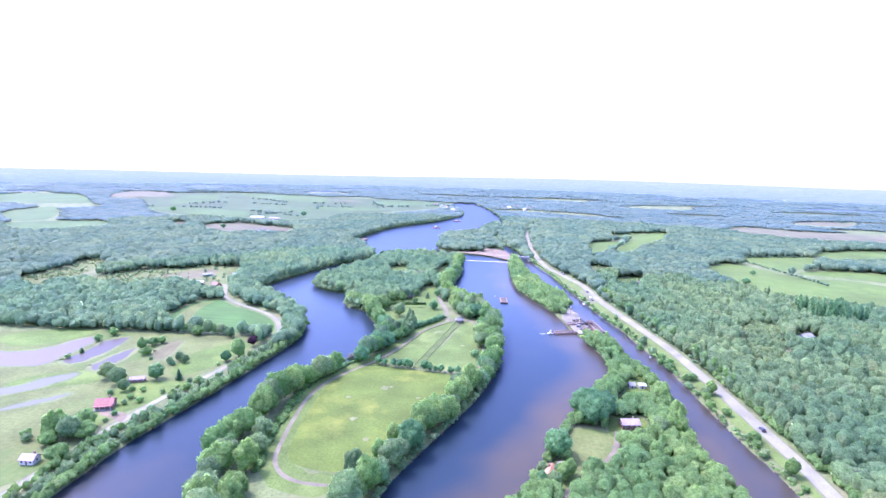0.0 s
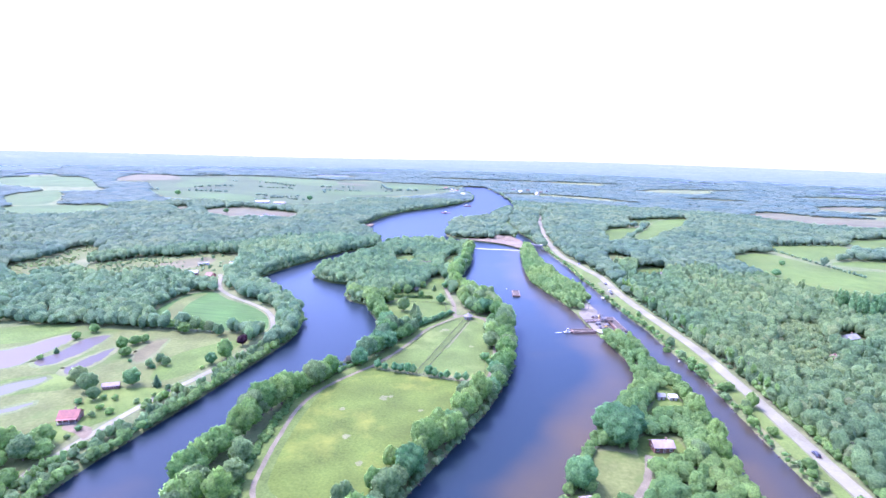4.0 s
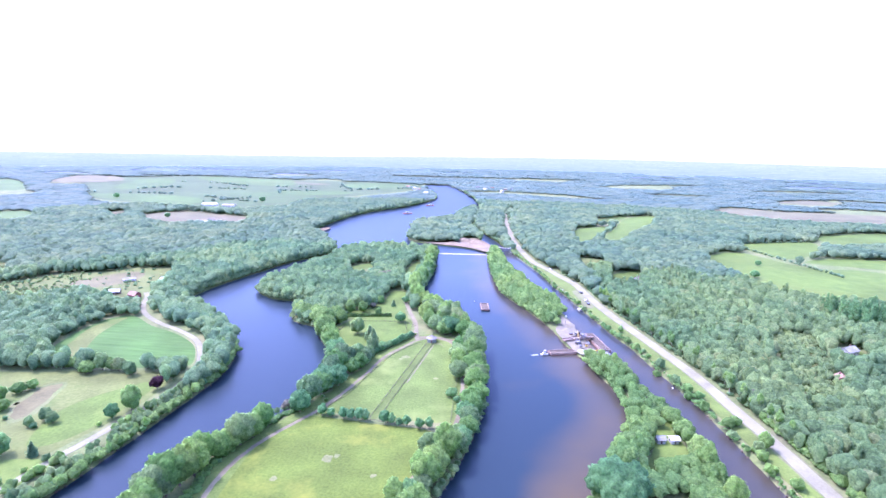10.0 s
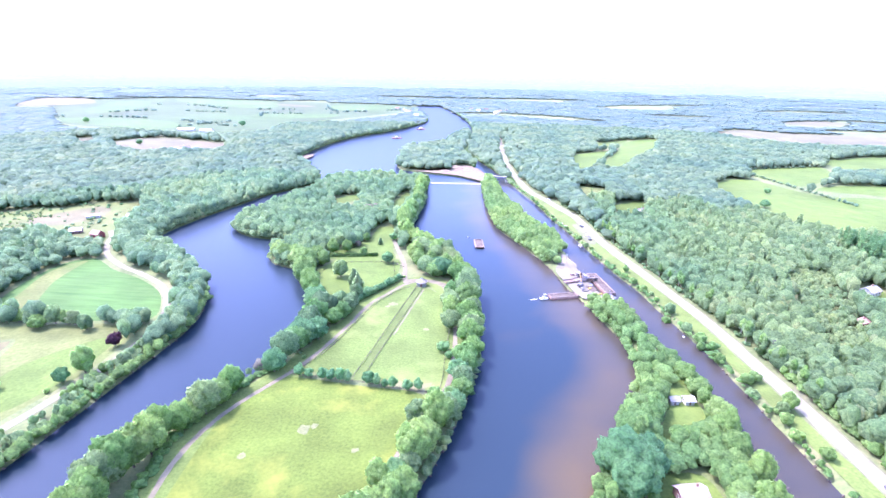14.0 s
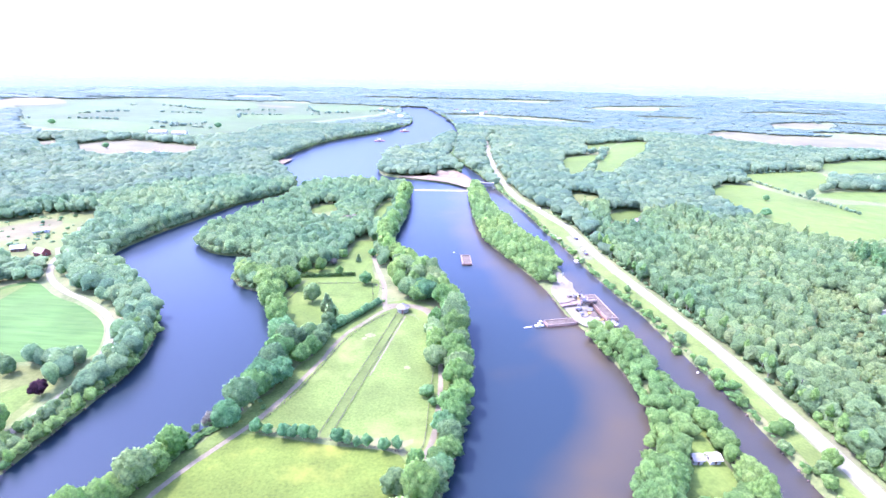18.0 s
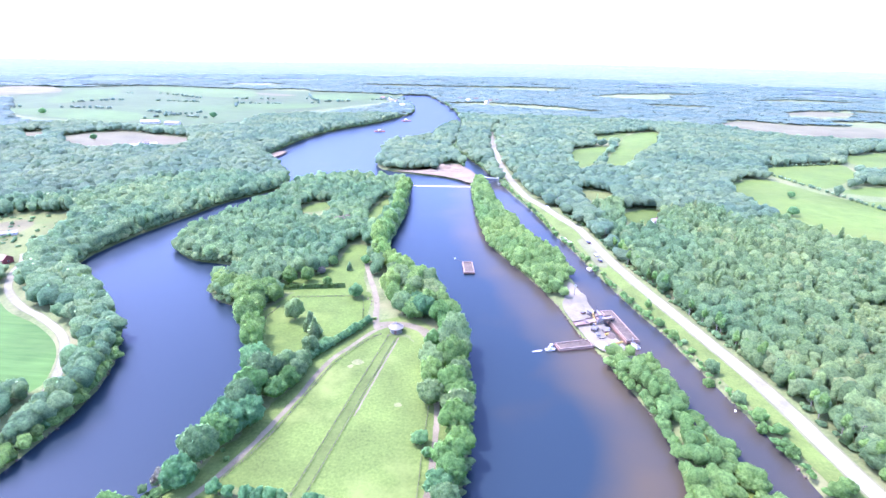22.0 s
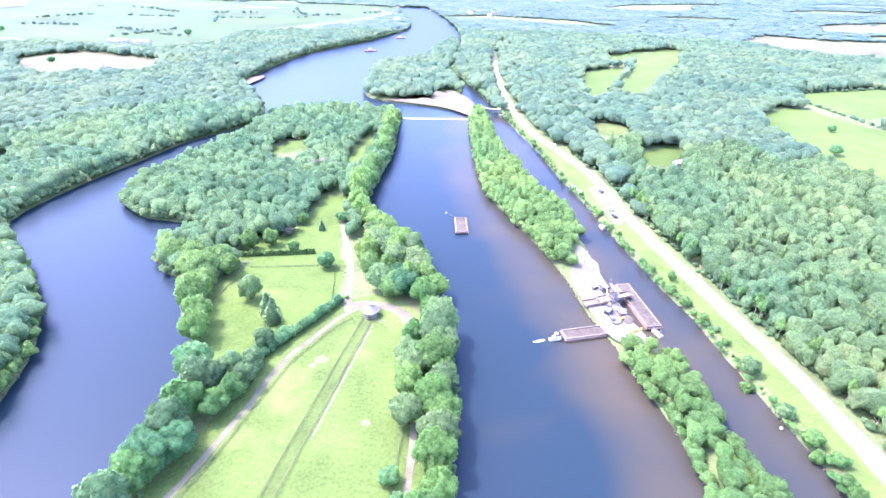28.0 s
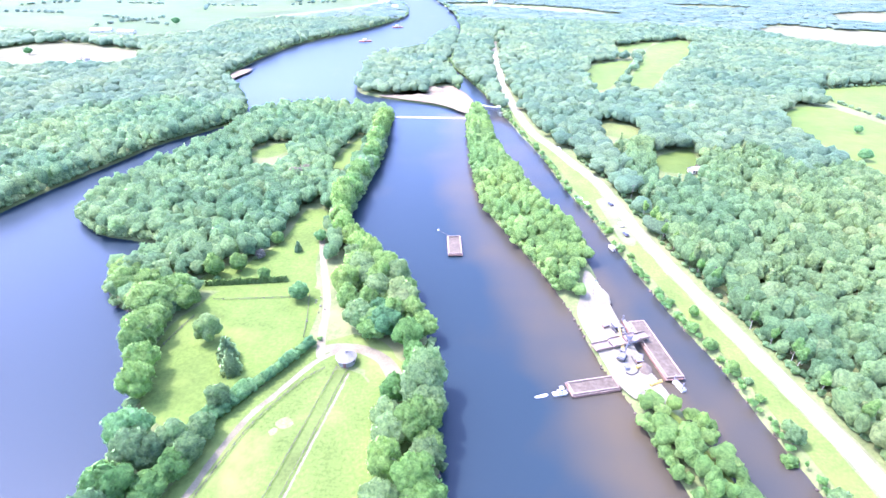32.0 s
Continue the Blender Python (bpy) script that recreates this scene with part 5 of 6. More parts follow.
patch("turning_circle", spline([(-52, 409.5), (-46, 412.5), (-38, 412.5), (-29, 408), (-22.5, 401.5), (-20, 403.5), (-26, 411.5), (-36, 416.5), (-47, 416.5), (-53, 413)], 2, True), M["gravel"], LAND + 0.1, "pale gravel apron round the small round house", "path")
ribbon("grass_track", strip_track, 5.0, M["lush"], LAND + 0.07, "bright grassy track along the strip", "track", rough=0.6)
river_lane = spline([(-300, 850), (-290, 820), (-272, 780), (-258, 754), (-252, 740)], 5)
ribbon("lane", river_lane, 7, M["shoulder"], LAND + 0.1, "pale lane down to the upper river", "road")


patch("soil_margin", spline([(-246, 350), (-252, 362), (-262, 384), (-266, 404), (-268, 420), (-276, 412), (-277, 394), (-270, 372), (-262, 353)], 3, True), M["drygrass"], LAND + 0.07, "dry tan margin of the crop field", "soil")
worn = random.Random(31)
for x, y, rad in ((-66.3, 270.8, 3.0), (-63, 273, 1.6), (-53, 379.3, 2.6), (-55.5, 376, 1.4), (-72, 232, 2.2), (-60, 214, 1.8), (-45, 262, 1.5), (-31, 352, 1.6), (-83, 255, 1.7)):
    ring = [(x + rad * worn.uniform(0.6, 1.25) * math.cos(a), y + rad * worn.uniform(0.6, 1.25) * math.sin(a)) for a in np.linspace(0, 2 * math.pi, 9)[:-1]]
    patch("worn_patch", spline(ring, 0.8, True), M["tuft"], LAND + 0.085, "small pale worn patch in the meadow grass", "grass")


# ---- more materials ----
M["roof_red"] = surface("red_metal_roof", (0.11, 0.028, 0.017), (0.165, 0.046, 0.027), 0.9, 0.3, 0.6, 0.15)
M["roof_pale"] = surface("faded_roof", (0.172, 0.136, 0.120), (0.226, 0.184, 0.160), 0.9, 0.3, 0.7, 0.15)
M["roof_grey"] = surface("grey_shingles", (0.126, 0.128, 0.113), (0.194, 0.200, 0.171), 2.2, 0.3, 0.85, 0.3)
M["roof_brown"] = surface("brown_shingles", (0.16, 0.1, 0.068), (0.23, 0.155, 0.11), 2.2, 0.3, 0.85, 0.3)
M["roof_rust"] = surface("rusty_roof", (0.20, 0.105, 0.05), (0.27, 0.155, 0.08), 2.2, 0.3, 0.85, 0.3)
M["wall_brown"] = surface("brown_boards", (0.09, 0.045, 0.03), (0.15, 0.08, 0.058), 1.5, 0.3, 0.8, 0.2, stretch=(1, 1, 8))
M["wall_white"] = surface("white_boards", (0.315, 0.315, 0.277), (0.390, 0.390, 0.340), 1.5, 0.3, 0.7, 0.15, stretch=(1, 1, 8))
M["wall_red"] = surface("red_barn_boards", (0.13, 0.03, 0.025), (0.19, 0.05, 0.04), 1.5, 0.3, 0.8, 0.2, stretch=(8, 8, 1))
M["glass"] = nodes_of("window_glass")[0]
gb = M["glass"].node_tree.nodes["Principled BSDF"]
gb.inputs["Base Color"].default_value, gb.inputs["Roughness"].default_value = (0.03, 0.035, 0.04, 1), 0.08
M["steel_rust"] = surface("rusty_barge_steel", (0.104, 0.054, 0.037), (0.168, 0.104, 0.074), 0.9, 0.2, 0.75, 0.2)
M["steel_pale"] = surface("faded_red_steel", (0.129, 0.088, 0.062), (0.187, 0.143, 0.105), 1.2, 0.25, 0.7, 0.15)
M["steel_grey"] = surface("grey_painted_steel", (0.105, 0.105, 0.109), (0.168, 0.168, 0.172), 1.2, 0.3, 0.6, 0.15)
M["dark_steel"] = surface("dark_machine_steel", (0.04, 0.04, 0.045), (0.1, 0.1, 0.1), 2.0, 0.4, 0.6, 0.15)
M["cab_yellow"] = surface("machine_yellow", (0.26, 0.18, 0.03), (0.36, 0.26, 0.05), 2.0, 0.4, 0.5, 0.1)
M["spoil"] = surface("wet_spoil", (0.052, 0.042, 0.029), (0.083, 0.069, 0.050), 0.8, 0.2, 0.95, 0.5)
M["concrete"] = surface("pale_concrete", (0.145, 0.156, 0.118), (0.198, 0.212, 0.162), 1.2, 0.12, 0.85, 0.2)
M["foam"] = surface("white_foam", (0.240, 0.246, 0.252), (0.330, 0.336, 0.342), 1.5, 0.4, 0.8, 0.4)
M["fence_wood"] = surface("dark_fence_wood", (0.045, 0.04, 0.032), (0.085, 0.075, 0.06), 2.0, 0.4, 0.9, 0.2)
M["wood"] = surface("grey_wood", (0.13, 0.11, 0.085), (0.21, 0.185, 0.155), 2.0, 0.4, 0.9, 0.2)
M["rubber"] = surface("tyre_rubber", (0.02, 0.02, 0.02), (0.05, 0.05, 0.05), 3.0, 0.5, 0.9, 0.2)
for key, col in (("dark", (0.03, 0.035, 0.05)), ("white", (0.45, 0.45, 0.455)), ("red", (0.35, 0.03, 0.03))):
    M["car_" + key] = surface("car_paint_" + key, tuple(c * 0.9 for c in col), col, 2.0, 0.5, 0.3, 0.0)


# ---- buildings ----
def gable(bm, length, width, eave, ridge, over=0.5, thick=0.18):
    """Two roof slopes with thickness, along x."""
    l, w = length / 2 + over, width / 2 + over
    drop = (ridge - eave) * over / (width / 2)
    for s in (-1, 1):
        low, top = Vector((0, s * w, eave - drop)), Vector((0, 0, ridge))
        vs = [bm.verts.new((x, p.y, p.z + dz)) for dz in (0, thick) for x, p in ((-l, low), (l, low), (l, top), (-l, top))]
        for f in ((0, 1, 2, 3), (7, 6, 5, 4), (0, 4, 5, 1), (1, 5, 6, 2), (2, 6, 7, 3), (3, 7, 4, 0)):
            bm.faces.new([vs[i] for i in f])
    bmesh.ops.recalc_face_normals(bm, faces=bm.faces[:])
    return bm


def body_bm(length, width, eave, ridge):
    """Walls with gable ends."""
    bm = bmesh.new()
    l, w = length / 2, width / 2
    a = [bm.verts.new(p) for p in ((-l, -w, 0), (-l, w, 0), (-l, w, eave), (-l, 0, ridge - 0.05), (-l, -w, eave))]
    b = [bm.verts.new(p) for p in ((l, -w, 0), (l, w, 0), (l, w, eave), (l, 0, ridge - 0.05), (l, -w, eave))]
    bm.faces.new(a[::-1])
    bm.faces.new(b)
    for i in range(5):
        bm.faces.new((a[i], a[(i + 1) % 5], b[(i + 1) % 5], b[i]))
    bmesh.ops.recalc_face_normals(bm, faces=bm.faces[:])
    return bm


def opening(parent, name, x, y, z, wide, high, axis, frame_mat, pane_mat):
    """A framed window or door standing 4 cm proud of a wall; axis is the wall's direction."""
    bm = bmesh.new()
    t = 0.09
    spans = [(-wide / 2, -wide / 2 + t, 0, high), (wide / 2 - t, wide / 2, 0, high), (-wide / 2, wide / 2, 0, t), (-wide / 2, wide / 2, high - t, high)]
    for a, b, lo, hi in spans:
        if axis == "x":
            box(bm, x + a, x + b, y - 0.05, y + 0.05, z + lo, z + hi)
        else:
            box(bm, x - 0.05, x + 0.05, y + a, y + b, z + lo, z + hi)
    win = part(name, bm, frame_mat, parent)
    p = bmesh.new()
    if axis == "x":
        box(p, x - wide / 2 + t, x + wide / 2 - t, y - 0.03, y + 0.03, z + t, z + high - t)
    else:
        box(p, x - 0.03, x + 0.03, y - wide / 2 + t, y + wide / 2 - t, z + t, z + high - t)
    part("pane" if name == "window" else "leaf", p, pane_mat, win)
    return win


def house(name, x, y, turn, size, wall, roof, label, category="house", windows=3, chimney=True, door=True, porch=False, group=""):
    length, width, eave, ridge = size
    ob = thing(name, x, y, LAND, turn, label, category, group)
    part("wall", body_bm(length, width, eave, ridge), M[wall], ob)
    rf = part("roof", gable(bmesh.new(), length, width, eave, ridge), M[roof], ob)
    if chimney:
        part("chimney", boxed(length * 0.2, length * 0.2 + 0.7, 0.4, 1.1, eave, ridge + 0.9, 0.04), M["roof_brown"], rf)
    for s in (-1, 1):
        for k in range(windows):
            wx = -length / 2 + length * (k + 0.5) / windows
            if door and s < 0 and k == windows // 2:
                opening(ob, "door", wx, s * (width / 2 + 0.03), 0.05, 1.0, 2.05, "x", M["white_paint"], M["wall_brown"])
            else:
                opening(ob, "window", wx, s * (width / 2 + 0.03), 0.95, 1.1, 1.2, "x", M["white_paint"], M["glass"])
        opening(ob, "window", s * (length / 2 + 0.03), 0, 0.95, 1.1, 1.2, "y", M["white_paint"], M["glass"])
    if porch:
        part("porch_floor", boxed(-length / 2, length / 2, -width / 2 - 2.0, -width / 2, 0, 0.3), M["wood"], ob)
        for k in range(4):
            px = -length / 2 + 0.3 + k * (length - 0.6) / 3
            part("porch_post", boxed(px - 0.08, px + 0.08, -width / 2 - 1.95, -width / 2 - 1.79, 0.3, 2.3), M["white_paint"], ob)
        bm = boxed(-length / 2 - 0.2, length / 2 + 0.2, -width / 2 - 2.2, -width / 2 - 0.02, 2.3, 2.45)
        part("porch_roof", bm, M[roof], ob)
    return ob


house("farmhouse", -200, 218, 22, (8.0, 6.0, 2.7, 4.8), "wall_brown", "roof_red", "brown wooden house with a red metal roof and porch", porch=True)
house("stable", -207, 249, 26, (7.4, 3.2, 2.1, 3.1), "wall_brown", "roof_pale", "long low brown stable with a faded pale roof", "stable", 4, False)
house("cottage", -191, 168, 8, (5.6, 4.4, 2.4, 3.9), "wall_white", "roof_pale", "white cottage with a faded pink roof among shrubs")
house("river_house", 65.3, 252.2, 12, (8.6, 6.0, 2.8, 4.4), "wall_brown", "roof_pale", "low house with a pale pink-grey roof on the strip")
house("boat_house", 24.0, 200.5, 76, (8.0, 4.0, 2.6, 4.0), "wall_brown", "roof_rust", "house with a weathered orange-brown roof under trees", windows=2)
house("garage", 29.8, 207.5, 20, (4.4, 3.6, 2.4, 3.4), "wall_brown", "roof_pale", "small faded pink-roofed garage beside trees", "garage", 2, False)
house("shed", 76.0, 302.8, 8, (3.4, 3.2, 2.1, 3.2), "wall_white", "roof_grey", "small white shed with a grey roof on the strip", "shed", 1, False, group="white sheds")
house("shed", 82.0, 303.5, 8, (3.6, 3.4, 2.1, 3.0), "wall_white", "wall_white", "white shed with a flat pale roof beside its twin", "shed", 1, False, group="white sheds")
house("barn", -320, 474, 25, (8.0, 5.0, 2.6, 4.2), "wall_brown", "wall_white", "long barn with a white metal roof in the farm clearing", "barn", 3, False)
house("barn", -297, 467, -15, (8.0, 6.0, 3.2, 5.4), "wall_red", "roof_brown", "red wooden barn beside the lane", "barn", 2, False)
house("farm_shed", -307, 520, 10, (5.0, 4.5, 2.3, 3.6), "wall_white", "wall_white", "small white shed beside trees", "shed", 1, False)
house("farm_shed", -337, 514, 40, (10.0, 5.0, 2.0, 3.0), "wall_white", "roof_grey", "low grey-roofed shed in the clearing", "shed", 3, False)
house("forest_house", 141.5, 601, 20, (6.0, 5.0, 2.6, 4.2), "wall_white", "roof_pale", "small white house in a forest clearing")
house("forest_house", 231, 428, 30, (10.0, 7.0, 2.9, 5.0), "wall_white", "roof_grey", "grey-roofed house half hidden in the forest")
house("wood_cabin", 199, 382, 70, (7.0, 5.5, 2.6, 4.4), "wall_brown", "roof_brown", "brown cabin half hidden in the forest", windows=2)
house("bank_house", -246, 664, 40, (9.0, 6.0, 2.8, 4.8), "wall_white", "wall_white", "white-roofed house in a gap of the western forest")
for k, (x, y, turn, long) in enumerate([(-588, 1086, 10, 30), (-543, 1078, 4, 24), (-465, 856, 15, 13), (-467, 880, 60, 9), (-447, 867, 20, 8)]):
    house("farm_building", x, y, turn, (long, min(10, long * 0.5), 3.4, 5.6), "wall_white", "roof_pale" if k % 2 else "wall_white", "long white farm building far off among fields", "barn", 4, False, group="far farm buildings")
for k, (x, y) in enumerate([(29, 1095), (34, 1005), (41, 960), (48, 985), (-40, 1660), (-20, 1700), (-65, 1720), (-256, 1640), (-225, 1572), (-240, 1600), (-196, 1480), (20, 1650), (40, 1690), (10, 1610), (-280, 1680)]):
    house("village_house", x, y, 37 * k % 180, (12, 8, 4.5, 7.5), "wall_white", ("roof_grey", "wall_white", "roof_brown")[k % 3], "white village house near the upper river", "house", 3, k % 2 == 0, group="village houses")


def round_house():
    ob = thing("round_house", -40.4, 407.6, LAND, 20, "small round white building with a conical pale roof", "pavilion")
    bm = bmesh.new()
    bmesh.ops.create_cone(bm, cap_ends=False, segments=24, radius1=3.0, radius2=3.0, depth=2.7, matrix=Matrix.Translation((0, 0, 1.35)))
    part("wall", bm, M["concrete"], ob, smooth=True)
    bm = bmesh.new()
    bmesh.ops.create_cone(bm, cap_ends=True, segments=24, radius1=3.7, radius2=0.35, depth=1.9, matrix=Matrix.Translation((0, 0, 3.6)))
    rf = part("roof", bm, M["roof_cone"], ob, "pale metal cone roof")
    bm = bmesh.new()
    bmesh.ops.create_cone(bm, cap_ends=True, segments=12, radius1=0.35, radius2=0.25, depth=0.5, matrix=Matrix.Translation((0, 0, 4.8)))
    part("finial", bm, M["steel_grey"], rf)
    for k in range(24):
        a = 2 * math.pi * k / 24
        seam = rod(bmesh.new(), (3.7 * math.cos(a), 3.7 * math.sin(a), 2.68), (0.36 * math.cos(a), 0.36 * math.sin(a), 4.58), 0.035, sides=4)
        part("seam", seam, M["roof_cone"], rf)
    for k, name in ((0, "door"), (5, "window"), (10, "window"), (15, "window"), (19, "window")):
        a = 2 * math.pi * k / 24 - 1.9
        bm = boxed(2.93, 3.08, -0.5, 0.5, 0.05 if name == "door" else 1.0, 2.1, 0.02)
        bm.transform(Matrix.Rotation(a, 4, "Z"))
        part(name, bm, M["wall_brown"] if name == "door" else M["glass"], ob)


M["roof_cone"] = surface("pale_metal_roof", (0.098, 0.096, 0.078), (0.126, 0.124, 0.100), 1.2, 0.4, 0.6, 0.1)
round_house()


# ---- fences ----
post_mesh = None


def fence(line, gap, label, name="fence", high=1.15, rails=(0.45, 0.95), group="meadow fences"):
    global post_mesh
    ob = thing(name, line[0][0], line[0][1], LAND, 0, label, "fence", group)
    if post_mesh is None:
        bm = boxed(-0.07, 0.07, -0.07, 0.07, -0.2, 1.2, 0.015)
        post_mesh = bpy.data.meshes.new("post")
        bm.to_mesh(post_mesh)
        bm.free()
        post_mesh.materials.append(M["fence_wood"])
    pts, last, walked = [line[0]], line[0], 0.0
    for p in line[1:]:
        if math.hypot(*(p - last)[:2]) >= gap:
            pts.append(p)
            last = p
    o = np.array(line[0])
    for k, p in enumerate(pts):
        q = new("post", post_mesh)
        q.parent = ob
        q.location = (p[0] - o[0], p[1] - o[1], 0)
    for z in rails:
        bm = bmesh.new()
        rings = []
        for k, p in enumerate(pts):
            a, b = np.array(pts[max(k - 1, 0)][:2]), np.array(pts[min(k + 1, len(pts) - 1)][:2])
            d = (b - a) / np.linalg.norm(b - a)
            rings.append([bm.verts.new((p[0] - o[0] - d[1] * u, p[1] - o[1] + d[0] * u, z + w)) for u, w in ((-0.035, -0.06), (0.035, -0.06), (0.035, 0.06), (-0.035, 0.06))])
        for r0, r1 in zip(rings[:-1], rings[1:]):
            for k in range(4):
                bm.faces.new((r0[k], r0[(k + 1) % 4], r1[(k + 1) % 4], r1[k]))
        bm.faces.new(rings[0][::-1])
        bm.faces.new(rings[-1])
        part("rail", bm, M["fence_wood"], ob)
    return ob


fence(spline([(-43.1, 404.5), (-57.2, 303.5)], 1), 3.0, "wooden post and rail fence beside the mown drive")
fence(spline([(-39.1, 404), (-46.2, 352), (-52.8, 303.5)], 1), 3.0, "wooden post and rail fence along the mown drive")
fence(spline([(-81.5, 308), (-77, 319), (-73, 331), (-68.5, 352), (-63.5, 375), (-56, 391.5), (-48.5, 402.5), (-44, 403.5)], 1), 3.2, "wooden fence curving along the gravel path")
fence(spline([(-19.3, 376), (-19, 352), (-19, 332), (-18.5, 304), (-21, 297)], 1), 3.2, "wooden fence along the eastern meadow path")
fence(spline([(-83, 304.5), (-57, 302.6), (-28, 298.6), (-21, 297), (-23, 286), (-27, 274)], 1), 3.4, "wooden fence below the row of young trees")
fence(spline([(-59.5, 419), (-62, 432), (-65.5, 446)], 1), 2.8, "low wooden fence beside the gravel drive")
drive = np.array([(-41.5 - 0.137 * k, 402 - 0.98 * k) for k in range(101)])
ribbon("mown_drive", drive, 3.0, M["drive_grass"], LAND + 0.1, "darker mown strip between two fences", "track")
ribbon("sand_edge", np.array([(-38.3 - 0.134 * k, 402 - 0.98 * k) for k in range(60)]), 0.75, M["gravel"], LAND + 0.105, "worn sandy line beside the fence", "track", rough=0.1)


# ---- barges, tug and the work site ----
def barge(x, y, turn, length, width, label, fill, high=1.5, group="work barges"):
    ob = thing("barge", x, y, 0, turn, label, "barge", group)
    l, w = length / 2, width / 2
    bm = bmesh.new()
    rake = 1.6
    lo = [bm.verts.new(p) for p in ((-l + rake, -w, -0.6), (l - rake, -w, -0.6), (l - rake, w, -0.6), (-l + rake, w, -0.6))]
    hi = [bm.verts.new(p) for p in ((-l, -w, high * 0.6), (l, -w, high * 0.6), (l, w, high * 0.6), (-l, w, high * 0.6))]
    bm.faces.new(lo[::-1])
    bm.faces.new(hi)
    for i in range(4):
        bm.faces.new((lo[i], lo[(i + 1) % 4], hi[(i + 1) % 4], hi[i]))
    part("hull", bm, M["steel_rust"], ob)
    t, z0, z1, e = 0.4, high * 0.6, high + 0.15, 0.6
    for x0, x1, y0, y1 in ((-l + e, l - e, -w + 0.35, -w + 0.35 + t), (-l + e, l - e, w - 0.35 - t, w - 0.35), (-l + e, -l + e + t, -w + 0.85, w - 0.85), (l - e - t, l - e, -w + 0.85, w - 0.85)):
        part("coaming", boxed(x0, x1, y0, y1, z0, z1, 0.03), M["steel_pale"], ob)
    for sy in (-1, 1):
        part("deck_edge", boxed(-l, l, sy * w - (0.32 if sy > 0 else 0), sy * w + (0.32 if sy < 0 else 0), z0 + 0.003, z0 + 0.08), M["steel_pale"], ob)
    for sx in (-1, 1):
        for sy in (-1, 1):
            bm = bmesh.new()
            for d in (-0.2, 0.2):
                rod(bm, (sx * (l - 0.4) + d, sy * (w - 0.5), z0), (sx * (l - 0.4) + d, sy * (w - 0.5), z0 + 0.5), 0.1, sides=8)
            part("bollard", bm, M["dark_steel"], ob)
    nx, ny = max(6, int(length / 1.2)), max(4, int(width / 1.2))
    gx2, gy2 = np.meshgrid(np.linspace(-l + e + t, l - e - t, nx), np.linspace(-w + 0.85, w - 0.85, ny))
    hz = np.array([[noise.noise((a * 0.25 + x, b * 0.3 + y, 1)) for a, b in zip(ra, rb)] for ra, rb in zip(gx2, gy2)])
    gz = z0 + 0.12 + fill * (0.5 + hz).clip(0, 2)
    ii = np.arange(gx2.size).reshape(gx2.shape)
    q = np.stack([ii[:-1, :-1], ii[:-1, 1:], ii[1:, 1:], ii[1:, :-1]], -1).reshape(-1, 4)
    array_mesh("spoil", np.stack([gx2, gy2, gz], -1).reshape(-1, 3), q, M["spoil"], ob, smooth=True)
    return ob


barge(-7.6, 494, 96, 18.5, 7.0, "empty rust-red hopper barge anchored in midstream", 0.1)
barge(44.8, 405, 16, 18.0, 6.4, "rust-red hopper barge with a little spoil pushed against the yard", 0.5)
barge(70.6, 426, 101.5, 32.0, 7.0, "long rust-red hopper barge loaded with spoil in the canal", 0.8, 1.8)


def tug():
    ob = thing("tugboat", 32.2, 400.6, 0, 16, "small white tugboat pushing a barge", "boat")
    bm = bmesh.new()
    outline = [(-3.2, -1.1), (-3.2, 1.1), (1.8, 1.2), (3.0, 0.9), (3.0, -0.9), (1.8, -1.2)]
    lo = [bm.verts.new((a * 0.92, b * 0.85, -0.5)) for a, b in outline]
    hi = [bm.verts.new((a, b, 0.9)) for a, b in outline]
    bm.faces.new(lo)
    bm.faces.new(hi[::-1])
    for i in range(6):
        bm.faces.new((lo[i], lo[(i + 1) % 6], hi[(i + 1) % 6], hi[i]))
    bmesh.ops.recalc_face_normals(bm, faces=bm.faces[:])
    part("hull", bm, M["wall_white"], ob)
    cab = part("cabin", boxed(-1.2, 1.0, -0.8, 0.8, 0.9, 2.4, 0.06), M["white_paint"], ob)
    part("wheelhouse", boxed(-0.3, 1.1, -0.7, 0.7, 2.4, 3.9, 0.06), M["white_paint"], ob)
    part("window_band", boxed(-0.33, 1.13, -0.73, 0.73, 3.0, 3.5), M["glass"], cab)
    part("roof", boxed(-0.5, 1.3, -0.9, 0.9, 3.9, 4.0, 0.03), M["wall_white"], ob)
    part("mast", rod(bmesh.new(), (0.2, 0, 4.0), (0.2, 0, 5.6), 0.05), M["steel_grey"], ob)
    part("stack", rod(bmesh.new(), (-0.8, 0, 2.4), (-0.8, 0, 3.3), 0.2, sides=10), M["dark_steel"], ob)
    ob.matrix_basis = pose(33.3, 401.0, 0, 0, 0, 16) @ Matrix.Diagonal((0.78, 0.78, 0.78, 1))
    for sy in (-0.6, 0.6):
        part("push_knee", boxed(3.0, 3.4, sy - 0.2, sy + 0.2, 0.1, 2.0, 0.03), M["dark_steel"], ob)


tug()
wake = spline([(29.5, 400.2), (28, 399.4), (26, 398.7), (24.6, 398.9), (26.2, 399.9), (28, 400.7), (29.3, 400.9)], 0.6, True)
patch("wake", wake, M["foam"], 0.03, "white churned water behind the tug", "foam")


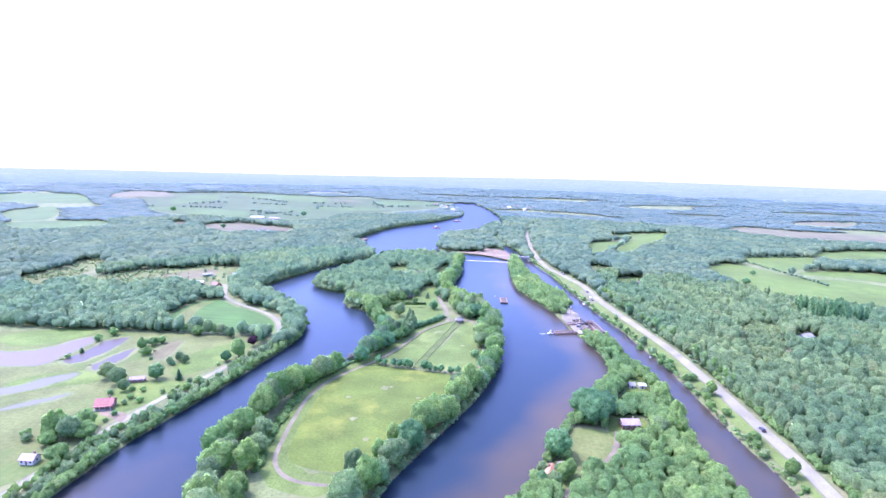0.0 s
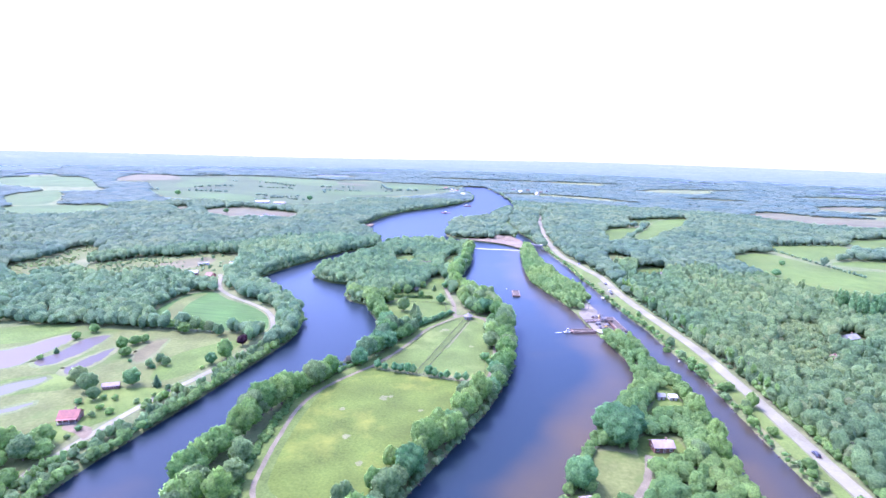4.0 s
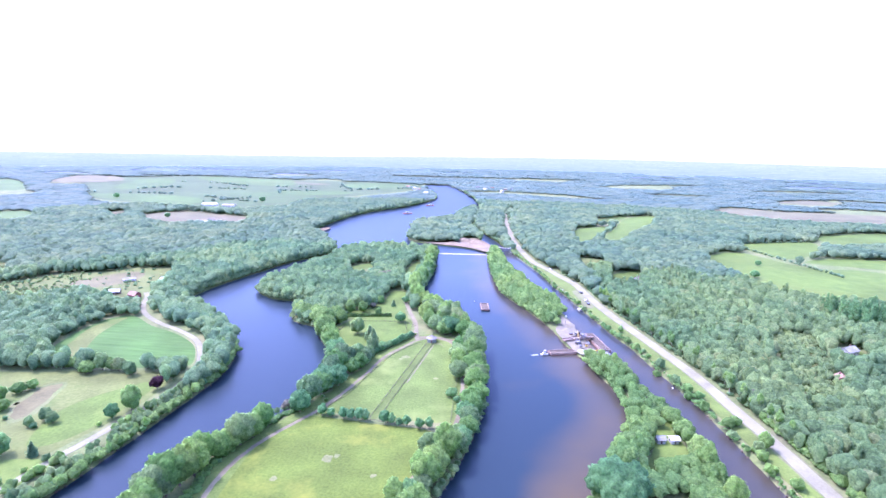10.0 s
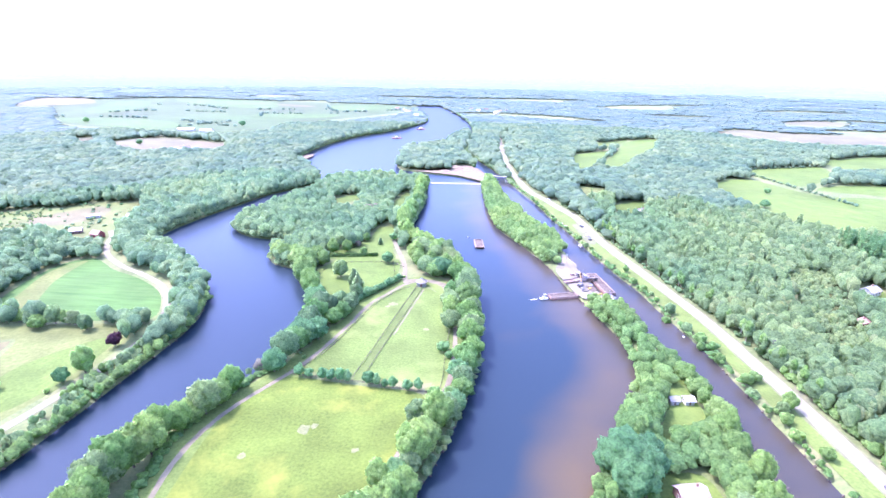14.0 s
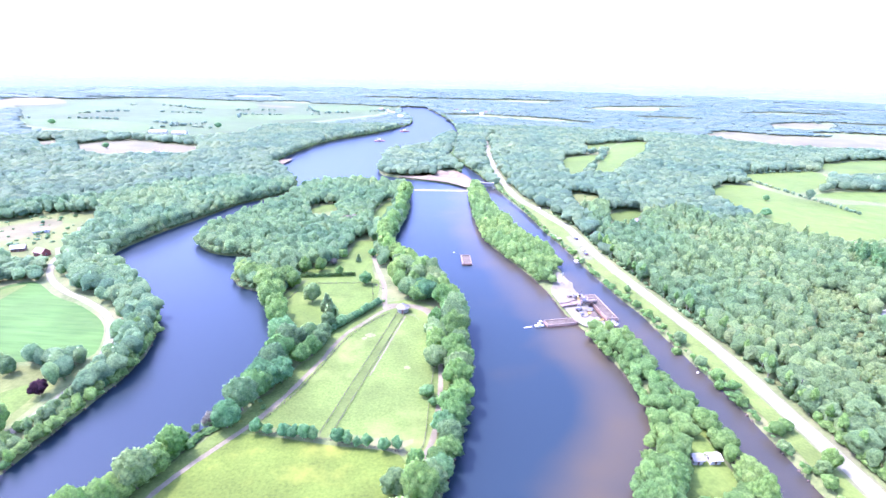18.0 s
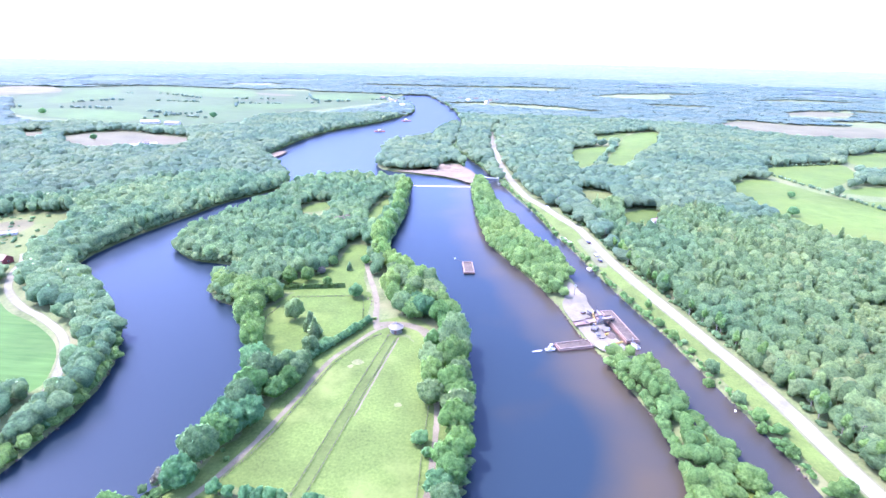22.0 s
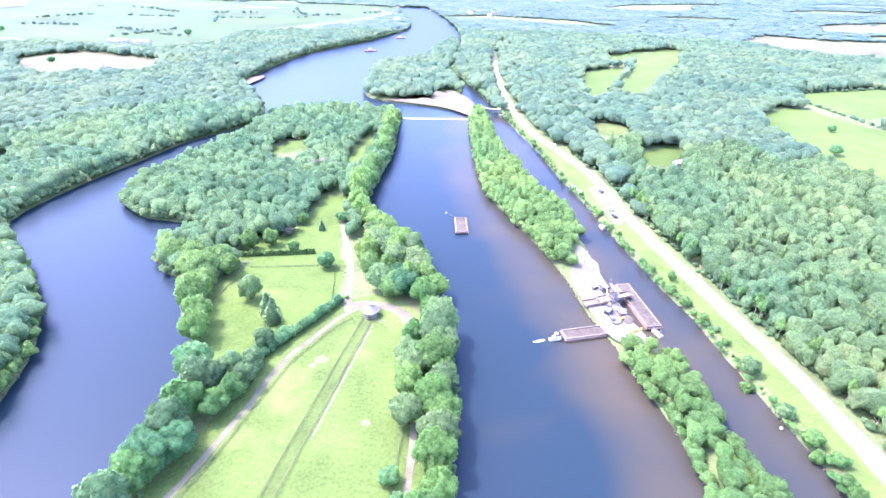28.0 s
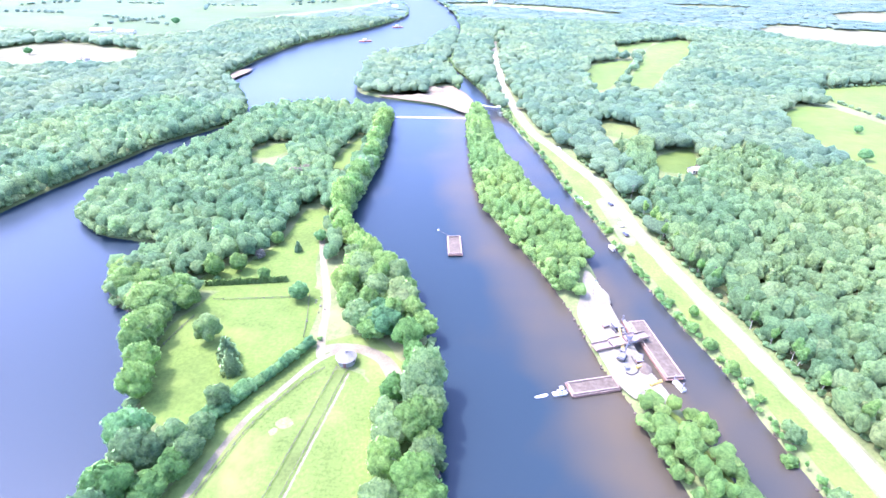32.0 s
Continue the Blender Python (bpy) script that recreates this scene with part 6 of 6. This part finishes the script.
def excavator(x, y, turn, label, reach=6.5, paint="dark_steel"):
    ob = thing("excavator", x, y, LAND + 0.06, turn, label, "excavator", "machines on the yard")
    for sy in (-1, 1):
        tr = part("track", boxed(-1.8, 1.8, sy * 1.2 - 0.3, sy * 1.2 + 0.3, 0, 0.85, 0.25), M["rubber"], ob)
        for k in range(4):
            part("roller", rod(bmesh.new(), (-1.2 + 0.8 * k, sy * 1.2 - 0.34, 0.4), (-1.2 + 0.8 * k, sy * 1.2 + 0.34, 0.4), 0.22, sides=10), M["dark_steel"], tr)
    part("turntable", rod(bmesh.new(), (0, 0, 0.8), (0, 0, 1.1), 0.8, sides=14), M["dark_steel"], ob)
    part("engine_housing", boxed(-2.2, 0.6, -1.3, 1.3, 1.1, 2.2, 0.12), M[paint], ob)
    part("counterweight", boxed(-2.7, -2.2, -1.3, 1.3, 1.1, 2.0, 0.15), M["dark_steel"], ob)
    cab = part("cab", boxed(0.3, 1.7, 0.3, 1.3, 1.1, 2.9, 0.1), M[paint], ob)
    part("window", boxed(0.45, 1.73, 0.27, 1.33, 1.9, 2.7), M["glass"], cab)
    part("boom", rod(bmesh.new(), (0.8, -0.3, 1.6), (reach * 0.55, -0.3, 4.9), 0.32, 0.22, 4), M[paint], ob)
    part("arm", rod(bmesh.new(), (reach * 0.52, -0.3, 5.0), (reach, -0.3, 1.8), 0.24, 0.15, 4), M[paint], ob)
    part("cylinder", rod(bmesh.new(), (1.4, -0.3, 1.4), (reach * 0.4, -0.3, 3.7), 0.1, 0.07), M["steel_grey"], ob)
    part("bucket", boxed(reach - 0.5, reach + 0.5, -0.8, 0.2, 0.9, 1.9, 0.2), M["dark_steel"], ob)


excavator(58.3, 434.2, -70, "dark excavator on the crushed stone yard", 7.5)
excavator(57.0, 418.6, 60, "dark excavator loading beside the barge", 7.0)


def long_reach(x, y, turn):
    """A long yellow lattice boom lying over the yard."""
    ob = thing("crane_boom", x, y, LAND + 0.06, turn, "long yellow lattice crane boom over the stone yard", "crane")
    for sy in (-0.35, 0.35):
        for z in (0.3, 0.9):
            part("chord", rod(bmesh.new(), (0, sy, z), (12.5, sy * 0.4, z + 3.2), 0.07, sides=5), M["cab_yellow"], ob)
    for k in range(12):
        a, c = k / 12, (k + 1) / 12
        bm = bmesh.new()
        for sy in (-1, 1):
            rod(bm, (12.5 * a, sy * 0.35 * (1 - 0.6 * a), 0.3 + 3.2 * a), (12.5 * c, sy * 0.35 * (1 - 0.6 * c), 0.9 + 3.2 * c), 0.045, sides=4)
        part("lacing", bm, M["cab_yellow"], ob)
    part("foot", boxed(-0.8, 0.4, -0.6, 0.6, 0, 1.0, 0.08), M["dark_steel"], ob)


long_reach(57.9, 420.8, 88)


def loading_ramp():
    """A ribbed steel ramp from the river edge over the yard to the long barge."""
    ob = thing("loading_ramp", 58.0, 426.6, LAND + 0.06, 22, "ribbed pink-grey steel loading ramp across the yard", "ramp")
    pieces = ((-11.0, -4.2, -2.0, 2.0, 0.3), (-4.0, 1.8, -2.4, 2.2, 0.9), (2.0, 6.6, -2.0, 2.4, 1.2), (6.8, 11.6, -1.6, 1.8, 0.9))
    for k, (x0, x1, y0, y1, z) in enumerate(pieces):
        d = part("deck", boxed(x0, x1, y0, y1, z, z + 0.25, 0.04), M["steel_pale" if k % 2 else "steel_rust"], ob)
        n = int((x1 - x0) / 0.8)
        for i in range(n):
            x = x0 + (i + 0.5) * (x1 - x0) / n
            part("rib", boxed(x - 0.08, x + 0.08, y0 + 0.1, y1 - 0.1, z + 0.252, z + 0.42), M["steel_grey"], d)
        for y in (y0, y1 - 0.15):
            part("side_beam", boxed(x0, x1, y, y + 0.15, z + 0.253, z + 1.0), M["steel_pale"], ob)
        for x in (x0 + 0.5, x1 - 0.5):
            part("support", boxed(x - 0.2, x + 0.2, y0 + 0.4, y1 - 0.4, -0.1, z), M["dark_steel"], ob)


loading_ramp()
hopper = thing("hopper", 61.5, 425.2, LAND + 1.6, 22, "grey steel hopper on the loading ramp", "hopper")
bm = bmesh.new()
bmesh.ops.create_cone(bm, cap_ends=False, segments=4, radius1=0.9, radius2=2.0, depth=1.8, matrix=Matrix.Translation((0, 0, 1.3)) @ Matrix.Rotation(radians(45), 4, "Z"))
part("bin", bm, M["steel_grey"], hopper)
for sx in (-0.7, 0.7):
    for sy in (-0.7, 0.7):
        part("leg", boxed(sx - 0.08, sx + 0.08, sy - 0.08, sy + 0.08, -0.45, 0.6), M["dark_steel"], hopper)
hose = thing("discharge_hose", 60.7, 419.6, LAND + 0.06, 0, "dark rubber hose snaking over the stone yard", "hose")
hp = spline([(0, 0), (0.3, -2.5), (1.0, -5.0), (0.6, -7.2), (-0.8, -8.8), (-2.4, -9.4), (-3.8, -8.6)], 0.7)
bm = bmesh.new()
for p0, p1 in zip(hp[:-1], hp[1:]):
    rod(bm, (p0[0], p0[1], 0.2), (p1[0], p1[1], 0.2), 0.2, sides=7)
part("pipe", bm, M["rubber"], hose)
drum = thing("fuel_tank", 61.8, 414.0, LAND + 0.06, 30, "small yellow fuel tank on the yard", "tank")
part("tank", rod(bmesh.new(), (-0.9, 0, 0.7), (0.9, 0, 0.7), 0.55, sides=14), M["cab_yellow"], drum)
for sx in (-0.6, 0.6):
    part("saddle", boxed(sx - 0.1, sx + 0.1, -0.5, 0.5, 0, 0.4), M["dark_steel"], drum)
mast_ob = thing("signal_mast", 53.2, 457.2, LAND + 0.05, 0, "tall dark signal mast on the narrow yard", "mast")
part("shaft", rod(bmesh.new(), (0, 0, -0.3), (0, 0, 7.5), 0.12, 0.08, 8), M["dark_steel"], mast_ob)
part("board", boxed(-0.6, 0.6, -0.05, 0.05, 5.6, 6.8, 0.02), M["white_paint"], mast_ob)


def pontoon(x, y, turn, l, w, label, mat="steel_grey"):
    ob = thing("pontoon", x, y, 0, turn, label, "pontoon", "pontoons at the yard")
    part("float", boxed(-l / 2, l / 2, -w / 2, w / 2, -0.5, 1.1, 0.08), M[mat], ob)
    part("deck", boxed(-l / 2 + 0.15, l / 2 - 0.15, -w / 2 + 0.15, w / 2 - 0.15, 1.104, 1.22), M["steel_grey"], ob)
    for sx in (-1, 1):
        part("spud_pole", rod(bmesh.new(), (sx * l * 0.4, w * 0.38, -2), (sx * l * 0.4, w * 0.38, 4.0), 0.2, sides=10), M["steel_grey"], ob)
        part("bollard", rod(bmesh.new(), (sx * l * 0.42, -w * 0.38, 1.2), (sx * l * 0.42, -w * 0.38, 1.7), 0.14, sides=8), M["dark_steel"], ob)
    return ob


pontoon(63.6, 438, 101, 9.0, 1.6, "narrow dark pontoon between barge and yard", "steel_rust")
pontoon(74.3, 408.0, 112, 5.0, 1.8, "narrow white walkway pontoon at the barge's end", "wall_white")


def heap(name, x, y, rx, ry, high, mat, label, seed):
    n, m = 22, 7
    r = np.random.default_rng(seed)
    off = r.uniform(0, 50, 3)
    v, f = [(0, 0, high)], []
    for j in range(1, m + 1):
        for i in range(n):
            a = 2 * math.pi * i / n
            d = j / m * (1 + 0.22 * noise.noise((math.cos(a) * 1.5 + off[0], math.sin(a) * 1.5, off[1])))
            z = high * max(0.0, 1 - d) ** 0.85 * (1 + 0.35 * noise.noise((rx * d * math.cos(a) * 0.5, ry * d * math.sin(a) * 0.5, off[2])))
            v.append((rx * d * math.cos(a), ry * d * math.sin(a), z if j < m else -0.1))
    bm = bmesh.new()
    vs = [bm.verts.new(p) for p in v]
    for i in range(n):
        bm.faces.new((vs[0], vs[1 + i], vs[1 + (i + 1) % n]))
        for j in range(m - 1):
            a, b = 1 + j * n + i, 1 + j * n + (i + 1) % n
            bm.faces.new((vs[a], vs[a + n], vs[b + n], vs[b]))
    bmesh.ops.recalc_face_normals(bm, faces=bm.faces[:])
    ob = part(name, bm, M[mat], smooth=True)
    ob.matrix_world = pose(x, y, LAND + 0.05)
    return tagged(ob, label, "heap")


heap("gravel_mound", 57.6, 404.6, 3.2, 3.6, 1.6, "concrete", "grey heap of crushed stone on the yard", 1)
heap("gravel_mound", 53, 443, 4.0, 6.0, 1.0, "stone", "low pale heap of crushed stone", 2)
heap("gravel_mound", 57, 456, 3.0, 6.0, 0.9, "stone", "low pale heap of crushed stone on the narrow yard", 3)
heap("spoil_mound", 64, 414, 2.6, 3.4, 1.2, "spoil", "brown heap of wet spoil", 4)
heap("sand_hill", -46, 792, 12, 9, 4.0, "sand", "sand hill above the weir", 5)
heap("sand_hill", -30, 778, 9, 12, 2.5, "sand", "long low sand heap on the spit", 6)
heap("sand_hill", -58, 770, 8, 6, 2.0, "sand", "low sand heap at the water", 7)
for k, (x, y, a) in enumerate([(54.4, 435.8, 30), (63.5, 419, 70), (62.6, 417, 10), (57.5, 413.6, 100)]):
    ob = thing("skip_container", x, y, LAND + 0.06, a, "small steel skip on the stone yard", "container", "skips on the yard")
    part("shell", boxed(-1.2, 1.2, -0.8, 0.8, 0, 1.1, 0.05), M["steel_grey" if k % 2 else "steel_rust"], ob)
    part("rim", boxed(-1.27, 1.27, -0.87, 0.87, 1.1, 1.18, 0.02), M["dark_steel"], ob)
pile = thing("pipe_stack", 66.0, 406.5, LAND + 0.06, 30, "stack of yellow pipes on the stone yard", "pipes")
for k in range(5):
    part("pipe", rod(bmesh.new(), (-2.5, k % 3 * 0.42 + (k // 3) * 0.21, 0.2 + (k // 3) * 0.36), (2.5, k % 3 * 0.42 + (k // 3) * 0.21, 0.2 + (k // 3) * 0.36), 0.2, sides=10), M["cab_yellow"], pile)


# ---- weirs and guard gate ----
def weir(a, b, label):
    a, b = Vector(a), Vector(b)
    d = (b - a).length
    turn = math.degrees(math.atan2(b.y - a.y, b.x - a.x))
    ob = thing("weir", *((a + b) / 2)[:2], 0, turn, label, "weir")
    part("sill", boxed(-d / 2, d / 2, -0.2, 1.6, -2, 0.75, 0.1), M["concrete"], ob)
    bm = bmesh.new()
    n = int(d / 1.5)
    rows = [[bm.verts.new((-d / 2 + d * i / n, -0.25 - 0.45 * j + rt.uniform(-0.3, 0.3) * j, (0.62, 0.25, 0.05)[j])) for i in range(n + 1)] for j in range(3)]
    for j in range(2):
        for i in range(n):
            bm.faces.new((rows[j][i], rows[j + 1][i], rows[j + 1][i + 1], rows[j][i + 1]))
    part("foam", bm, M["foam"], ob, "white water below the sill")


weir((-80, 704, 0), (-7, 709, 0), "low concrete weir with a line of white water")
weir((-200, 692, 0), (-183, 692, 0), "short concrete weir in the western channel")
gate = thing("guard_gate", 10.5, 724, 0, -10, "pale concrete guard gate with two towers across the canal", "lock gate")
for sx in (-1, 1):
    tw = part("tower", boxed(sx * 6.5 - 1.1, sx * 6.5 + 1.1, -1.2, 1.2, -2, 7.0, 0.1), M["concrete"], gate)
    part("cap", boxed(sx * 6.5 - 1.3, sx * 6.5 + 1.3, -1.4, 1.4, 7.0, 7.3, 0.05), M["white_paint"], tw)
part("beam", boxed(-6.5, 6.5, -0.5, 0.5, 6.1, 6.9, 0.05), M["white_paint"], gate)
for sx in (-1, 1):
    part("abutment", boxed(sx * 8.6 - 1.4, sx * 8.6 + 1.4, -4.5, 3.0, -2, LAND + 0.7, 0.1), M["concrete"], gate)
part("gate_leaf", boxed(-5.4, 5.4, -0.25, 0.25, 3.2, 6.1, 0.03), M["steel_grey"], gate)
for x in range(-5, 6, 2):
    part("rib", boxed(x - 0.1, x + 0.1, -0.4, -0.25, 3.2, 6.1), M["dark_steel"], gate)


# ---- boats, buoy, cars and poles ----
def motor_boat(x, y, turn, label, long=6.5, canopy="white_paint", group="moored boats"):
    ob = thing("motor_boat", x, y, 0, turn, label, "boat", group)
    bm = bmesh.new()
    s = long / 6.5
    outline = [(-3.1, -1.1), (1.4, -1.15), (3.3, 0), (1.4, 1.15), (-3.1, 1.1)]
    lo = [bm.verts.new((a * 0.9 * s, b * 0.6 * s, -0.3)) for a, b in outline]
    hi = [bm.verts.new((a * s, b * s, 0.85 * s)) for a, b in outline]
    bm.faces.new(lo[::-1])
    for i in range(5):
        bm.faces.new((lo[i], lo[(i + 1) % 5], hi[(i + 1) % 5], hi[i]))
    bm.faces.new(hi)
    bmesh.ops.recalc_face_normals(bm, faces=bm.faces[:])
    part("hull", bm, M["wall_white"], ob)
    cab = part("cabin", boxed(-0.8 * s, 1.3 * s, -0.8 * s, 0.8 * s, 0.85 * s, 1.7 * s, 0.1), M["white_paint"], ob)
    part("windscreen", boxed(1.25 * s, 1.36 * s, -0.7 * s, 0.7 * s, 1.1 * s, 1.6 * s), M["glass"], cab)
    part("canopy", boxed(-2.8 * s, -0.6 * s, -0.95 * s, 0.95 * s, 2.0 * s, 2.1 * s, 0.03), M[canopy], ob)
    for sx, sy in ((-2.7, -0.9), (-2.7, 0.9), (-0.8, -0.9), (-0.8, 0.9)):
        part("canopy_pole", rod(bmesh.new(), (sx * s, sy * s, 0.8 * s), (sx * s, sy * s, 2.0 * s), 0.03, sides=5), M["steel_grey"], ob)
    part("engine", boxed(-3.6 * s, -3.1 * s, -0.3 * s, 0.3 * s, 0.1, 1.1 * s, 0.08), M["dark_steel"], ob)


motor_boat(60.8, 555, 112, "white motor boat with a canopy moored in the canal", 8.0)
motor_boat(64.2, 549, 112, "white motor boat moored by the grassy bank", 6.5)
motor_boat(69.6, 500, 105, "white boat moored under shrubs", 6.0)
for x, y in ((-175, 1075), (-150, 1223)):
    ob = thing("work_float", x, y, 0, 20, "small red and white work float on the upper river", "boat", "work floats")
    part("hull", boxed(-9, 9, -3.5, 3.5, -0.4, 1.3, 0.1), M["roof_red"], ob)
    part("cabin", boxed(-3, 2, -2, 2, 1.3, 4.0, 0.1), M["wall_white"], ob)
    part("crane_mast", rod(bmesh.new(), (5, 0, 1.3), (6, 0, 8.0), 0.3, 0.15), M["steel_pale"], ob)
buoy = thing("buoy", -17, 510, 0, 0, "small white mooring buoy on the river", "buoy")
bm = bmesh.new()
bmesh.ops.create_uvsphere(bm, u_segments=12, v_segments=8, radius=0.55, matrix=Matrix.Translation((0, 0, 0.3)))
part("float", bm, M["white_paint"], buoy, smooth=True)
part("mast", rod(bmesh.new(), (0, 0, 0.7), (0, 0, 1.6), 0.06), M["steel_grey"], buoy)
copy_thing(buoy, pose(100.5, 363, 0))
line_ob = thing("mooring_line", -16.6, 509.6, 0, 0, "thin mooring line from buoy to barge", "rope")
part("rope", rod(bmesh.new(), (0, 0, 0.25), (6.2, -6.4, 0.9), 0.06, sides=5), M["wood"], line_ob)


def car(x, y, turn, paint, label, pickup=False):
    ob = thing("car", x, y, LAND + 0.1, turn, label, "car", "cars on the highway")
    part("body", boxed(-2.2, 2.2, -0.9, 0.9, 0.35, 1.0, 0.14), M[paint], ob)
    cab = part("cabin", boxed(-0.3 if pickup else -1.7, 1.1, -0.78, 0.78, 1.0, 1.55, 0.16), M[paint], ob)
    part("windows", boxed((-0.33 if pickup else -1.73), 1.13, -0.8, 0.8, 1.08, 1.42, 0.05), M["glass"], cab)
    for sx in (-1.35, 1.35):
        for sy in (-0.82, 0.82):
            wh = part("wheel", rod(bmesh.new(), (sx, sy - 0.11, 0.34), (sx, sy + 0.11, 0.34), 0.34, sides=14), M["rubber"], ob)
            part("rim", rod(bmesh.new(), (sx, sy - 0.12, 0.34), (sx, sy + 0.12, 0.34), 0.19, sides=10), M["steel_grey"], wh)
    for sy in (-0.62, 0.62):
        part("headlight", boxed(2.17, 2.24, sy - 0.18, sy + 0.18, 0.62, 0.78), M["white_paint"], ob)
        part("tail_light", boxed(-2.24, -2.17, sy - 0.18, sy + 0.18, 0.66, 0.84), M["car_red"], ob)


car(77.8, 546, 102, "car_dark", "dark car parked beside the canal")
car(78.6, 511, 100, "car_dark", "dark car parked beside the highway")
car(78.2, 521, 98, "car_white", "white car parked beside the canal")
car(131.4, 262, 97, "car_dark", "dark car driving on the highway")
car(58.6, 634, 288, "car_white", "white car driving on the highway")
edge = road[(road[:, 1] > 205) & (road[:, 1] < 790)] + np.array((10.0, 0))
pole_line = spline([tuple(p) for p in edge[::4]], 1)
pole = thing("utility_pole", 0, 0, 0, 0, "tall grey wooden utility pole at the forest edge", "pole", "utility poles")
part("shaft", rod(bmesh.new(), (0, 0, -0.5), (0, 0, 9.5), 0.15, 0.1, 8), M["wood"], pole)
arm = part("crossarm", boxed(-1.1, 1.1, -0.06, 0.06, 8.8, 8.95), M["wood"], pole)
for x in (-0.95, 0, 0.95):
    part("insulator", rod(bmesh.new(), (x, 0, 8.95), (x, 0, 9.15), 0.05, sides=6), M["steel_grey"], arm)
pk = [pole_line[i] for i in range(10, len(pole_line), 42)]
for k, p in enumerate(pk):
    if k:
        copy_thing(pole, pose(p[0], p[1], LAND, 0, 0, 10))
pole.matrix_basis = pose(pk[0][0], pk[0][1], LAND, 0, 0, 10)

# ---- small things by the lawns, the canal and the clearings ----
fence(spline([(-109, 396), (-108.5, 410), (-105.5, 428)], 1), 3.0, "low wooden fence along the shore lawn")
fence(spline([(-103, 438), (-88, 440), (-68, 443)], 1), 3.0, "low wooden fence below the clipped hedge")


def dock(x, y, turn, long):
    """A plank dock on posts."""
    ob = thing("dock", x, y, 0, turn, "small grey plank dock in the canal", "dock", "canal docks")
    for k in range(int(long / 0.5)):
        part("plank", boxed(k * 0.5, k * 0.5 + 0.46, -0.9, 0.9, 0.6, 0.68), M["wood"], ob)
    for k in range(3):
        for sy in (-0.8, 0.8):
            part("post", rod(bmesh.new(), (0.3 + k * (long - 0.6) / 2, sy, -1.5), (0.3 + k * (long - 0.6) / 2, sy, 1.1), 0.1, sides=7), M["fence_wood"], ob)


dock(66.0, 552, 198, 4.5)
dock(67.5, 544, 198, 3.5)
dock(72.6, 500, 195, 2.6)


def stone_ring(x, y, count, seed):
    r = random.Random(seed)
    for k in range(count):
        bm = bmesh.new()
        bmesh.ops.create_icosphere(bm, subdivisions=2, radius=1.0)
        for v in bm.verts:
            v.co *= 1 + 0.3 * noise.noise(v.co * 1.4 + Vector((k, seed, 0)))
            v.co.z *= 0.6
        ob = part("boulder", bm, M["stone"], smooth=True)
        sz = r.uniform(0.3, 0.6)
        ob.matrix_world = pose(x + r.uniform(-3, 3), y + r.uniform(-8, 8), LAND + 0.2, 0, 0, r.uniform(0, 360)) @ Matrix.Diagonal((sz, sz, sz, 1))
        tagged(ob, "pale rounded boulder beside the drive", "boulder", "boulders beside the drive")


stone_ring(-58.5, 436, 7, 3)
